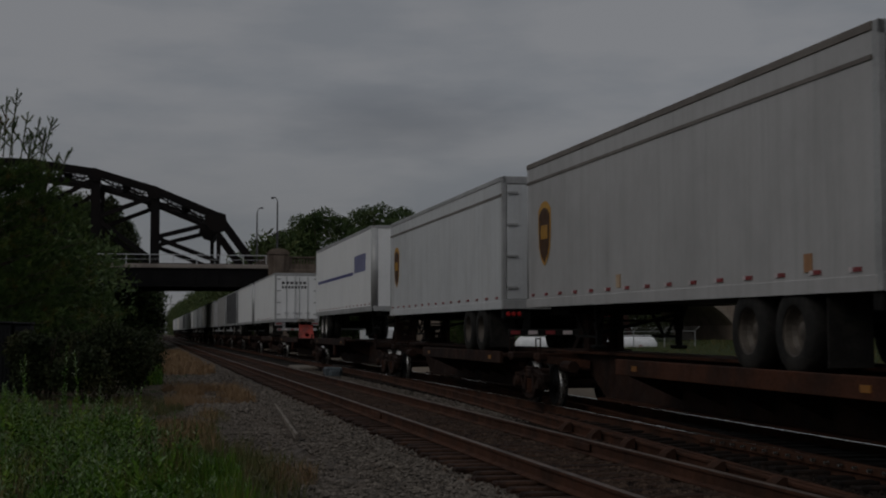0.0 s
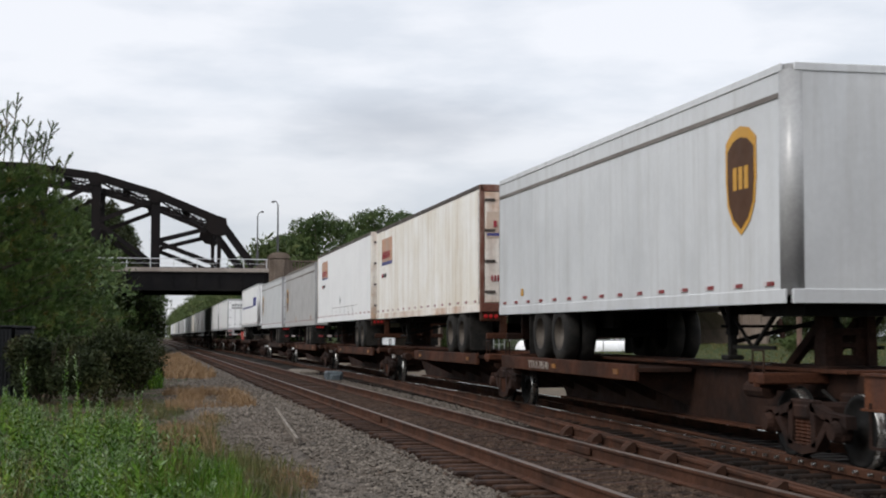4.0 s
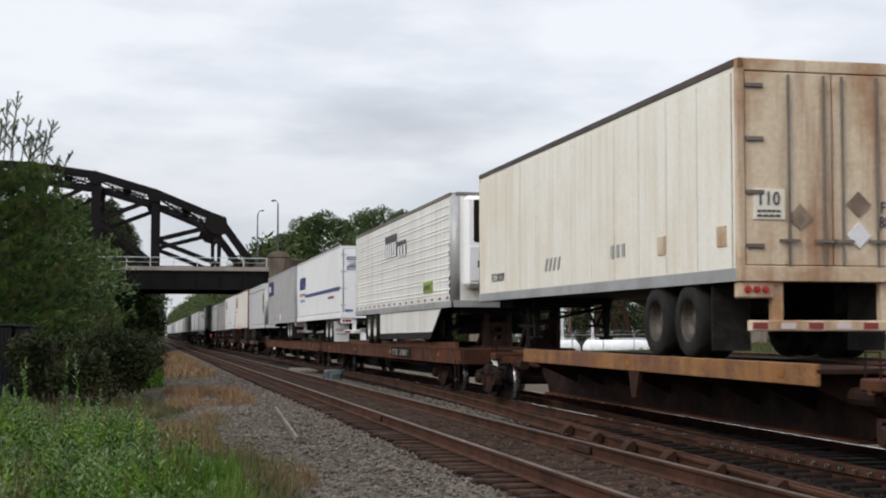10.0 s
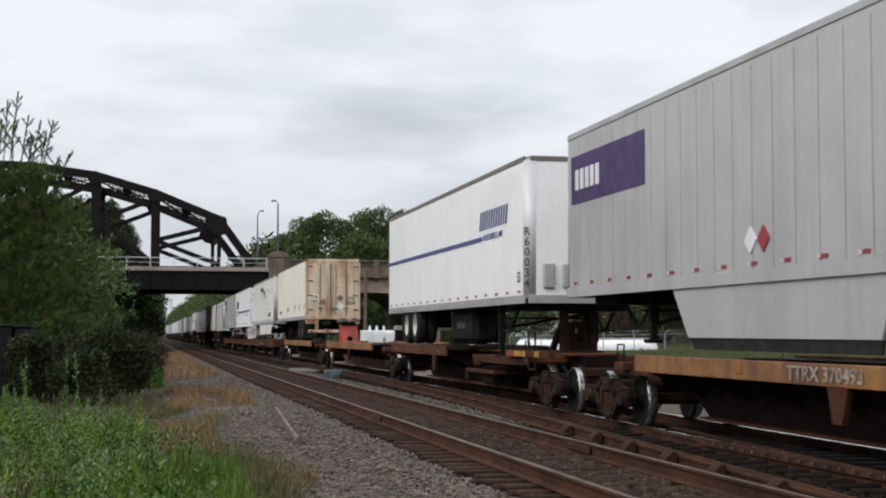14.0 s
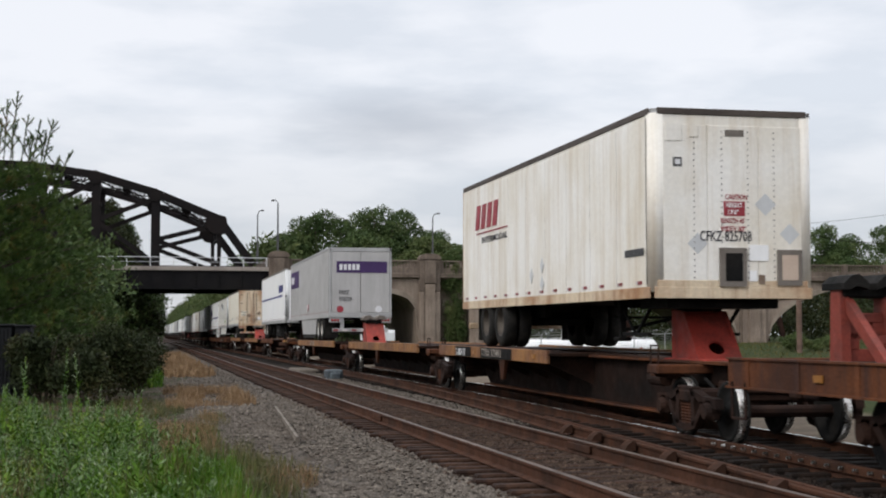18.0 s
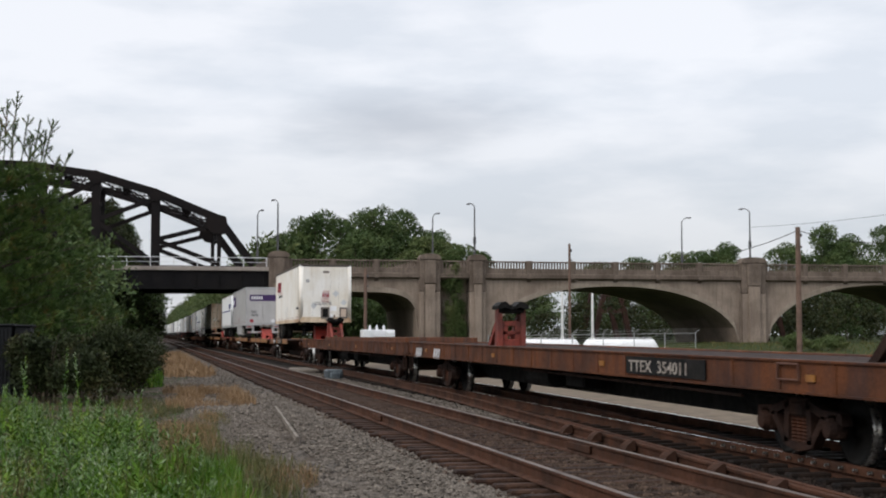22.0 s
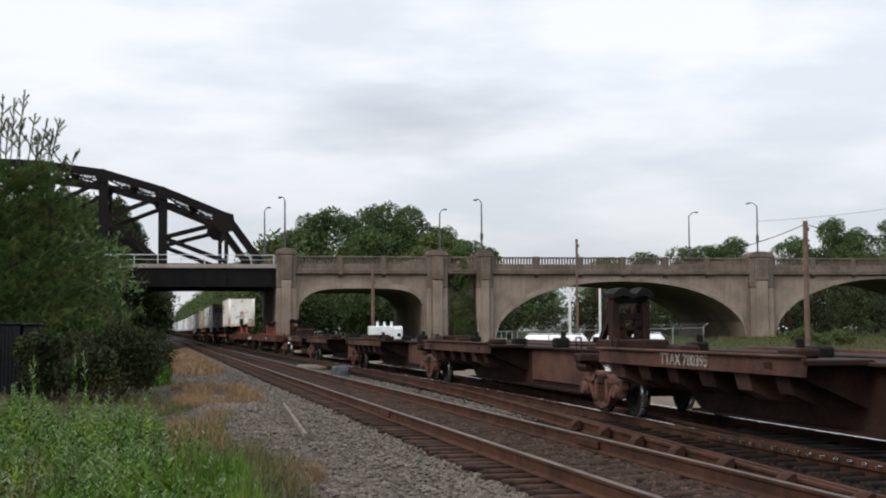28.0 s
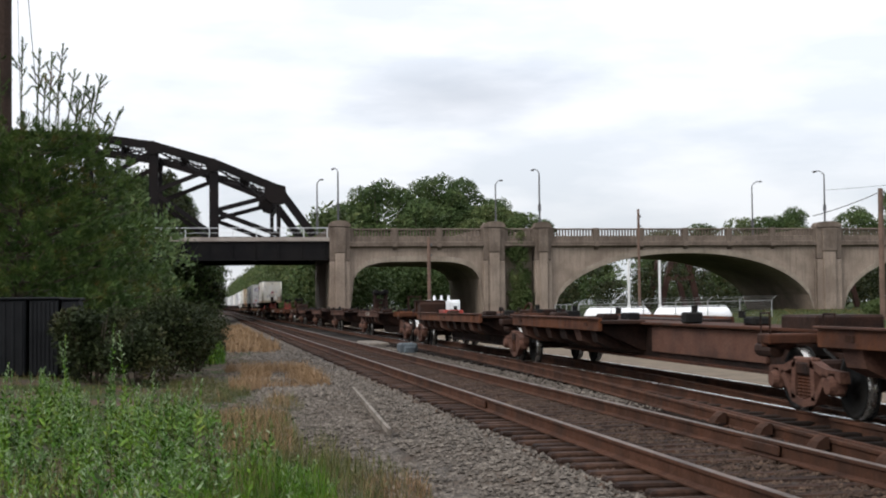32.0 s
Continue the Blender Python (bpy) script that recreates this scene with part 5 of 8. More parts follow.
end_plate(t, "panel", -1.0, 1.1, -15.91, 3.95, 4.42, PURPLE, "purple name panel", proud=0.02)
end_bars(t, -0.88, 0.0, -15.93, 4.06, 4.30, 5, PALE)
end_text(t, "writing", "FXFZ", 0.24, GREYTEXT, -0.9, -15.93, 3.06, 0.78)
end_text(t, "writing", "973759", 0.24, GREYTEXT, -0.9, -15.93, 2.78, 0.74)
for x, m in ((-0.85, CRIMSON), (0.75, PALE)):
    part("placard", Geo().lathe([(0.0, -0.02), (0.14, -0.018), (0.14, 0.0)], (x, -15.91, 2.45), "y", 20), m, t, "round warning placard")
t = trailer(-192.2, -205.05, 4.85, 2.0, 1.16, DIRTY_WHITE, "stained off-white road trailer with rusty lower nose", False, DARK_TRIM, RUSTY_CREAM, corner=DIRTY_WHITE, axle=-2.9, seams=9, bumper=RUSTY_CREAM, rim=DARK_RIM)
bars(t, -1.40, -3.55, 3.76, 4.30, 4, CRIMSON, half=1.306, slant=0.16, gap=0.32)
side_text(t, "writing", "INTERMODAL", 0.19, GREYTEXT, -2.0, 3.44, 1.95, half=1.31)
side_plate(t, "rule", -4.3, -1.5, 3.655, 3.685, CRIMSON, half=1.306)
for _y, _z in ((-6.2, 2.57), (-6.95, 2.74), (-6.95, 2.39)):
    part("placard_mark", Geo().prism([(_y, _z + 0.15), (_y - 0.13, _z), (_y, _z - 0.15), (_y + 0.13, _z)], "x", -1.316, -1.306), PALE_SILVER, t, "worn diamond placard")
bars(t, -11.72, -12.6, 2.65, 2.76, 9, GREYTEXT, half=1.306, gap=0.3)
side_plate(t, "corner_seam", -12.70, -12.67, 2.2, 4.7, TAN_TRIM, "brown riveted corner seam", proud=0.012)
NOSE = -12.85
part("nose_panel", Geo().box(-1.1, -0.42, NOSE - 0.012, NOSE, 2.2, 4.6, 0.004), DIRTY_WHITE, t)
part("nose_panel", Geo().box(-0.4, 0.4, NOSE - 0.012, NOSE, 2.2, 4.6, 0.004), DIRTY_WHITE, t)
part("nose_panel", Geo().box(0.42, 1.1, NOSE - 0.012, NOSE, 2.2, 4.6, 0.004), DIRTY_WHITE, t)
part("lower_nose", Geo().box(-1.2, 1.2, NOSE - 0.016, NOSE, 2.15, 2.27, 0.004), RUSTY_CREAM, t, "rust-stained lower nose panel")
end_text(t, "writing", "CFKZ 825708", 0.22, GREYTEXT, -0.54, NOSE - 0.014, 2.86, 0.66)
end_text(t, "writing", "CAUTION", 0.11, CRIMSON, -0.13, NOSE - 0.014, 3.49, 0.72)
end_plate(t, "warning_block", -0.15, 0.19, NOSE - 0.012, 3.24, 3.46, CRIMSON, "crimson height warning block")
end_text(t, "writing", "HEIGHT", 0.10, WHITE, -0.12, NOSE - 0.02, 3.37, 0.74)
end_text(t, "writing", "13'6\"", 0.10, WHITE, -0.10, NOSE - 0.02, 3.265, 0.9)
end_text(t, "writing", "LENGTH 45'", 0.11, CRIMSON, -0.20, NOSE - 0.014, 3.13, 0.66)
end_text(t, "writing", "WIDTH 102\"", 0.11, CRIMSON, -0.20, NOSE - 0.014, 3.01, 0.66)
end_plate(t, "service_box", -0.23, 0.20, NOSE - 0.012, 2.18, 2.76, TAN_TRIM, "grey-brown framed connection box", proud=0.04)
end_plate(t, "box_opening", -0.14, 0.13, NOSE - 0.052, 2.26, 2.68, BLACK)
end_plate(t, "service_box", 0.70, 1.10, NOSE - 0.012, 2.20, 2.74, TAN_TRIM, proud=0.03)
end_plate(t, "box_opening", 0.77, 1.03, NOSE - 0.042, 2.28, 2.66, DUSTY_TAN)
for x0, x1, z0, z1, m in ((0.25, 0.56, 2.57, 2.81, WHITE), (0.25, 0.37, 2.26, 2.42, WHITE), (0.40, 0.50, 2.22, 2.36, RUST_PATCH), (-1.06, -0.82, 4.36, 4.62, DIRTY_WHITE), (-0.70, -0.56, 4.42, 4.62, DIRTY_WHITE)):
    end_plate(t, "nose_plate", x0, x1, NOSE - 0.012, z0, z1, m, "small riveted plate", proud=0.012)
end_plate(t, "vent", -0.95, -0.81, NOSE - 0.012, 3.97, 4.11, GREYTEXT)
end_plate(t, "vent_cover", -0.92, -0.84, NOSE - 0.018, 4.0, 4.08, PALE)
end_plate(t, "maker_plate", -0.12, 0.18, NOSE - 0.012, 4.44, 4.54, TAN_TRIM)
for x, z, r in ((0.52, 3.42, 0.17), (0.91, 2.98, 0.16), (-0.57, 2.82, 0.16)):
    p = Geo().prism([(x, z + r), (x + r, z), (x, z - r), (x - r, z)], "y", NOSE - 0.016, NOSE - 0.003)
    part("placard_mark", p, PALE_SILVER, t, "worn diamond placard")
for x in (-0.62, -0.18, 0.24, 0.66):
    rv = Geo()
    for k in range(26):
        rv.box(x - 0.009, x + 0.009, NOSE - 0.018, NOSE - 0.008, 2.3 + k * 0.088, 2.318 + k * 0.088)
    part("riveted_strip", rv, TAN_TRIM, t, kind="stuff")
# -- flat cars and spine cars --
CARS = []
FADED = mat("faded_stencil_paint", (0.36, 0.32, 0.28), (0.15, 0.12, 0.10), 4.0, 0.7, 0.0, 0.0, 20, 0.2)
def saddle(y, z, w=0.46, depth=0.36):
    """The notched plate on a hitch's head: two drooping lobes joined at the back."""
    g = Geo()
    for x in (-1, 1):
        g.prism([(x * 0.05, z - 0.10), (x * 0.20, z - 0.05), (x * (w - 0.08), z - 0.10), (x * w, z - 0.10), (x * w, z - 0.02), (x * (w - 0.10), z + 0.07), (x * 0.18, z + 0.09), (x * 0.05, z - 0.02)][::x], "y", y - depth, y + depth)
    g.box(-0.12, 0.12, y + depth * 0.2, y + depth, z - 0.08, z + 0.02, 0.02)
    return g


def hitch(car, y, up=True, paint=None, e=1):
    """The stand that takes a trailer's nose: an open tower with a raking brace, or a sloped box with a round hole."""
    paint = paint or DULL_RED
    if up:
        g = Geo()
        for x in (-0.29, 0.29):
            g.prism([(y - 0.17, 1.05), (y + 0.17, 1.05), (y + 0.12, 2.04), (y - 0.12, 2.04)], "x", x - 0.06, x + 0.06)
        g.box(-0.30, 0.30, y - 0.15, y + 0.15, 1.04, 1.09)
        h = part("hitch_stand", g, paint, car, "raised steel trailer hitch")
        # plate between the posts, with a window under the head and two small holes
        pl = Geo().box(-0.23, 0.23, y - 0.10, y + 0.02, 1.08, 1.30, 0.01).box(-0.23, 0.23, y - 0.10, y + 0.02, 1.42, 1.50, 0.01).box(-0.23, 0.23, y - 0.10, y + 0.02, 1.62, 1.74, 0.01)
        pl.box(-0.23, -0.09, y - 0.10, y + 0.02, 1.30, 1.62).box(0.09, 0.23, y - 0.10, y + 0.02, 1.30, 1.62)
        part("hitch_face", pl, paint, h)
        part("hitch_head", Geo().box(-0.33, 0.33, y - 0.14, y + 0.14, 1.92, 2.06, 0.03), BLACK, h)
        for x in (-0.24, 0.24):
            part("hitch_brace", Geo().bar((x, y + e * 1.10, 1.06), (x, y + e * 0.1, 1.86), 0.10, 0.14), paint, h)
        part("brace_rung", Geo().bar((-0.24, y + e * 0.62, 1.42), (0.24, y + e * 0.62, 1.42), 0.08, 0.10), paint, h)
        part("hitch_foot", Geo().box(-0.45, 0.45, y - 0.35, y + e * 1.2, 1.04, 1.12, 0.02), paint, h)
        part("hitch_plate", saddle(y, 2.12, 0.38, 0.30), BLACK, h, "notched dark saddle plate")
        return h
    g = Geo()
    for x in (-0.36, 0.30):
        g.prism([(y + e * 0.12, 1.05), (y - e * 1.02, 1.05), (y - e * 0.40, 1.82), (y + e * 0.12, 1.86)], "x", x, x + 0.06)
    g.box(-0.33, 0.33, y - e * 0.06, y + e * 0.12, 1.05, 1.82)
    h = part("hitch_stand", g, RED, car, "red trailer hitch stand")
    # sloped face with a round hole near its foot
    n, hole = 12, []
    for k in range(n):
        t = 2 * math.pi * (k + 0.5) / n
        hole.append((0.13 * math.cos(t), 0.26 + 0.13 * math.sin(t)))
    rim = [(0.30, 0.26 + 0.10), (0.30, 0.98), (0.10, 0.98), (-0.10, 0.98), (-0.30, 0.98), (-0.30, 0.36), (-0.30, 0.16), (-0.30, 0.0), (-0.10, 0.0), (0.10, 0.0), (0.30, 0.0), (0.30, 0.16)]
    foot, head = Vector((0, y - e * 1.02, 1.06)), Vector((0, y - e * 0.38, 1.82))
    rise = (head - foot) / 0.98
    face = Geo()
    for lift in (0.0, 0.05):
        off = rise.cross(Vector((1, 0, 0))).normalized() * lift
        ring = [tuple(foot + rise * q + Vector((p, 0, 0)) + off) for p, q in hole] + [tuple(foot + rise * q + Vector((p, 0, 0)) + off) for p, q in rim]
        face.face_up(ring, [(k, (k + 1) % n, n + (k + 1) % n, n + k) for k in range(n)])
    part("hitch_face", face, RED, h, "sloped red face with a round hole")
    part("hitch_foot", Geo().box(-0.48, 0.48, y - e * 1.5, y + e * 0.2, 1.03, 1.09, 0.02), RED, h)
    part("hitch_head", Geo().box(-0.30, 0.30, y - 0.36 * e, y + 0.10 * e, 1.82, 1.98, 0.02), BLACK, h)
    part("hitch_plate", saddle(y - 0.15 * e, 2.06, 0.44, 0.42), TAN_TRIM, h, "worn grey notched saddle plate")
    return h


def nose_stands():
    """Under every loaded trailer's nose stands a raised hitch."""
    for s, floor in NOSES:
        for car, s0, s1 in CARS:
            if s1 < s < s0 and s < 64 and not (-205 < s < -203):
                h = hitch(car, s - s0, True, DARK_RUST)
                h.matrix_basis = Matrix.Translation((0, 0, 1.05)) @ Matrix.Diagonal((1, 1, (floor - 1.04) / 1.08, 1)) @ Matrix.Translation((0, 0, -1.05))


def coupler(car, y, e):
    g = Geo().box(-0.16, 0.16, y, y + e * 0.55, 0.62, 0.88, 0.03).box(-0.24, 0.14, y + e * 0.45, y + e * 0.75, 0.60, 0.92, 0.05)
    part("coupler", g, DARK_RUST, car)


def flat_car(s0, s1, paint, trucks, label, lettering="", letters_at=-4.0, plate=True, curb=False, lift=0.0):
    """An 89-foot flat car: deck, side sills, fish-belly centre sill, cross bearers, trucks, couplers."""
    L = s0 - s1
    car = thing("flat_car", label, "rail car", group="flat cars of the train")
    on_train(car, s0, L)
    hw = 1.35
    part("deck", Geo().box(-hw + 0.05, hw - 0.05, -L, 0, 0.98, 1.06, 0.01), DARK_RUST, car)
    for x in (-hw, hw):
        g = Geo().box(x - 0.05, x + 0.05, -L, 0, 0.73, 1.09, 0.012)
        sill = part("side_sill", g, paint, car, "weathered orange-brown side sill")
        if x < 0:
            for k in range(20):
                y = -0.6 - k * (L - 1.2) / 19
                part("stake_pocket", Geo().box(x - 0.062, x - 0.045, y - 0.05, y + 0.05, 0.75, 1.07), paint, sill)
            fl = Geo().box(x - 0.09, x + 0.05, -L, 0, 0.72, 0.745).box(x - 0.08, x + 0.05, -L, 0, 1.075, 1.10)
            part("sill_flange", fl, paint, sill)
    if curb:
        for x in (-1.1, 1.0):
            part("deck_curb", Geo().box(x, x + 0.1, -L + 2, -6, 1.06, 1.22, 0.01), paint, car)
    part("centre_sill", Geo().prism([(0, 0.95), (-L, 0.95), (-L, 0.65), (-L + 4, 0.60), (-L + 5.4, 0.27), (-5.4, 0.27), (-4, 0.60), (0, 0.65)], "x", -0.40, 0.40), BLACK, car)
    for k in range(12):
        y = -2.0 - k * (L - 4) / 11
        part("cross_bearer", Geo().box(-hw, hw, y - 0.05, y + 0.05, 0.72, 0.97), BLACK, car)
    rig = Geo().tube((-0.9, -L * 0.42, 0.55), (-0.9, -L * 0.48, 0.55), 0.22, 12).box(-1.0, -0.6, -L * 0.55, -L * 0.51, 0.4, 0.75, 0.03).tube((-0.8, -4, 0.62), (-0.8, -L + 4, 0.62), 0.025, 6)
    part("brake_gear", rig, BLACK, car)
    part("end_beam", Geo().box(-hw, hw, -0.12, 0.02, 0.70, 1.09, 0.02), paint, car)
    part("end_beam", Geo().box(-hw, hw, -L - 0.02, -L + 0.12, 0.70, 1.09, 0.02), paint, car)
    for y in (-0.35, -L + 0.35):
        lad = Geo()
        for dy in (-0.2, 0.2):
            lad.bar((-hw - 0.06, y + dy, 0.35), (-hw - 0.06, y + dy, 0.80), 0.03, 0.03)
        lad.bar((-hw - 0.06, y - 0.2, 0.35), (-hw - 0.06, y + 0.2, 0.35), 0.03, 0.03)
        part("step", lad, DARK_RUST, car)
    part("sill_grab", Geo().tube((-hw - 0.09, -L + 3.3, 1.05), (-hw - 0.09, -L + 2.75, 1.05), 0.014, 6).tube((-hw - 0.09, -L + 3.3, 0.87), (-hw - 0.09, -L + 2.75, 0.87), 0.014, 6).tube((-hw - 0.09, -L + 3.3, 0.87), (-hw - 0.09, -L + 3.3, 1.05), 0.014, 6).tube((-hw - 0.09, -L + 2.75, 0.87), (-hw - 0.09, -L + 2.75, 1.05), 0.014, 6), LIT_DUSTY, car, "light brown grab iron on the side sill")
    part("train_pipe", Geo().tube((-hw + 0.05, -L * 0.44, 0.66), (-hw + 0.05, -L + 4.6, 0.62), 0.022, 6), DARK_RUST, car, "thin pipe under the side sill")
    for k in (0.46, 0.60, 0.74):
        part("pipe_hanger", Geo().box(-hw + 0.03, -hw + 0.07, -L * k - 0.02, -L * k + 0.02, 0.62, 0.75), DARK_RUST, car)
    body = list(car.children)
    for ob in body:
        ob.location.z += lift        # raised to fit the camera's view; an empty car rides higher on its springs
    for y in trucks:
        rail_truck(car, y - s0)
    coupler(car, 0.0, 1)
    coupler(car, -L, -1)
    for k in range(4):
        y = -2.5 - k * (L - 5) / 3
        part("reflector", Geo().box(-hw - 0.075, -hw - 0.06, y - 0.11, y + 0.11, 0.86 + lift, 0.94 + lift), AMBER, car, "yellow reflector")
    if plate:
        part("number_plate", Geo().box(-hw - 0.08, -hw - 0.066, letters_at - 3.0, letters_at + 0.15, 0.78 + lift, 1.04 + lift), BLACK, car, "black painted panel")
    if lettering:
        side_text(car, "writing", lettering, 0.24, FADED, letters_at, 0.82 + lift, 1.7, half=hw + 0.084)
    CARS.append((car, s0, s1))
    return car


def spine_car(s0, s1, paint, label, pad0, pad1, truck_lead=True, truck_tail=True, hitch_at=None, hitch_up=True, hitch_paint=None,
              lettering="", letters_at=None, pad_paint=None, low=False, belly=0.24, web=None, drop=0.0):
    """One platform of a spine car: deep centre spine, wheel pads with brackets, a hitch and the trucks between platforms."""
    L = s0 - s1
    car = thing("spine_car", label, "rail car", group="spine cars of the train")
    on_train(car, s0, L)
    pad_paint = pad_paint or paint
    # dark web colours carry the shade of the overhanging pads
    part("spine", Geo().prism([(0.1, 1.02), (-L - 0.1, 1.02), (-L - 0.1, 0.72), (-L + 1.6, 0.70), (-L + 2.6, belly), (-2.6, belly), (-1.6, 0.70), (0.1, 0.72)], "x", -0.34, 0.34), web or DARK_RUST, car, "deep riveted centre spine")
    part("spine_flange", Geo().box(-0.52, 0.52, -L, 0, 1.02, 1.07, 0.01).box(-0.5, 0.5, -L + 2.6, -2.6, belly - 0.04, belly), paint, car)
    a, b = pad0 - s0, pad1 - s0
    for x in (-1, 1):
        p = part("wheel_pad", Geo().box(x * 0.42, x * 1.33, b, a, 1.03, 1.10, 0.012), DARK_RUST, car)
        p.location.z = -drop
        sill = Geo().box(x * 1.27, x * 1.34, b, a, 0.90, 1.15, 0.01)
        part("pad_sill", sill, pad_paint, p, "weathered edge sill")
        if x < 0:
            for k in range(max(2, round((a - b) / 1.5))):
                y = b + 0.3 + k * (a - b - 0.6) / max(1, round((a - b) / 1.5) - 1)
                part("bracket", Geo().prism([(-1.28, 1.03), (-0.34, 1.03), (-0.34, 0.50), (-1.24, 0.90)], "y", y - 0.025, y + 0.025), DARK_RUST, p)
            if not low and not drop:
                part("drop_plate", Geo().prism([(a - 6.2, 1.0), (a - 6.75, 1.0), (a - 6.55, 0.50), (a - 6.35, 0.50)] if a - b > 7.2 else [(b + 0.6, 1.0), (b + 0.1, 1.0), (b + 0.2, 0.5), (b + 0.5, 0.5)], "x", -1.33, -1.26), RUST, p)
            n = max(1, round((a - b) / 4))
            for k in range(n):
                y = a - (3.9 if lettering else 0.9) - k * (a - b - (4.8 if lettering else 1.8)) / max(1, n - 1 or 1)
                part("reflector", Geo().box(-1.352, -1.340, y - 0.11, y + 0.11, 0.98, 1.06), AMBER if not low else RUST, p)
    if low:
        # bearers below the near pad, loose gear on the deck
        n = round((a - b) / 1.25)
        for k in range(n):
            y = b + 0.7 + k * (a - b - 1.4) / (n - 1)
            part("bearer", Geo().prism([(-1.27, 0.92), (-0.36, 0.92), (-0.36, 0.50), (-0.95, 0.56), (-1.20, 0.68)], "y", y - (0.20 + 0.06 * (k % 3)), y + 0.20), LIT_DUSTY if k % 4 == 1 else DARK_RUST, car)
        part("sill_lip", Geo().box(-1.40, -1.33, b, a, 1.125, 1.16, 0.008), LIT_DUSTY, car, "lighter upper lip of the sill")
        for k, (yy, w, hh) in enumerate(((b - 2.4, 0.16, 0.28), (b + 2.2, 0.2, 0.22), (a - 1.9, 0.14, 0.26), (b - 4.6, 0.22, 0.2))):
            q = part("lock_block", Geo().box(-0.5 + 0.3 * (k % 2), -0.2 + 0.3 * (k % 2), yy - w, yy + w, 1.07, 1.07 + hh * 0.7, 0.03), BLACK, car)
            part("lock_pin", Geo().tube((-0.3, yy, 1.07 + hh * 0.6), (-0.3, yy, 1.10 + hh), 0.06, 8), BLACK, q)
        part("end_box", Geo().box(-0.5, 0.5, -L + 0.9, -L + 2.1, 1.0, 1.26, 0.03), DARK_RUST, car, "dark box at the platform's end")
        # lighter plate over the spine's exposed stretch, light put into its colour
        part("web_plate", Geo().box(-0.40, -0.34, -L + 2.9, b - 0.3, belly + 0.1, 1.0, 0.01), LIT_DUSTY, car, "flat brown side of the spine")
    if truck_lead:
        rail_truck(car, 0.0, True, low)
    if truck_tail:
        rail_truck(car, -L, True, low)
    for y, o in ((-1.0, -1), (-L + 1.0, 1)):
        part("end_sill", Geo().box(-1.22, 1.22, y - 0.22, y + 0.22, 0.88, 1.02, 0.02).bar((-1.2, y, 0.92), (-0.4, y + o * 0.9, 0.82), 0.08, 0.14), paint, car)
        part("brake_cylinder", Geo().tube((-0.8, y + o * 0.5, 0.78), (-0.8, y + o * 1.1, 0.78), 0.11, 10), DARK_RUST, car)
        part("brake_hose", Geo().tube((-0.62, y - o * 0.6, 0.82), (-0.55, y - o * 1.3, 0.5), 0.025, 6), BLACK, car)
        gr = Geo()
        for dy in (-0.16, 0.16):
            gr.tube((-1.18, y + dy, 1.0), (-1.18, y + dy, 1.30), 0.013, 6)
        gr.tube((-1.18, y - 0.16, 1.30), (-1.18, y + 0.16, 1.30), 0.013, 6)
        part("grab_iron", gr, DARK_RUST, car)
    if hitch_at is not None:
        hitch(car, hitch_at - s0, hitch_up, hitch_paint)
    for y in ((a + b) / 2 + 1.2, b + 1.1) if low else ():
        part("wheel_chock", Geo().box(-1.0, -0.7, y - 0.3, y + 0.3, 1.10, 1.22, 0.03), DARK_RUST, car)
    if lettering:
        side_text(car, "writing", lettering, 0.20 if drop else 0.24, FADED, letters_at - s0, 0.95 - drop, 1.3, half=1.354)
    CARS.append((car, s0, s1))
    return car


FAR_LABEL = "brown spine car far ahead under the loaded trailers"
s = 101.0
k = 0
while s < 400:
    L = 16.6
    spine_car(s + L, s, DARK_RUST, FAR_LABEL, s + 9, s + 1.5, truck_lead=False)
    s += L + 0.4
    k += 1
spine_car(100.6, 82.5, DARK_RUST, "brown spine car carrying a white trailer", 92.0, 84.0)
spine_car(81.8, 64.0, DARK_RUST, "empty brown spine car with a red hitch", 79.0, 70.0, hitch_at=78.5, hitch_up=False)
spine_car(63.5, 45.5, DARK_RUST, "brown spine car carrying a white trailer", 62.5, 53.0)
spine_car(44.0, 27.6, DARK_RUST, "brown spine car carrying a silver trailer", 37.5, 29.0, drop=0.13)
spine_car(27.6, 11.0, RUST, "brown spine car carrying a grey trailer", 21.5, 12.6, truck_lead=False, drop=0.13)
spine_car(11.0, -5.1, RUST, "brown spine car carrying a white trailer", 5.0, -3.7, truck_lead=False, drop=0.13)
spine_car(-5.1, -20.1, RUST, "brown spine car carrying a rust-streaked white trailer", -11.0, -18.6, truck_lead=False, drop=0.13)
spine_car(-20.1, -34.6, RUST, "brown spine car carrying a pale silver trailer", -21.2, -29.5, truck_lead=False, drop=0.13, lettering="TTAX 78540", letters_at=-23.4)
flat_car(-36.5, -64.2, ORANGE, (-40.0, -61.0), "long orange-brown flat car carrying a grey trailer", plate=False)
flat_car(-65.4, -92.3, ORANGE, (-69.3, -88.7), "long orange-brown flat car carrying a ribbed trailer", "TTEX   353801", -17.55, curb=True)
spine_car(-94.0, -112.5, ORANGE, "orange-brown spine car carrying a cream trailer", -98.0, -110.5, pad_paint=YELLOW_DECK, web=DARK_RUST)
spine_car(-112.5, -131.2, ORANGE, "empty orange-brown spine car with a red hitch", -116.5, -128.4, truck_lead=False, hitch_at=-113.2, hitch_up=False, pad_paint=YELLOW_DECK, web=ORANGE)
c = spine_car(-131.2, -148.6, ORANGE, "orange-brown spine car carrying a white trailer", -132.4, -140.4, truck_lead=False, web=SHADED_STEEL)
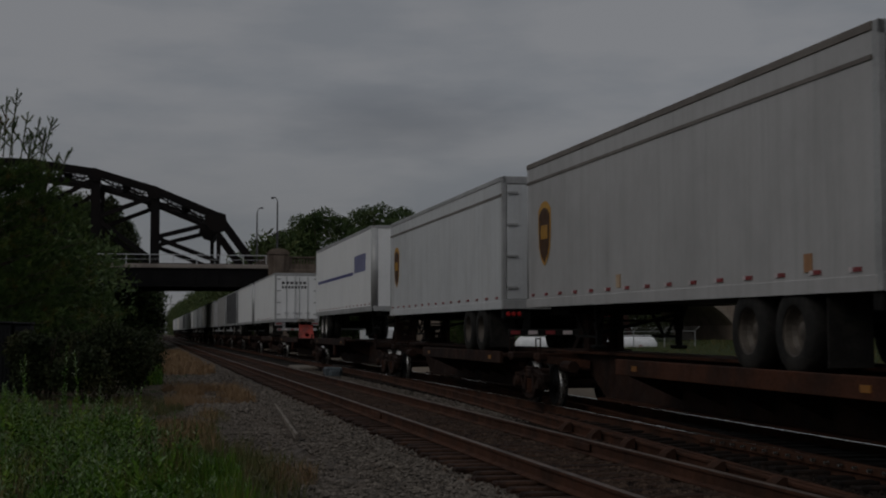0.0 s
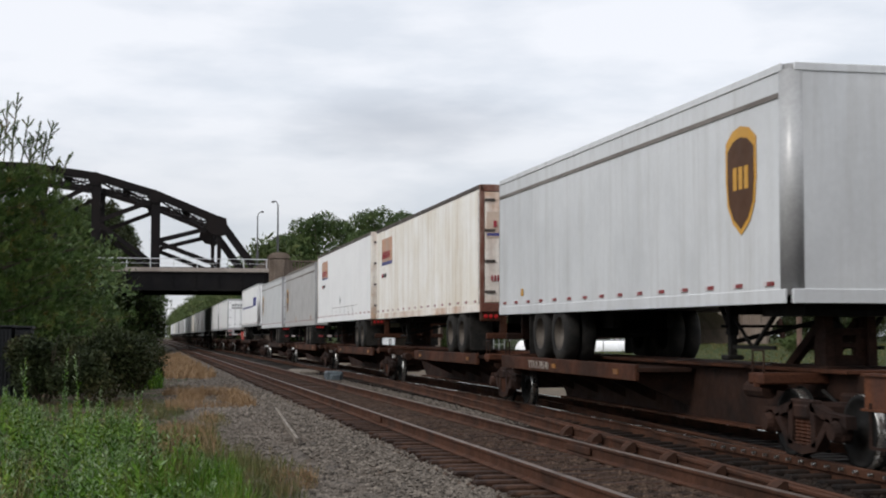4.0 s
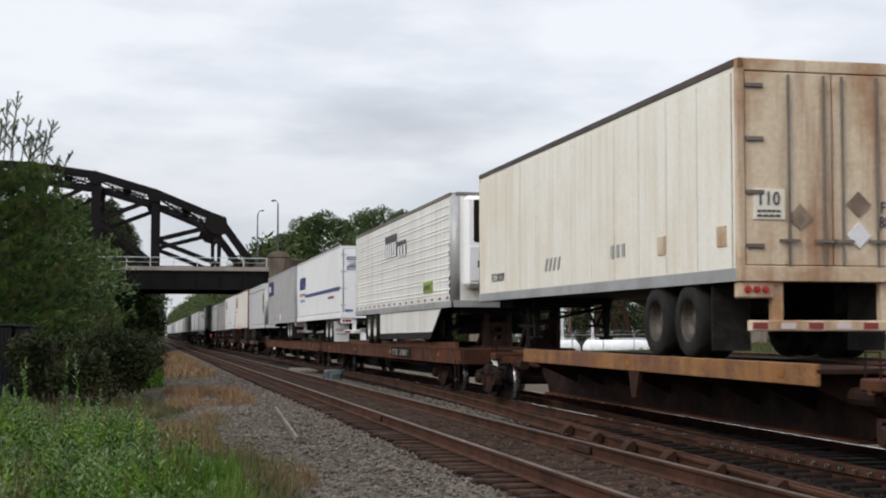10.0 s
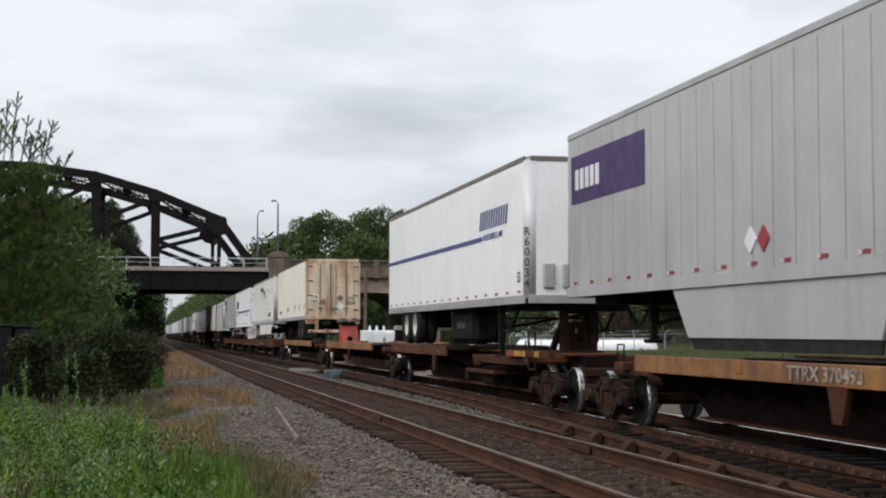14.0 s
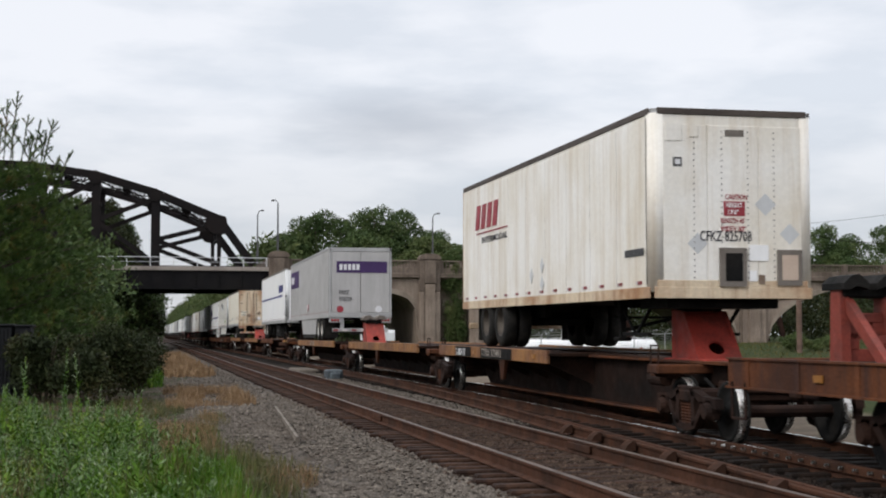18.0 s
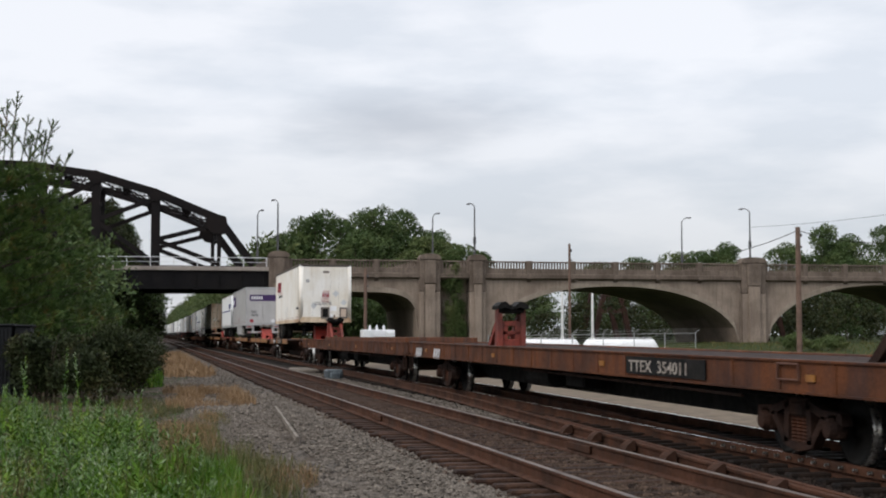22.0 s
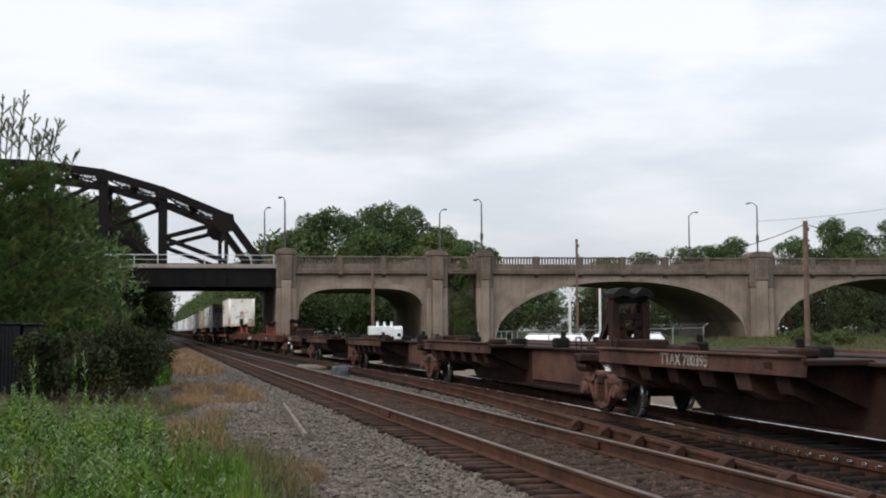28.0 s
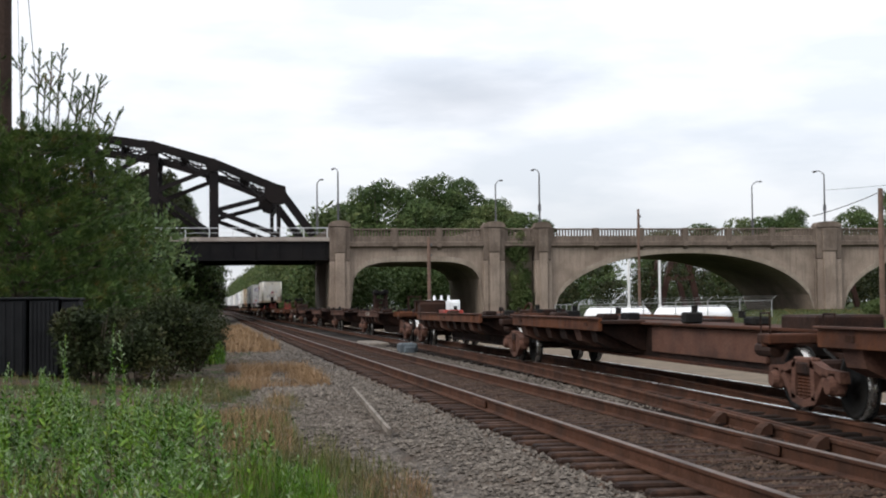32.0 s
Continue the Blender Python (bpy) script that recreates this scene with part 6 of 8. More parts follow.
part("end_beam", Geo().box(-1.16, -0.50, -16.0, -11.7, 0.80, 0.98, 0.015).prism([(-11.2, 0.97), (-12.2, 0.97), (-12.0, 0.74), (-11.4, 0.74)], "x", -1.12, -0.5), RUST, c, "stepped brown outrigger beam")
g = part("gear_bracket", Geo().box(-1.20, -0.4, -13.6, -10.8, 0.56, 0.64, 0.012).box(-1.2, -1.14, -11.0, -10.85, 0.40, 0.62), RUST, c, "brown bracket for the brake gear")
part("air_reservoir", Geo().tube((-0.95, -12.1, 0.43), (-0.95, -13.1, 0.43), 0.14, 12), SHADED_STEEL, g, "dark air reservoir")
part("deck_edge", Geo().box(-1.26, -1.16, -18.2, -14.9, 0.99, 1.12, 0.012), RUST, c)
for y0, y1, m in ((-15.6, -15.0, DULL_RED), (-16.5, -15.62, YELLOW_PATCH), (-17.5, -17.2, YELLOW_PATCH)):
    side_plate(c, "edge_plate", y0, y1, 1.0, 1.11, m, "worn painted edge plate", half=1.256, proud=0.01)
rail = Geo()
for y in (-16.62, -17.10):
    rail.tube((-1.22, y, 0.74), (-1.22, y, 1.48), 0.018, 6)
for z in (0.76, 1.48):
    rail.tube((-1.22, -17.10, z), (-1.22, -16.62, z), 0.018, 6)
part("grab_iron", rail, DARK_RUST, c, "tall ladder iron at the car's end")
spine_car(-152.4, -170.4, ORANGE, "yellow-edged spine car carrying a grey trailer", -154.5, -168.0, pad_paint=YELLOW_DECK, web=SHADED_STEEL, lettering="TTRX 370493", letters_at=-159.8)
spine_car(-170.4, -188.4, ORANGE, "empty spine car with a red hitch", -173.0, -186.5, truck_lead=False, web=SHADED_STEEL, hitch_at=-170.2, hitch_up=False, pad_paint=YELLOW_DECK)
spine_car(-188.4, -205.8, ORANGE, "yellow-edged spine car carrying a stained white trailer", -189.6, -199.5, truck_lead=False, web=SHADED_STEEL, hitch_at=-203.5, hitch_up=False, pad_paint=YELLOW_DECK, lettering="TTRX 370493", letters_at=-194.3)
for y0, y1 in ((-191.6, -193.2), (-194.2, -196.9)):
    part("number_plate", Geo().box(-1.352, -1.338, y1 + 188.4, y0 + 188.4, 0.91, 1.14), BLACK, CARS[-1][0], "black painted panel")
side_text(CARS[-1][0], "writing", "2-28/1-57", 0.22, PALE, -191.7 + 188.4, 0.94, 1.15, half=1.352)
c = flat_car(-208.0, -235.4, ORANGE, (-211.8, -232.0), "empty rusty orange flat car with raised hitch at one end", plate=False, curb=True, lift=0.09)
hitch(c, -0.85, True, DULL_RED, -1)
c = flat_car(-235.9, -263.0, ORANGE, (-239.5, -259.5), "empty orange flat car with raised hitches", "TTEX  354011", -18.6, lift=0.09)
hitch(c, -5.85, True, DULL_RED)
hitch(c, -24.9, True, DARK_RUST)
for k in range(2):
    st = Geo()
    for i in range(3):
        y = -1.1 - i * 0.28 - k * 2.4
        st.prism([(y, 0.80), (y - 0.14, 0.80), (y - 0.30, 1.05), (y - 0.16, 1.05)], "x", -1.435, -1.42)
    part("warning_stripes", st, PALE, c, "white warning stripes")
nose_stands()
EMPTY = "empty dark brown spine car with a folded hitch"
row = [-265.8, -280.3, -295.4, -311.0, -326.6, -341.6]
for i, (a, b) in enumerate(zip(row, row[1:])):
    spine_car(a, b, DARK_RUST, EMPTY, a - (0.6 if i else 5.1), a - (8.2 if i else 12.1), truck_lead=i == 0, pad_paint=LIT_DUSTY, hitch_at={3: -324.9}.get(i), hitch_up=True, hitch_paint=DARK_RUST,
              lettering="TTAX 780395" if i in (0, 4) else "", letters_at=a - (3.6 if i else 5.5), low=True)
row2 = [-345.5, -361.3, -378.6, -395.0, -411.0]
for i, (a, b) in enumerate(zip(row2, row2[1:])):
    spine_car(a, b, RUST if i else DARK_RUST, EMPTY if i else "empty brown spine car with a brake stand", a - 1.0, a - (8.6 if i else 12.6), truck_lead=i == 0, low=True, belly=0.42 if i else 0.3, pad_paint=ORANGE)


def brake_stand(s, length, top, wheel=True, ladder=False):
    """A solid box at a car's end, with the hand wheel over it or a ladder frame before it."""
    b = thing("brake_stand", "dark steel box on a car's end with a hand wheel" if wheel else "dark steel box on a car's end beside a ladder frame", "brake stand", group="brake stands")
    on_train(b, s, 2.0)
    part("box", Geo().prism([(0.0, 1.07), (-length, 1.07), (-length, top - 0.12), (-length + 0.15, top), (-0.25, top), (0.0, top - 0.05)], "x", -0.5, 0.5), DARK_RUST, b)
    part("box_lid", Geo().box(-0.58, 0.58, -length + 0.1, -0.2, top, top + 0.03, 0.01), DARK_RUST, b)
    part("box_band", Geo().box(-0.57, 0.57, -length * 0.52, -length * 0.47, 1.07, top - 0.03, 0.005), RUST, b)
    if wheel:
        ring = Geo()
        y, z = -length * 0.62, top + 0.06
        for i in range(18):
            t0, t1 = 2 * math.pi * i / 18, 2 * math.pi * (i + 1) / 18
            ring.tube((-0.62, y + 0.26 * math.cos(t0), z + 0.26 * math.sin(t0)), (-0.62, y + 0.26 * math.cos(t1), z + 0.26 * math.sin(t1)), 0.026, 6)
        for i in range(3):
            t0 = math.pi * i / 3
            ring.tube((-0.62, y - 0.26 * math.cos(t0), z - 0.26 * math.sin(t0)), (-0.62, y + 0.26 * math.cos(t0), z + 0.26 * math.sin(t0)), 0.020, 6)
        ring.tube((-0.66, y, z), (-0.5, y, z), 0.06, 10)
        part("hand_wheel", ring, RUST, b, "rusty red-brown hand wheel")
    if ladder:
        fr = Geo()
        for x in (-0.62, -0.14):
            fr.bar((x, 0.75, 0.35), (x, 0.75, 1.78), 0.05, 0.05)
        for z in (0.45, 0.85, 1.25, 1.74):
            fr.bar((-0.62, 0.75, z), (-0.14, 0.75, z), 0.04, 0.04)
        part("ladder", fr, DARK_RUST, b, "rusty end ladder")
        part("end_plate", Geo().box(-1.25, 0.6, 0.55, 0.70, 0.95, 1.16, 0.02).box(-1.25, 0.6, -0.9, -0.78, 0.95, 1.14, 0.02), ORANGE, b, "orange-brown end plates")


def loose_wheel(s):
    """A hand brake wheel on a low bracket at a platform's end."""
    b = thing("hand_brake", "rusty hand brake wheel on a low bracket of an empty car", "hand brake")
    on_train(b, s, 1.2)
    ring = Geo()
    for i in range(16):
        t0, t1 = 2 * math.pi * i / 16, 2 * math.pi * (i + 1) / 16
        ring.tube((-0.8 + 0.1 * math.sin(t0), 0.42 * math.cos(t0), 1.17 + 0.25 * math.sin(t0)), (-0.8 + 0.1 * math.sin(t1), 0.42 * math.cos(t1), 1.17 + 0.25 * math.sin(t1)), 0.03, 6)
    part("rim", ring, RUST, b)
    part("bracket", Geo().box(-0.95, -0.55, -0.12, 0.12, 1.02, 1.25, 0.02), DARK_RUST, b)
    part("shoe", Geo().box(-1.0, -0.5, -0.75, -0.35, 1.02, 1.18, 0.03).box(-1.0, -0.5, 0.4, 0.6, 1.02, 1.2, 0.03), RUST, b)


loose_wheel(-361.4)
chest = thing("red_chest", "small red equipment chest on an empty rail car", "chest", geo=Geo().box(-0.9, -0.3, -1.3, 0.0, 1.07, 1.24, 0.02), material=RED)
on_train(chest, -348.6, 1.3)
brake_stand(-263.5, 2.15, 1.62)
brake_stand(-340.1, 1.6, 1.56, False, True)
# ---- plants ----
def leaf_mat(name, tones, rough=0.6, single=0.45, patch=0.9):
    """Leaves: each one takes its tone by chance between the given colours, broken up by slow patches."""
    m = bpy.data.materials.new(name)
    m.use_nodes = True
    n, l = m.node_tree.nodes, m.node_tree.links
    b = n["Principled BSDF"]
    geo = n.new("ShaderNodeNewGeometry")
    ramp = n.new("ShaderNodeValToRGB")
    els = ramp.color_ramp.elements
    while len(els) < len(tones):
        els.new(0.5)
    for i, (p, c) in enumerate(tones):
        els[i].position, els[i].color = p, (*c, 1)
    co = n.new("ShaderNodeTexCoord")
    nz = n.new("ShaderNodeTexNoise")
    nz.inputs["Scale"].default_value, nz.inputs["Detail"].default_value = patch, 3.0
    l.new(co.outputs["Object"], nz.inputs["Vector"])
    ad = n.new("ShaderNodeMath")
    ad.operation = "MULTIPLY_ADD"
    ad.inputs[1].default_value = single
    l.new(geo.outputs["Random Per Island"], ad.inputs[0])
    mr = n.new("ShaderNodeMapRange")
    mr.inputs["From Min"].default_value, mr.inputs["From Max"].default_value = 0.3, 0.7
    mr.inputs["To Min"].default_value, mr.inputs["To Max"].default_value = 0.0, 1.0 - single
    l.new(nz.outputs["Fac"], mr.inputs["Value"])
    l.new(mr.outputs["Result"], ad.inputs[2])
    l.new(ad.outputs["Value"], ramp.inputs["Fac"])
    l.new(ramp.outputs["Color"], b.inputs["Base Color"])
    b.inputs["Roughness"].default_value = rough
    b.inputs["Specular IOR Level"].default_value = 0.12
    return m


PINE = leaf_mat("pine_needles", [(0.0, (0.020, 0.042, 0.012)), (0.40, (0.046, 0.082, 0.020)), (0.72, (0.084, 0.124, 0.030)), (0.95, (0.15, 0.095, 0.034))], single=0.2, patch=1.5)
SHRUB = leaf_mat("dark_shrub_and_shaded_leaves", [(0.0, (0.009, 0.015, 0.006)), (0.5, (0.023, 0.031, 0.010)), (0.95, (0.056, 0.048, 0.019))], single=0.3)
BROAD = leaf_mat("broad_tree_leaves", [(0.0, (0.030, 0.052, 0.020)), (0.5, (0.056, 0.088, 0.029)), (0.9, (0.095, 0.120, 0.042))], single=0.25, patch=0.35)
BROAD_PALE = leaf_mat("yellow_green_tree_leaves", [(0.0, (0.034, 0.052, 0.020)), (0.5, (0.066, 0.092, 0.030)), (0.9, (0.110, 0.122, 0.046))], single=0.25, patch=0.35)
WEED = leaf_mat("bright_weed_leaves", [(0.0, (0.006, 0.018, 0.002)), (0.36, (0.032, 0.086, 0.005)), (0.72, (0.094, 0.172, 0.015)), (0.95, (0.175, 0.195, 0.036))], 0.5, single=0.22, patch=2.2)
WEED_TIP = leaf_mat("pale_seed_heads", [(0.0, (0.09, 0.15, 0.06)), (0.6, (0.17, 0.23, 0.12)), (0.95, (0.26, 0.28, 0.19))])
DRY = leaf_mat("dry_grass_blades", [(0.0, (0.10, 0.062, 0.030)), (0.5, (0.20, 0.125, 0.066)), (0.95, (0.29, 0.195, 0.115))])
MIXED_GRASS = leaf_mat("half_dry_grass_blades", [(0.0, (0.030, 0.050, 0.012)), (0.5, (0.085, 0.085, 0.03)), (0.95, (0.17, 0.12, 0.055))])
BARK = mat("grey_brown_bark", (0.085, 0.066, 0.052), (0.05, 0.04, 0.033), 2.0, 0.95, 0.0, 0.4, 12, 0.3)


def quads(at, along, width, out):
    """Flat leaves: centres, half-length vectors, half-width vectors."""
    out.append(np.stack([at - along * 0.9, at + width * 0.8 - along * 0.1, at + along, at - width * 0.8 - along * 0.1], axis=1).reshape(-1, 3))


def unit(v):
    return v / np.maximum(1e-6, np.linalg.norm(v, axis=1, keepdims=True))


def crown_leaves(rng, blobs, count, size, spread=0.35, lift=0.3):
    """Leaves on the shells of some blobs (x, y, z, rx, ry, rz)."""
    out = []
    blobs = np.array(blobs, dtype=float)
    area = (blobs[:, 3] * blobs[:, 5])
    pick = rng.choice(len(blobs), count, p=area / area.sum())
    b = blobs[pick]
    d = unit(rng.normal(size=(count, 3)))
    d[:, 2] = np.abs(d[:, 2]) * np.where(rng.random(count) < 0.72, 1, -1)
    r = 1.0 - np.abs(rng.normal(size=(count, 1))) * spread * 0.6 + rng.normal(size=(count, 1)) * 0.06
    at = b[:, :3] + d * r * b[:, 3:]
    along = unit(d + rng.normal(size=(count, 3)) * 0.9 + np.array([0, 0, lift])) * (size * rng.uniform(0.6, 1.3, (count, 1)))
    # leaves of a clump face outwards together
    w = unit(np.cross(along, d + rng.normal(size=(count, 3)) * 0.45)) * (size * 0.55 * rng.uniform(0.7, 1.2, (count, 1)))
    quads(at, along, w, out)
    return np.concatenate(out)


def broad_tree(seed, h, r, leaves, size, material, label, m):
    """A broad-leaved tree: tapered trunk, limbs, and a ragged crown of leaf clumps."""
    rng = np.random.default_rng(seed)
    tree = thing("tree", label, "tree", m, group="trees behind the bridge")
    trunk = Geo().tube((0, 0, -0.5), (0.1, 0, h * 0.35), h * 0.022, 8, h * 0.015)
    part("trunk", trunk, BARK, tree)
    blobs, limbs = [], Geo()
    for i in range(30):
        a = rng.uniform(0, 2 * math.pi)
        z = h * rng.uniform(0.14, 0.90)
        reach = r * float(np.interp(z / h, [0.1, 0.4, 0.65, 0.95], [0.75, 0.85, 0.7, 0.2])) * rng.uniform(0.45, 1.0)
        x, y = reach * math.cos(a), reach * math.sin(a)
        k = r * rng.uniform(0.20, 0.36)
        blobs.append((x, y, z, k, k, k * 0.75))
        if i % 3 == 0:
            limbs.tube((0.1, 0, h * rng.uniform(0.15, 0.4)), (x, y, z), h * 0.008, 6, h * 0.003)
    blobs.append((0, 0, h * 0.9, r * 0.28, r * 0.28, h * 0.09))
    blobs.append((0, 0, h * 0.55, r * 0.6, r * 0.6, h * 0.28))
    blobs.append((0, 0, h * 0.25, r * 0.6, r * 0.6, h * 0.2))
    part("branchwork", limbs, BARK, tree, kind="stuff")
    part("crown", arrays_mesh("crown", crown_leaves(rng, blobs, leaves, size), 4, material), material, tree)
    return tree


def build_far_trees():
    protos = [broad_tree(1, 25.4, 8.5, 16000, 0.30, BROAD, "tall dark green tree behind the bridge", pose(42, 256, 0)),
              broad_tree(2, 21, 8.0, 14500, 0.30, BROAD, "full green tree behind the bridge", pose(51, 258, 0)),
              broad_tree(3, 18, 7.5, 13000, 0.28, BROAD_PALE, "yellow-green tree behind the bridge", pose(36, 250, 0)),
              broad_tree(4, 15, 6.0, 11000, 0.25, BROAD, "rounded tree beyond the bridge", pose(58, 256, 0))]
    rnd = random.Random(3)
    places = [  # prototype, x, y, scale
        (0, 47, 264, 1.02), (1, 31, 254, 1.17), (0, 27, 258, 0.93), (1, 24, 252, 0.97), (0, 38, 259, 0.98), (0, 54, 262, 0.86), (2, 50, 250, 1.1), (3, 60, 254, 1.15), (1, 36, 246, 0.98), (2, 44, 240, 0.92), (3, 54, 244, 1.18), (2, 21, 258, 0.72),
        # beyond the arches on the far bank
        (3, 62, 262, 0.95), (3, 72, 280, 0.9), (2, 80, 290, 0.8), (3, 97, 300, 1.2), (3, 107, 300, 1.28), (2, 116, 298, 1.14), (3, 119, 294, 1.36), (1, 126, 296, 1.08),
        (2, 122, 282, 0.98), (1, 128, 270, 1.0), (0, 136, 268, 0.98), (1, 143, 272, 1.1), (2, 150, 280, 1.0), (0, 160, 285, 1.05),
        (3, 48, 232, 0.45), (1, 56, 230, 0.42), (3, 118, 226, 0.7),
        (2, 24, 205, 0.42), (3, 29, 202, 0.52), (1, 34, 206, 0.40), (3, 20, 212, 0.55), (2, 30, 216, 0.5), (3, 36, 220, 0.6),
        # right of the track beyond the bridge, falling away down the line
        (3, 17, 200, 0.58), (2, 17, 214, 0.50), (3, 17.5, 228, 0.58), (1, 18, 245, 0.46), (2, 17, 262, 0.55), (3, 17, 285, 0.66), (1, 17, 310, 0.50), (2, 17, 340, 0.60), (3, 18, 375, 0.75), (1, 18, 420, 0.6),
        # left bank: dark mass beside the track and the wooded slope seen through the truss
        (0, -8.5, 120, 0.40), (1, -7.5, 132, 0.42), (0, -8, 145, 0.44), (1, -9, 156, 0.45), (2, -5, 196, 0.52), (3, -4.5, 212, 0.62), (0, -6, 230, 0.5), (1, -5, 260, 0.5), (2, -5, 300, 0.6),
        (0, -12, 235, 0.95), (1, -20, 240, 1.1), (0, -30, 245, 1.12), (1, -6, 245, 0.85), (2, -1.5, 262, 0.72), (0, -42, 250, 1.15), (1, -55, 250, 1.1), (2, -14, 215, 0.8), (1, -24, 215, 0.9), (0, -9, 252, 1.0), (0, -5, 266, 0.92), (1, -3, 256, 0.85), (0, -15, 256, 1.08), (1, -1, 270, 0.72)]
    for i, (k, x, y, s) in enumerate(places):
        c = copy_thing(protos[k], Matrix.Identity(4))
        c.matrix_basis = pose(x, y, -0.4, 0, 0, rnd.uniform(0, 360)) @ Matrix.Scale(s, 4)
        if x < 0:
            tagged(c, "dark green tree on the bank beside the track", "tree", "trees on the near bank")
        elif x < 19:
            tagged(c, "green tree beside the track beyond the bridge", "tree", "trees beside the track")


def build_woods():
    """The closed woods behind: uncountable, so one object."""
    rng = np.random.default_rng(31)
    blobs = []
    # x range, y range, crown height range, number of clumps
    for x0, x1, y0, y1, h0, h1, n in ((15.5, 37, 196, 214, 2.0, 9.0, 70), (13.2, 23, 188, 330, 1.5, 7.5, 190), (13.5, 36, 330, 700, 2.0, 12.0, 200),
                                      (-14, -3.0, 112, 160, 0.8, 9.5, 90), (-10, -0.6, 168, 184, 1.0, 5.8, 60), (-10, 1.0, 187, 205, 1.0, 7.0, 70), (-16, -1.5, 200, 330, 1.0, 8.0, 120), (-40, -4, 240, 300, 3.0, 23.0, 240), (-30, -4, 330, 700, 2.0, 15.0, 110),
                                      (70, 330, 300, 380, 2.0, 12.0, 150), (-330, -30, 280, 400, 2.0, 20.0, 120), (20, 75, 250, 275, 1.5, 11.0, 70)):
        for k in range(n):
            h = rng.uniform(h0, h1)
            r = rng.uniform(1.6, 3.2)
            blobs.append((rng.uniform(x0, x1), rng.uniform(y0, y1), h - r * 0.3, r, r, r * 0.9))
    near = []
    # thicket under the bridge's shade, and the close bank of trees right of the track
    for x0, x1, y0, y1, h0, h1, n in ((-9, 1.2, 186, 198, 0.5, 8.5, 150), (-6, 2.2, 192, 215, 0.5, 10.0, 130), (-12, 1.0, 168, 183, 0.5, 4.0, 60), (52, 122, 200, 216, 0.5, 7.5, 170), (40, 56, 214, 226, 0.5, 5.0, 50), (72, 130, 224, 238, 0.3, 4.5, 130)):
        for k in range(n):
            r = rng.uniform(1.1, 1.9)
            near.append((rng.uniform(x0, x1) - r * 0.5, rng.uniform(y0, y1), rng.uniform(h0, h1), r, r, r))
    for k in range(220):
        r = rng.uniform(1.6, 2.8)
        z = 3 + 20 * rng.random() ** 0.8
        near.append((3.4 - max(0.0, z - 8.5) * 0.55 - r - 14 * rng.random() ** 1.8, rng.uniform(238, 275), z, r, r, r))
    # the bridge's shade is put into the thicket's dark leaf colour
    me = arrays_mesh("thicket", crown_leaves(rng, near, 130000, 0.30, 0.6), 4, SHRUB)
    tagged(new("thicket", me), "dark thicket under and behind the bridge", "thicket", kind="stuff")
    bank = []
    for k in range(820):
        y = 188 + 800 * rng.random() ** 1.7
        r = rng.uniform(1.3, 2.4) * (1 + y / 900)
        bank.append((12.6 + r + 4.5 * rng.random() ** 2, y, 0.5 + (11.5 + y / 400) * rng.random() ** 0.75, r, r, r))
    for k in range(150):
        r = rng.uniform(2.5, 4.5)
        bank.append((rng.uniform(-45, 40), rng.uniform(960, 1000), rng.uniform(1, 11), r, r, r))
    for k in range(90):
        r = rng.uniform(2.0, 3.0)
        y = rng.uniform(215, 950)
        bank.append((0.6 - r - 4 * rng.random(), y, rng.uniform(1, 7), r, r, r))
    me = arrays_mesh("tree_bank", crown_leaves(rng, bank, 130000, 0.42, 0.5), 4, BROAD_PALE)
    tagged(new("tree_bank", me), "yellow-green bank of trees along the track beyond the bridge", "woods", kind="stuff")
    me = arrays_mesh("woods", crown_leaves(rng, blobs, 150000, 0.32, 0.6), 4, BROAD)
    tagged(new("woods", me), "dense green woods beyond the bridge", "woods", kind="stuff")


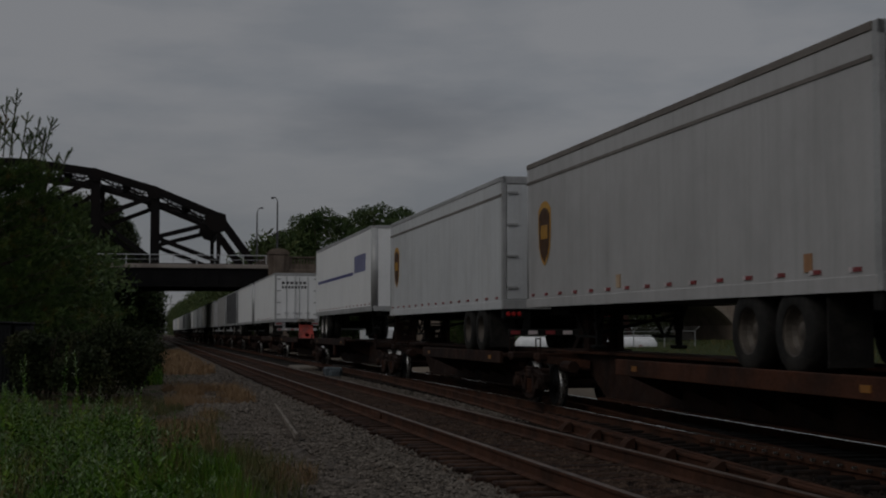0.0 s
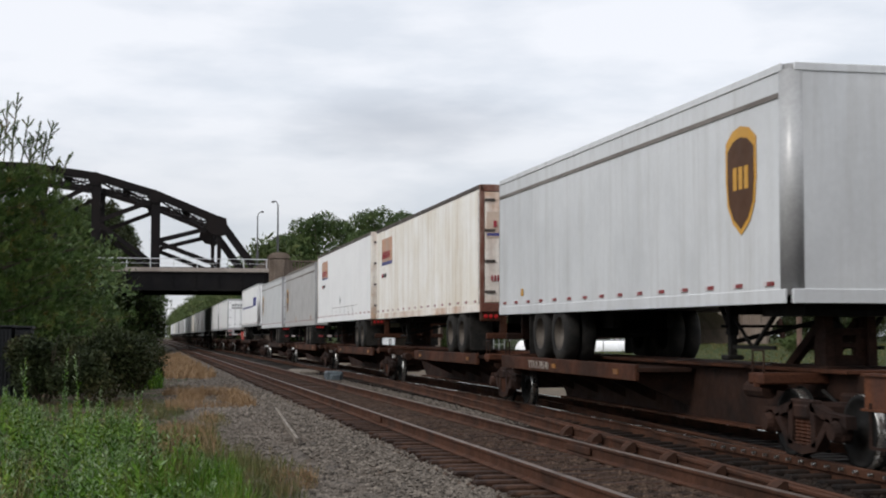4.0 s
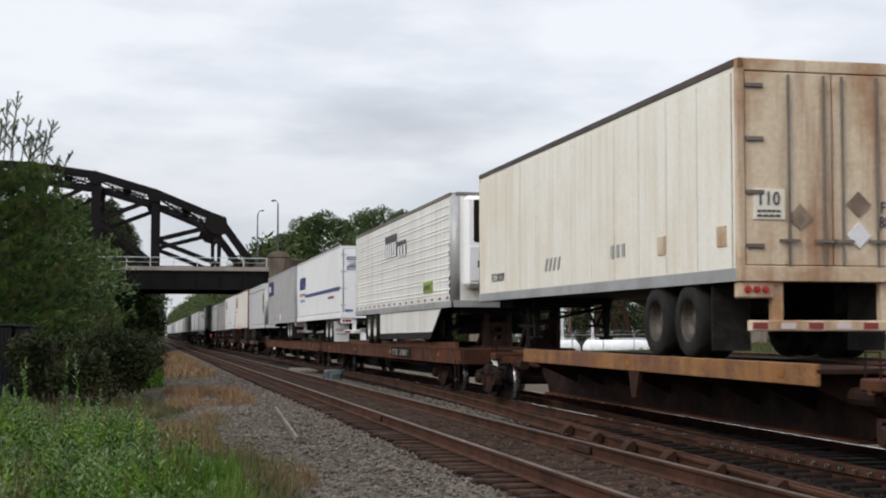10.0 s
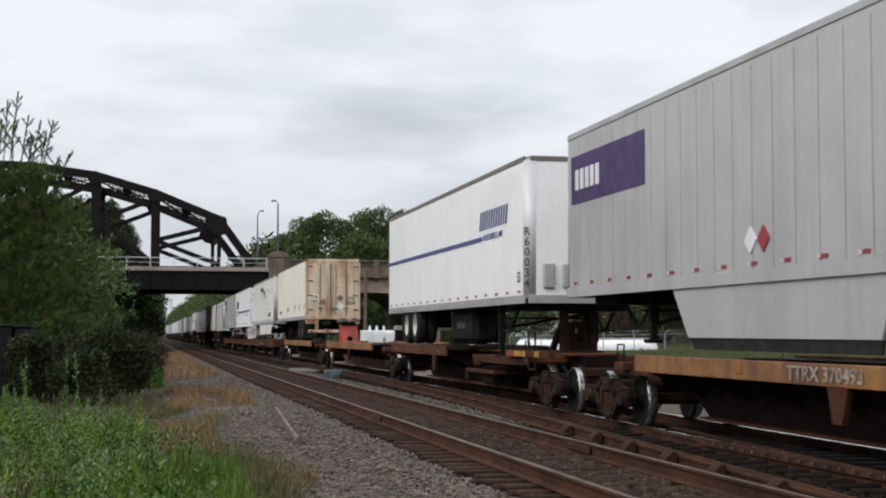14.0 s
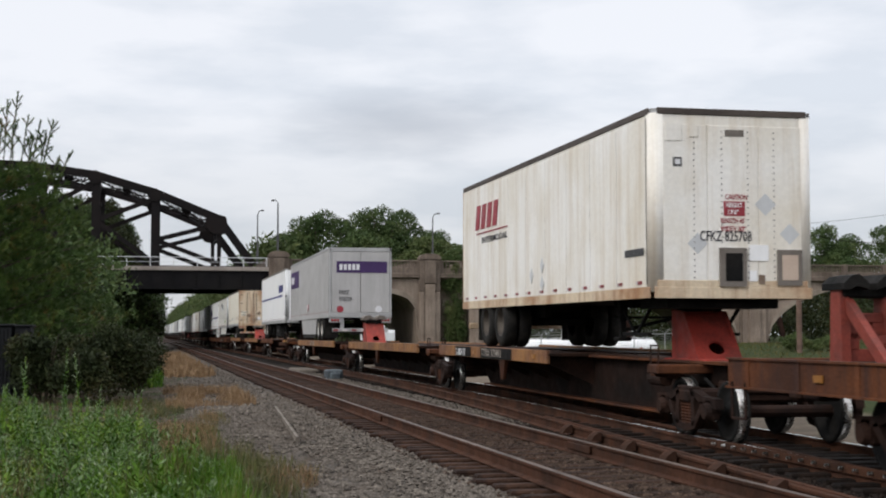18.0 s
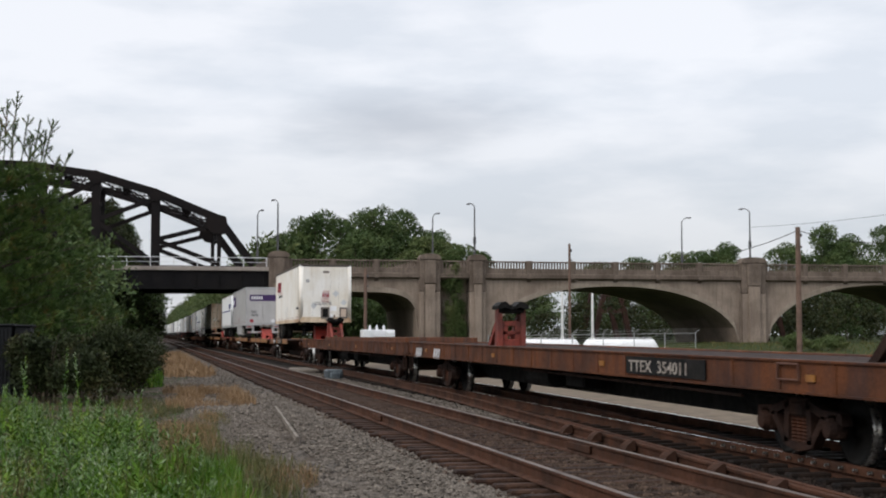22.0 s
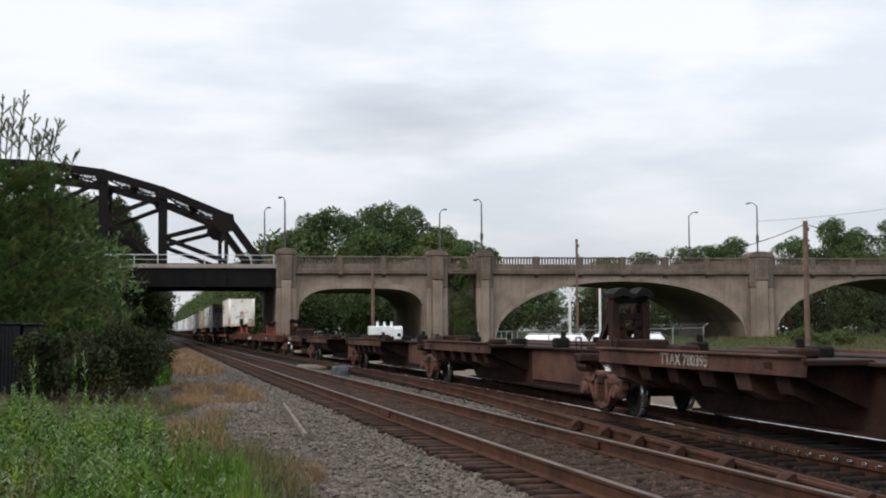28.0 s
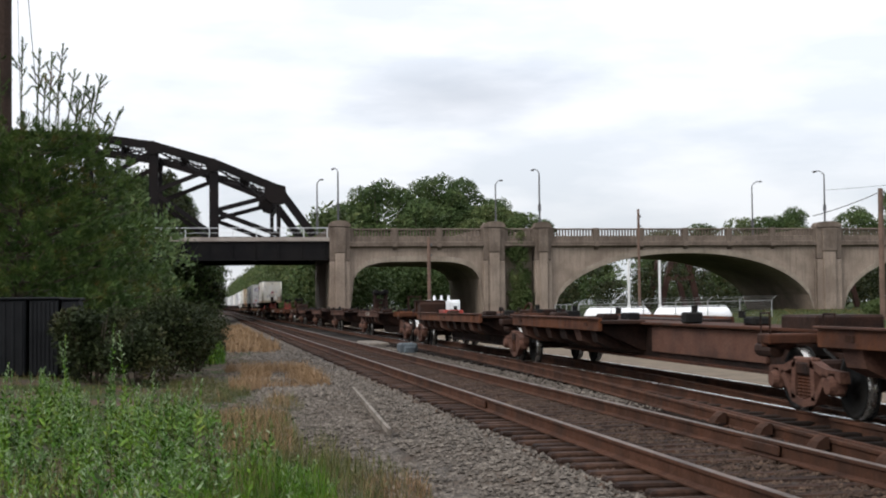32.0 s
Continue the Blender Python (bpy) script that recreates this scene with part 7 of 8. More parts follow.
def build_pine():
    """Young pine at the left: needle tufts on the side twigs of whorled limbs, open shoots at its top."""
    rng = np.random.default_rng(8)
    tree = thing("pine_tree", "dense green young pine with upright shoots at its top", "tree", pose(-5.3, 46.0, -0.35))
    part("trunk", Geo().tube((0, 0, 0), (0.15, 0, 7.4), 0.16, 8, 0.04), BARK, tree)
    limbs, out = Geo(), []

    def edge(z):
        # reach of the limbs by height
        return float(np.interp(z, [0.3, 1.6, 2.4, 3.4, 5.2, 6.6, 7.1], [5.3, 5.05, 4.8, 4.35, 3.6, 3.0, 2.5]))

    def tuft(c, axis, n, reach, long, wide, store):
        """Needles spreading from one twig's tip."""
        d = unit(rng.normal(size=(n, 3)) * 0.75 + axis * 0.9)
        at = c + d * reach * rng.random((n, 1)) ** 0.6
        along = unit(d * 0.9 + axis * 0.7 + np.array([0, 0, 0.25])) * (long * rng.uniform(0.7, 1.3, (n, 1)))
        face = d + np.array([0, 0, 0.5]) + rng.normal(size=(n, 3)) * 0.3
        quads(at, along, unit(np.cross(along, face)) * wide, store)
    for i in range(330):
        z = 0.3 + 6.75 * ((i + rng.random()) / 330)
        a = i * 2.39996 + rng.normal() * 0.2
        R = edge(z) * rng.uniform(0.66, 1.03)
        tip = np.array([R * math.cos(a), 0.75 * R * math.sin(a), z])
        root = np.array([0.05, 0.0, max(0.1, z - R * 0.22)])
        if i % 2 == 0:
            limbs.tube(root, tip, 0.028, 5, 0.008)
        way = (tip - root) / np.linalg.norm(tip - root)
        side = np.array([-math.sin(a), 0.75 * math.cos(a), 0.0])
        for k in range(13):
            u = 0.36 + 0.64 * k / 12
            s = (-1) ** k * rng.uniform(0.15, 0.75) * (1.15 - u) * 1.1
            c = root + (tip - root) * u + side * s + np.array([0, 0, rng.normal() * 0.10 - 0.10 * abs(s)])
            axis = unit((way + side * np.sign(s) * 0.6 + np.array([0, 0, 0.45]))[None, :])[0]
            tuft(c, axis, 34, 0.17, 0.085, 0.016, out)
    part("branchwork", limbs, BARK, tree, kind="stuff")
    part("needles", arrays_mesh("needles", np.concatenate(out), 4, PINE), PINE, tree, kind="stuff")
    # open shoots over the crown: a leader each, with forked candles near its tip
    shoots, tufts = Geo(), []
    heads = [(1.0, 6.6, 1.26, 9.34), (0.85, 6.8, 0.96, 9.06), (1.3, 6.5, 1.58, 8.60), (1.9, 6.3, 2.35, 8.45), (1.9, 6.4, 2.15, 8.10), (1.6, 6.4, 1.97, 8.43), (2.45, 6.2, 2.85, 7.39), (2.2, 6.2, 2.50, 7.15),
             (0.5, 6.8, 0.60, 9.20), (0.1, 6.8, 0.15, 9.45), (-0.4, 6.8, -0.5, 9.0), (-1.0, 6.7, -1.1, 8.5), (-1.6, 6.5, -1.8, 8.1), (1.5, 6.5, 1.72, 7.80), (0.7, 6.6, 0.8, 8.4), (1.15, 6.6, 1.15, 8.2)]
    for x0, z0, x1, z1 in heads:
        y0 = rng.uniform(-0.3, 0.3)
        p, q = np.array([x0, y0, z0]), np.array([x1, y0, z1])
        ends = [(p, q)]
        for k in range(6):
            u = rng.uniform(0.35, 0.9)
            b = p + (q - p) * u
            sgn = 1 if k % 2 else -1
            ends.append((b, b + np.array([sgn * rng.uniform(0.10, 0.34), rng.uniform(-0.2, 0.2), rng.uniform(0.22, 0.46)]) * (1.25 - 0.6 * u)))
        for a, b in ends:
            shoots.tube(a, b, 0.016, 5, 0.008)
            n = max(26, int(np.linalg.norm(b - a) * 150))
            k = 0.15 + 0.85 * rng.random((n, 1)) ** 0.7
            axis = (b - a) / np.linalg.norm(b - a)
            d = unit(rng.normal(size=(n, 3)) * 0.42 + axis)
            along = d * rng.uniform(0.04, 0.075, (n, 1))
            at = a + (b - a) * k + along * 0.6
            quads(at, along, unit(np.cross(along, rng.normal(size=(n, 3)))) * 0.013, tufts)
    part("shoot_wood", shoots, BARK, tree, kind="stuff")
    part("shoot_needles", arrays_mesh("shoot_needles", np.concatenate(tufts), 4, PINE), PINE, tree, kind="stuff")


def build_shrubs():
    rng = np.random.default_rng(21)
    for x, y, r, h, n in ((-0.95, 41.5, 1.2, 2.3, 10000), (-2.55, 38.0, 1.05, 2.0, 9000), (-0.3, 43.5, 0.9, 1.7, 6000), (-1.6, 37.5, 0.9, 1.5, 6000), (-0.1, 52.0, 1.0, 1.6, 4000), (-0.2, 66.0, 1.3, 2.2, 4000),
                          (59.8, 125, 1.6, 1.7, 5000), (61.6, 124, 1.2, 1.2, 4000), (64.4, 126, 1.5, 1.5, 4000)):
        near = x < 2
        bush = thing("bush", "dark leafy bush at the foot of the pine" if near else "low green bush on the grass before the bridge", "bush", pose(x, y, -0.35 if near else ground_height(x, y)), group="bushes under the pine" if near else "bushes on the grass")
        stems = Geo()
        for i in range(9):
            a = rng.uniform(0, 2 * math.pi)
            stems.tube((0.1 * math.cos(a), 0.1 * math.sin(a), 0), (r * 0.7 * math.cos(a), r * 0.7 * math.sin(a), h * rng.uniform(0.5, 0.9)), 0.02, 5, 0.006)
        part("branchwork", stems, BARK, bush, kind="stuff")
        blobs = [(rng.uniform(-0.5, 0.5) * r, rng.uniform(-0.5, 0.5) * r, h * rng.uniform(0.25, 0.75), r * rng.uniform(0.4, 0.65), r * 0.5, h * rng.uniform(0.2, 0.32)) for k in range(9)]
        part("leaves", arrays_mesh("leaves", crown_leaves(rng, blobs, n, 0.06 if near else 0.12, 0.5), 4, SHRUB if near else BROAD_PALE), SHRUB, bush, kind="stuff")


def blades(rng, xs, ys, zs, h, lean, width, out):
    """Grass blades as bent tapering strips of two quads."""
    n = len(xs)
    a = rng.uniform(0, 2 * math.pi, n)
    t = rng.normal(size=n) * lean
    dx, dy = np.cos(a), np.sin(a)
    base = np.stack([xs, ys, zs], 1)
    side = np.stack([-dy, dx, np.zeros(n)], 1) * (width * rng.uniform(0.6, 1.3, n))[:, None]
    mid = base + np.stack([dx * t * h * 0.35, dy * t * h * 0.35, h * 0.55], 1)
    tip = base + np.stack([dx * t * h, dy * t * h, h * np.maximum(0.35, 1 - 0.3 * t * t)], 1)
    out.append(np.stack([base - side, base + side, mid + side * 0.8, mid - side * 0.8], 1).reshape(-1, 3))
    out.append(np.stack([mid - side * 0.8, mid + side * 0.8, tip + side * 0.12, tip - side * 0.12], 1).reshape(-1, 3))


def heights(xs, ys):
    return np.array([ground_height(float(a), float(b)) for a, b in zip(xs, ys)])


def build_weeds():
    """The rank green weeds in the foreground: leafy stems with pale seed heads, and grass between them."""
    rng = np.random.default_rng(4)
    leaves, tips, stems = [], [], Geo()
    plants = []
    while len(plants) < 1750:
        cy = 11.0 + 16.0 * rng.random() ** 0.9
        cx = rng.uniform(-6.0, 1.4)
        tall, spread = rng.uniform(0.55, 1.25), rng.uniform(0.10, 0.26)
        for j in range(int(rng.uniform(5, 15))):
            plants.append((cx + rng.normal() * spread, cy + rng.normal() * spread * 1.3, tall))
    for j in range(70):
        plants.append((rng.uniform(-3.2, 0.7), rng.uniform(19.0, 27.0), rng.uniform(1.15, 1.55)))
    for x, y, tall in plants:
        lim = float(np.interp(y, [11, 16, 20, 24, 27.5], [1.10, 1.08, 0.85, 0.50, 0.0])) + 0.35 * noise.noise((x, y * 0.5, 3.0))
        if x > lim:
            continue
        z = ground_height(x, y)
        low = min(1.0, 0.35 + (lim - x) * 0.5)
        h = rng.uniform(0.40, 0.66) * low * tall * (1.75 if rng.random() < 0.06 else 1.0)
        lx, ly = rng.normal(size=2) * 0.09
        base, top = np.array([x, y, z]), np.array([x + lx, y + ly, z + h])
        stems.tube(base, top, 0.007, 3, 0.003, False)
        # leaves in turns up the stem, smaller and steeper towards its tip
        n = int(h / 0.025)
        k = np.linspace(0.12, 1.0, n)[:, None]
        a = (np.arange(n) * 2.4 + rng.uniform(0, 6.28))[:, None] + rng.normal(size=(n, 1)) * 0.4
        up = 0.25 + 1.1 * k ** 2
        d = unit(np.concatenate([np.cos(a), np.sin(a), up + rng.normal(size=(n, 1)) * 0.2], 1))
        size = (0.068 - 0.046 * k ** 1.5) * rng.uniform(0.6, 1.4, (n, 1))
        at = base + (top - base) * k + d * size
        w = unit(np.cross(d, np.array([[0.0, 0.0, 1.0]]) + rng.normal(size=(n, 3)) * 0.25)) * size * 0.38
        cut = int(n * (0.72 if tall > 1.15 or rng.random() < 0.45 else 0.97))
        quads(at[:cut], (d * size)[:cut], w[:cut], leaves)
        quads(at[cut:], (d * size)[cut:], w[cut:], tips)
        n = 16
        at = top - (top - base) * rng.uniform(0, 0.2, (n, 1)) + rng.normal(size=(n, 3)) * np.array([0.016, 0.016, 0.02])
        along = unit(rng.normal(size=(n, 3)) + np.array([0, 0, 0.8])) * 0.014
        quads(at, along, unit(np.cross(along, rng.normal(size=(n, 3)))) * 0.008, tips if rng.random() < 0.4 else leaves)
    weeds = thing("weeds", "rank bright green weeds with pale seed heads", "weeds", kind="stuff")
    part("weed_stems", stems, WEED, weeds, kind="stuff")
    part("weed_leaves", arrays_mesh("weed_leaves", np.concatenate(leaves), 4, WEED), WEED, weeds, kind="stuff")
    part("seed_heads", arrays_mesh("seed_heads", np.concatenate(tips), 4, WEED_TIP), WEED_TIP, weeds, kind="stuff")
    # grass between the weeds and the gravel, dry tufts farther on
    green, dry, mixed = [], [], []

    def field(n, x0, x1, y0, y1, h0, h1, lean, width, out, limit=None):
        xs, ys = rng.uniform(x0, x1, n), rng.uniform(y0, y1, n)
        keep = np.array([noise.noise((float(a) * 0.9, float(b) * 0.35, 7.0)) > (limit if limit is not None else -9) for a, b in zip(xs, ys)])
        xs, ys = xs[keep], ys[keep]
        blades(rng, xs, ys, heights(xs, ys) - 0.01, rng.uniform(h0, h1, len(xs)), lean, width, out)
    field(3200, -5.0, 1.3, 11, 28, 0.08, 0.26, 0.5, 0.005, green)
    field(5200, -1.0, 1.05, 11, 17.5, 0.22, 0.52, 0.35, 0.0045, green, -0.25)
    field(3600, -3.2, 0.9, 11.5, 19, 0.30, 0.62, 0.35, 0.004, mixed, 0.05)
    field(2200, -7.0, -0.6, 27, 39, 0.05, 0.18, 0.5, 0.008, mixed)
    field(7500, 0.2, 1.7, 12, 34, 0.06, 0.28, 0.6, 0.0035, mixed, -0.12)
    field(5200, -0.9, 0.9, 24, 41, 0.05, 0.22, 0.6, 0.005, mixed, -0.2)
    field(2600, 0.3, 1.5, 15.0, 24.0, 0.10, 0.36, 0.6, 0.003, mixed, -0.1)
    field(2200, -3.5, 0.8, 11, 17, 0.25, 0.55, 0.4, 0.004, dry, 0.22)
    field(2600, 0.9, 2.5, 12, 24, 0.05, 0.20, 0.6, 0.005, mixed, 0.12)
    field(1200, 1.4, 2.1, 15.5, 18.5, 0.06, 0.22, 0.6, 0.003, dry, 0.1)
    field(9000, 0.5, 2.7, 35.5, 45, 0.08, 0.36, 0.7, 0.005, dry, -0.12)
    field(3200, 0.2, 1.5, 22, 33, 0.08, 0.36, 0.6, 0.004, dry, 0.0)
    field(12000, -0.3, 2.9, 60, 130, 0.12, 0.50, 0.6, 0.016, dry, -0.25)
    field(2500, -0.6, 0.6, 50, 75, 0.2, 0.6, 0.5, 0.018, green)
    field(7000, 17, 60, 70, 150, 0.12, 0.32, 0.6, 0.03, mixed)
    field(5000, 60, 100, 95, 160, 0.15, 0.35, 0.6, 0.04, mixed)
    for nm, arr, material, text in (("green_grass", green, WEED, "long green grass beside the tracks"), ("dry_grass", dry, DRY, "dry tan grass tufts on the gravel"), ("sparse_grass", mixed, MIXED_GRASS, "sparse half-dry grass in the gravel")):
        ob = new(nm, arrays_mesh(nm, np.concatenate(arr), 4, material))
        tagged(ob, text, "grass", kind="stuff")


def build_vines():
    rng = np.random.default_rng(6)
    blobs = [(35.2 + rng.uniform(-1.1, 1.2), 163.0 + rng.uniform(-0.2, 0.5), 9.0 * rng.random() ** 0.9, rng.uniform(0.4, 0.95), 0.4, rng.uniform(0.5, 1.2)) for k in range(44)]
    me = arrays_mesh("vines", crown_leaves(rng, blobs, 12000, 0.13, 0.8), 4, BROAD_PALE)
    tagged(new("vines", me), "dark green vines climbing the recessed bridge wall", "vines", kind="stuff")


def build_stones():
    """Loose ballast stones over the gravel sheet, near the camera."""
    rng = np.random.default_rng(12)
    corners = np.array([[1, 0, 0], [0, 1, 0], [-1, 0, 0], [0, -1, 0], [0, 0, 1], [0, 0, -1]], float)
    tris = np.array([[0, 1, 4], [1, 2, 4], [2, 3, 4], [3, 0, 4], [1, 0, 5], [2, 1, 5], [3, 2, 5], [0, 3, 5]])

    def heap(n, x0, x1, y0, y1, s0, s1, thin):
        xs = rng.uniform(x0, x1, n)
        ys = y0 + (y1 - y0) * rng.random(n) ** thin
        zs = heights(xs, ys)
        size = rng.uniform(s0, s1, (n, 1, 1))
        v = corners[None] * size * rng.uniform(0.55, 1.25, (n, 6, 1)) * np.array([1, 1, 0.7])
        a = rng.uniform(0, 2 * math.pi, n)
        c, s = np.cos(a)[:, None], np.sin(a)[:, None]
        w = np.stack([v[..., 0] * c - v[..., 1] * s, v[..., 0] * s + v[..., 1] * c, v[..., 2]], -1)
        w += np.stack([xs, ys, zs + 0.3 * size[:, 0, 0]], 1)[:, None, :]
        return w[:, tris].reshape(-1, 3)
    stone = mat("grey_ballast_stone", (0.188, 0.162, 0.137), (0.036, 0.030, 0.025), 9.0, 0.9, 0.0, 0.2, 60, 0.3, low=0.35, high=0.65)
    brown = mat("rust_stained_stone", (0.092, 0.062, 0.045), (0.014, 0.009, 0.007), 7.0, 0.9, 0.0, 0.2, 60, 0.3, low=0.35, high=0.65)
    g = np.concatenate([heap(15000, 1.0, 3.6, 13, 40, 0.016, 0.045, 1.5), heap(2500, 0.6, 3.4, 36, 75, 0.03, 0.07, 1.2), heap(3500, 6.25, 7.2, 25, 60, 0.02, 0.05, 1.3), heap(2200, -0.6, 1.3, 22, 46, 0.018, 0.045, 1.2), heap(700, 1.2, 2.6, 33, 37, 0.05, 0.11, 1.0)])
    b = np.concatenate([heap(5000, 3.4, 6.3, 11, 40, 0.018, 0.045, 1.5), heap(11000, 4.2, 5.56, 11, 42, 0.014, 0.034, 1.4), heap(2500, 5.7, 6.6, 11, 30, 0.018, 0.04, 1.3)])
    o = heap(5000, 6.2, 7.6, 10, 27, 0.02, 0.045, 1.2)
    # stones beside the train, with its shade in their colour
    shaded_stone = mat("shaded_ballast_stone", (0.026, 0.018, 0.014), (0.012, 0.009, 0.008), 7.0, 0.9, 0.0, 0.2, 60, 0.3, low=0.35, high=0.65)
    tagged(new("oily_ballast", arrays_mesh("oily_ballast", o, 3, shaded_stone)), "ballast stones beside the turnout, the train's shade in their near-black colour", "gravel", kind="stuff")
    tagged(new("ballast_stones", arrays_mesh("ballast_stones", g, 3, stone)), "loose grey ballast stones beside the track", "gravel", kind="stuff")
    tagged(new("stained_ballast", arrays_mesh("stained_ballast", b, 3, brown)), "rust-stained ballast stones between the ties", "gravel", kind="stuff")


build_far_trees()
build_woods()
build_pine()
build_shrubs()
build_weeds()
build_vines()
build_stones()
# ---- smaller things round the tracks ----
CABINET = mat("dark_grey_sheet_metal", (0.013, 0.0135, 0.015), (0.008, 0.0085, 0.0095), 1.0, 0.6, 0.0, 0.02, 20, 0.15)
GREY_WOOD = mat("bleached_grey_timber", (0.19, 0.165, 0.14), (0.10, 0.085, 0.07), 2.0, 0.9, 0.0, 0.2, 16, 0.2)
BLUE_GREY = mat("blue_grey_enamel", (0.10, 0.12, 0.13), (0.06, 0.07, 0.08), 3.0, 0.6, 0.0, 0.05, 20, 0.2)
WHITE_BOX = mat("white_cabinet_paint", (0.72, 0.73, 0.74), (0.62, 0.63, 0.65), 1.0, 0.5, 0.0, 0.0, 20, 0.05)


def storage_container(x0, x1, y, top):
    c = thing("metal_cabinet", "dark ribbed sheet-metal cabinet half hidden behind weeds", "cabinet", group="dark cabinets")
    z0 = ground_height(x0, y)
    part("shell", Geo().box(x0, x1, y, y + 1.2, z0, top, 0.03), CABINET, c)
    g = Geo()
    k = 7
    for i in range(k):
        x = x0 + (x1 - x0) * (i + 0.5) / k
        g.box(x - 0.03, x + 0.03, y - 0.025, y, z0 + 0.05, top - 0.06, 0.008)
    part("rib", g, CABINET, c)
    part("lid", Geo().box(x0 - 0.04, x1 + 0.04, y - 0.05, y + 1.25, top, top + 0.06, 0.02), CABINET, c)


storage_container(-5.60, -4.22, 39.0, 1.62)
storage_container(-4.14, -3.47, 39.0, 1.62)
storage_container(-3.40, -3.0, 39.05, 1.60)
for x, y, h in ((-5.05, 36.5, 0.85), (-5.4, 36.0, 0.7)):
    p = thing("marker_post", "short grey marker post among the weeds", "post", group="marker posts")
    part("shaft", Geo().tube((x, y, ground_height(x, y)), (x, y, ground_height(x, y) + h), 0.045, 8), GREY_WOOD, p)
    part("cap", Geo().tube((x, y, ground_height(x, y) + h), (x, y, ground_height(x, y) + h + 0.05), 0.055, 8), BLUE_GREY, p)

thing("timber", "long bleached timber lying in the gravel", "timber", geo=Geo().bar((2.43, 23.3, -0.312), (2.98, 33.7, -0.312), 0.05, 0.085), material=GREY_WOOD)
sm = thing("switch_machine", "low blue-grey switch machine between the tracks", "switch machine")
part("case", Geo().box(6.55, 7.15, 52.6, 53.6, -0.28, 0.10, 0.06), BLUE_GREY, sm)
part("cover", Geo().box(6.65, 7.05, 52.3, 52.6, -0.26, 0.0, 0.05), BLUE_GREY, sm)
part("rod", Geo().tube((6.6, 53.1, -0.2), (5.6, 53.1, -0.2), 0.03, 6), DARK_RUST, sm)
slab = thing("concrete_slab", "pale broken concrete slab beside the track", "slab", geo=Geo().box(6.5, 7.4, 62.0, 66.5, -0.3, -0.12, 0.05), material=GREY_WOOD)


def utility_pole(x, y, h, r, label, arms=0, wood=None):
    z = ground_height(x, y)
    p = thing("utility_pole", label, "utility pole", group="utility poles")
    part("shaft", Geo().tube((x, y, z - 0.2), (x, y, h), r, 12, r * 0.85), wood or POLE_WOOD, p)
    for i in range(arms):
        part("cross_arm", Geo().box(x - 0.9, x + 0.9, y - 0.06, y + 0.06, h - 0.5 - i * 0.6, h - 0.38 - i * 0.6, 0.02), POLE_WOOD, p)
    part("bracket", Geo().box(x + r * 0.7, x + r + 0.12, y - 0.05, y + 0.05, h - 0.9, h - 0.6, 0.02), LAMP_METAL, p)
    part("bracket", Geo().box(x + r * 0.7, x + r + 0.12, y - 0.05, y + 0.05, h - 1.9, h - 1.7, 0.02), LAMP_METAL, p)
    return p


utility_pole(58.0, 120.0, 11.2, 0.26, "brown wooden utility pole on the grass")
utility_pole(45.4, 150.0, 11.4, 0.15, "thin dark wooden pole in front of the arch")
utility_pole(22.0, 145.0, 8.2, 0.19, "grey-brown wooden pole in front of the small arch")
utility_pole(-6.25, 50.0, 15.5, 0.29, "dark brown utility pole rising behind the pine", 0, DARK_POLE)


def cable(name, a, b, drop, r=0.02, label="thin dark overhead cable"):
    g = Geo()
    a, b = Vector(a), Vector(b)
    pts = [a.lerp(b, k / 10) - Vector((0, 0, drop * (1 - (k / 5 - 1) ** 2))) for k in range(11)]
    d = (b - a).normalized()
    u = d.orthogonal().normalized()
    w = d.cross(u)
    for p in pts:
        g.v += [tuple(p + u * (r * math.cos(k * 1.2566)) + w * (r * math.sin(k * 1.2566))) for k in range(5)]
    g.f += [(j * 5 + k, j * 5 + (k + 1) % 5, j * 5 + 5 + (k + 1) % 5, j * 5 + 5 + k) for j in range(10) for k in range(5)]
    thing(name, label, "cable", geo=g, material=BLACK, group="overhead cables")


cable("cable", (58.0, 120.0, 10.9), (52.6, 122.0, 8.9), 0.15, 0.035)
cable("cable", (58.0, 120.0, 10.9), (64.5, 119.0, 9.8), 0.25, 0.035)
cable("cable", (64.5, 119.0, 9.8), (82.0, 118.0, 10.8), 0.5, 0.035)
cable("cable", (-5.85, 50.0, 15.2), (-4.5, 47.2, 3.0), 0.0, 0.012, "thin guy wire beside the pine")
cable("cable", (-5.9, 49.9, 15.0), (-5.35, 47.5, 5.0), 0.0, 0.008, "thin guy wire beside the pine")
cable("cable", (72.6, 163, 14.6), (110, 160, 20.0), 0.8, 0.02)


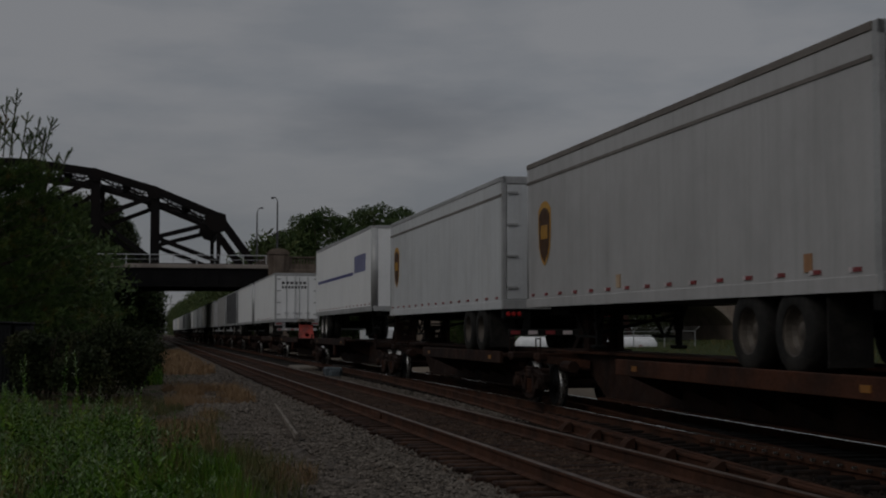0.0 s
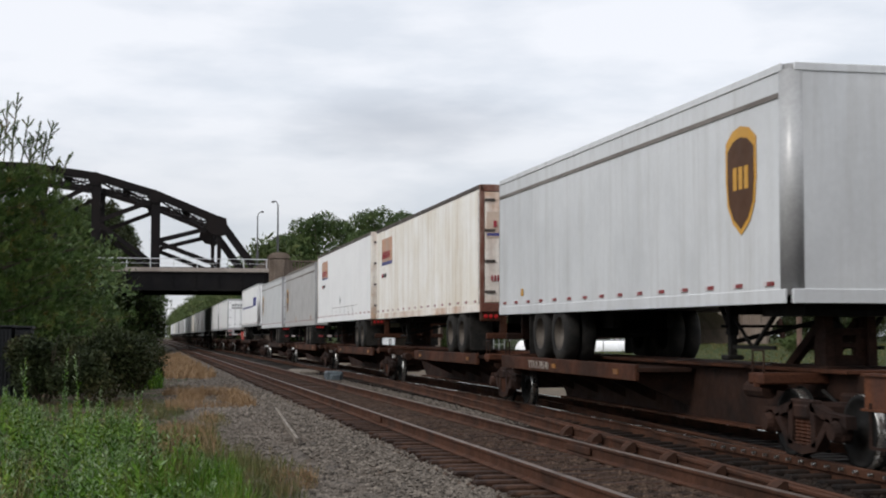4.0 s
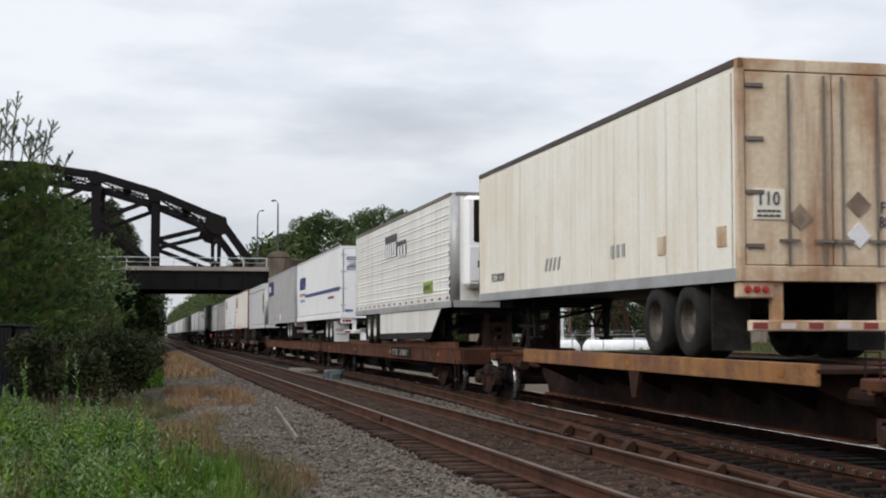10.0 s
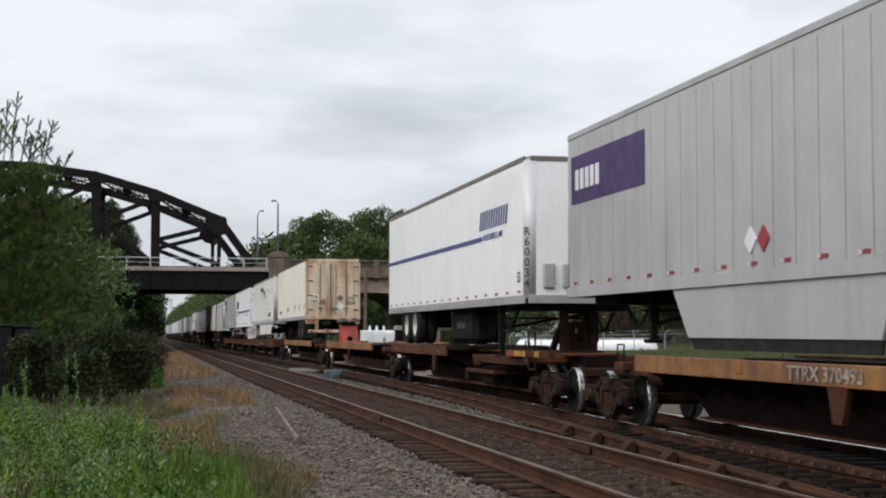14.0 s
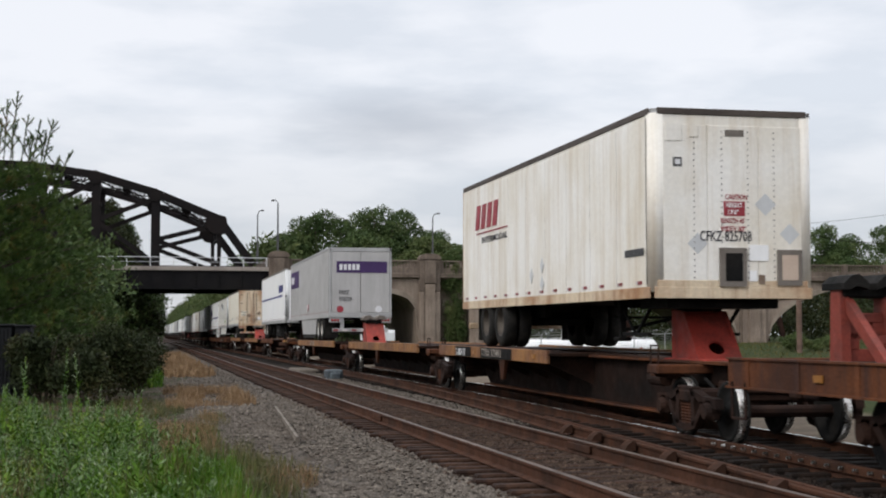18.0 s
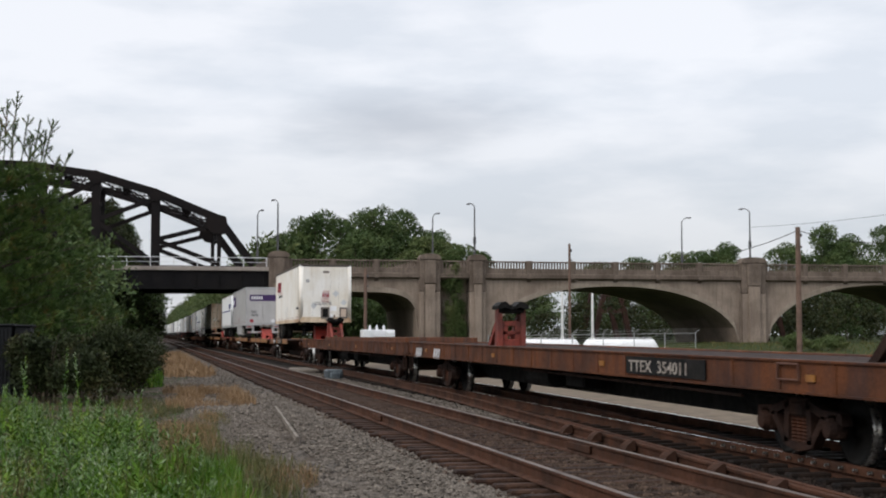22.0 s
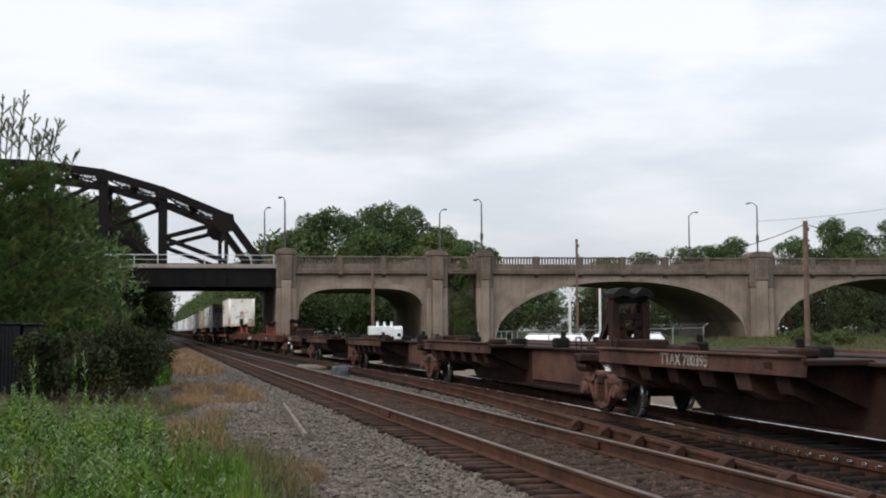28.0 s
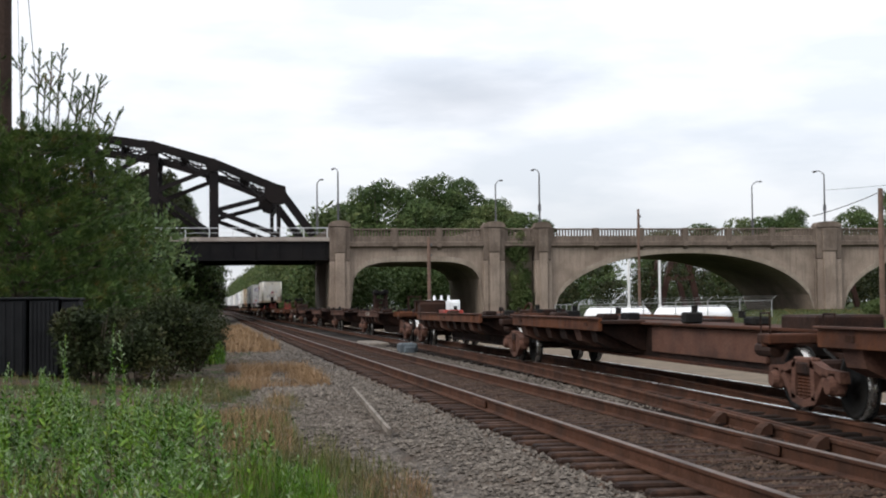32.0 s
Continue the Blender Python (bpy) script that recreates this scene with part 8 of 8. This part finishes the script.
def storage_tank(x0, x1, y, z, r):
    t = thing("storage_tank", "long white horizontal storage tank behind the fence", "tank", group="white tanks")
    prof = [(0.0, x0 - r * 0.55), (r * 0.55, x0 - r * 0.42), (r * 0.88, x0 - r * 0.16), (r, x0), (r, x1), (r * 0.88, x1 + r * 0.16), (r * 0.55, x1 + r * 0.42), (0.0, x1 + r * 0.55)]
    part("shell", Geo().lathe(prof, (0, y, z), "x", 24), WHITE_TANK, t, smooth=True)
    for x in (x0 + 1.0, x1 - 1.0):
        part("saddle", Geo().box(x - 0.25, x + 0.25, y - r * 0.8, y + r * 0.8, ground_height(x, y) - 0.1, z - r * 0.5, 0.03), CONCRETE, t)
    for x in ((x0 + x1) / 2, x1 - 0.8):
        part("fitting", Geo().tube((x, y, z + r), (x, y, z + r + 0.25), 0.1, 8), LAMP_METAL, t)
    part("walkway_rail", Geo().bar((x0, y, z + r + 0.12), (x1, y, z + r + 0.12), 0.06, 0.06), WHITE_TANK, t)


storage_tank(37.15, 42.9, 140.0, -0.03, 0.98)
storage_tank(44.3, 51.25, 140.0, -0.03, 0.98)
for x in (59.4, 64.0):
    v = thing("white_mast", "slender white mast beyond the arch", "mast", group="white masts")
    part("shaft", Geo().tube((x, 200, -0.5), (x, 200, 10.5), 0.19, 10, 0.16), WHITE_TANK, v)
    part("foot", Geo().tube((x, 200, 0.2), (x, 200, 1.2), 0.32, 10, 0.26), WHITE_TANK, v)

tr = thing("transformer", "white electrical transformer with three bushings", "transformer")
part("case", Geo().box(20.9, 24.1, 139.2, 141.2, ground_height(22, 140), 1.9, 0.08), WHITE_BOX, tr)
part("door", Geo().box(21.9, 23.0, 139.14, 139.2, 0.1, 1.6, 0.03), PALE, tr)
part("radiator", Geo().box(23.2, 24.0, 138.8, 139.2, 0.2, 1.7, 0.06), WHITE_BOX, tr)
for x in (21.7, 22.4, 23.1):
    part("bushing", Geo().tube((x, 140, 1.85), (x, 140, 2.35), 0.16, 10, 0.1), WHITE_BOX, tr)


def chain_fence(pts):
    f = thing("chain_fence", "galvanised chain-link fence with barbed wire arms", "fence")
    post = Geo().tube((0, 0, -0.3), (0, 0, 1.75), 0.05, 6)
    arm = Geo().bar((0, 0, 1.7), (0.45, -0.2, 2.1), 0.05, 0.05)
    pm, am = post.mesh("post", GALV), arm.mesh("barbed_arm", GALV)
    for (xa, ya), (xb, yb) in zip(pts, pts[1:]):
        n = max(1, round(math.hypot(xb - xa, yb - ya) / 3.0))
        for i in range(n + 1):
            x, y = xa + (xb - xa) * i / n, ya + (yb - ya) * i / n
            part("post", pm, GALV, f).location = (x, y, ground_height(x, y))
            part("barbed_arm", am, GALV, f).location = (x, y, ground_height(x, y))
        z = ground_height(xa, ya)
        part("top_rail", Geo().bar((xa, ya, z + 1.65), (xb, yb, ground_height(xb, yb) + 1.65), 0.05, 0.05), GALV, f)
        wires = Geo()
        for k in range(8):
            wires.bar((xa, ya, z + 0.1 + k * 0.21), (xb, yb, ground_height(xb, yb) + 0.1 + k * 0.21), 0.014, 0.014)
        for k in range(2):
            wires.bar((xa + 0.3, ya - 0.1, z + 1.9 + k * 0.15), (xb + 0.3, yb - 0.1, ground_height(xb, yb) + 1.9 + k * 0.15), 0.014, 0.014)
        part("wire_mesh", wires, GALV, f, kind="stuff")


chain_fence([(35.0, 136.0), (53.6, 134.0)])
sign = thing("warning_placard", "red and white diamond warning placard on the white tank", "placard", group="tank placards")
for k, (r, m) in enumerate(((0.46, LAMP_RED), (0.33, WHITE_TANK), (0.16, BLACK))):
    part("placard_layer", Geo().prism([(49.7, r - 0.30), (49.7 + r, -0.30), (49.7, -0.30 - r), (49.7 - r, -0.30)], "y", 139.0 - 0.01 * k, 139.02), m, sign)
pr = thing("pipe_rail", "pale grey pipe railing at the foot of the bridge", "railing")
for k in range(4):
    x = 36.2 + k * 0.6
    part("post", Geo().tube((x, 150, -0.4), (x, 150, 1.35), 0.05, 6), GALV, pr)
for z in (0.55, 1.32):
    part("bar", Geo().bar((36.2, 150, z), (38.0, 150, z), 0.07, 0.07), GALV, pr)
for x in (70.75, 38.45, 31.6):
    part("drain_pipe", Geo().tube((x, Y0 - 0.55, -0.5), (x, Y0 - 0.55, 6.9), 0.10, 8).tube((x, Y0 - 0.55, 6.9), (x, Y0 - 0.05, 7.5), 0.10, 8), PARAPET, bridge, "dark iron drain pipe")
# brown trestle legs and dark timbers beyond the big arch
TRESTLE = mat("brown_trestle_steel", (0.058, 0.030, 0.024), (0.036, 0.021, 0.018), 0.8, 0.8, 0.0, 0.0, 10, 0.2)
for x in (69.0, 94.0):
    t = thing("trestle", "brown steel trestle bent beyond the arch", "trestle", group="trestle bents")
    for dx in (-3.2, 3.2):
        part("leg", Geo().bar((x + dx, 206, -0.5), (x + dx * 0.25, 206, 9.5), 0.7, 0.7), TRESTLE, t)
        part("leg", Geo().bar((x + dx, 212, -0.5), (x + dx * 0.25, 212, 9.5), 0.7, 0.7), TRESTLE, t)
    part("cross_beam", Geo().bar((x - 2, 206, 5.0), (x + 2, 206, 5.0), 0.5, 0.6), TRESTLE, t)
    part("cap_beam", Geo().bar((x, 204, 9.5), (x, 214, 9.5), 1.2, 0.9), TRESTLE, t)


def motions():
    """The train leaves at a steady pace along its straight track, over the slight sag."""
    for ob, s, length in MOVING:
        times = {0.0, 8.0, 16.0, 24.0, 32.0}
        for y in (-30, 0, 6, 12, 18, 24, 30, 36, 46):
            t = (y + length / 2 - s) / SPEED
            if 0.3 < t < 31.7:
                times.add(round(t, 2))
        rows = []
        for t in sorted(times):
            y = s + SPEED * t
            a, b = sag(y), sag(y - length)
            rows.append((t, pose(TRACK_X, y, a, math.degrees(math.atan2(a - b, length)), 0, 0)))
        walk(ob, rows)


motions()
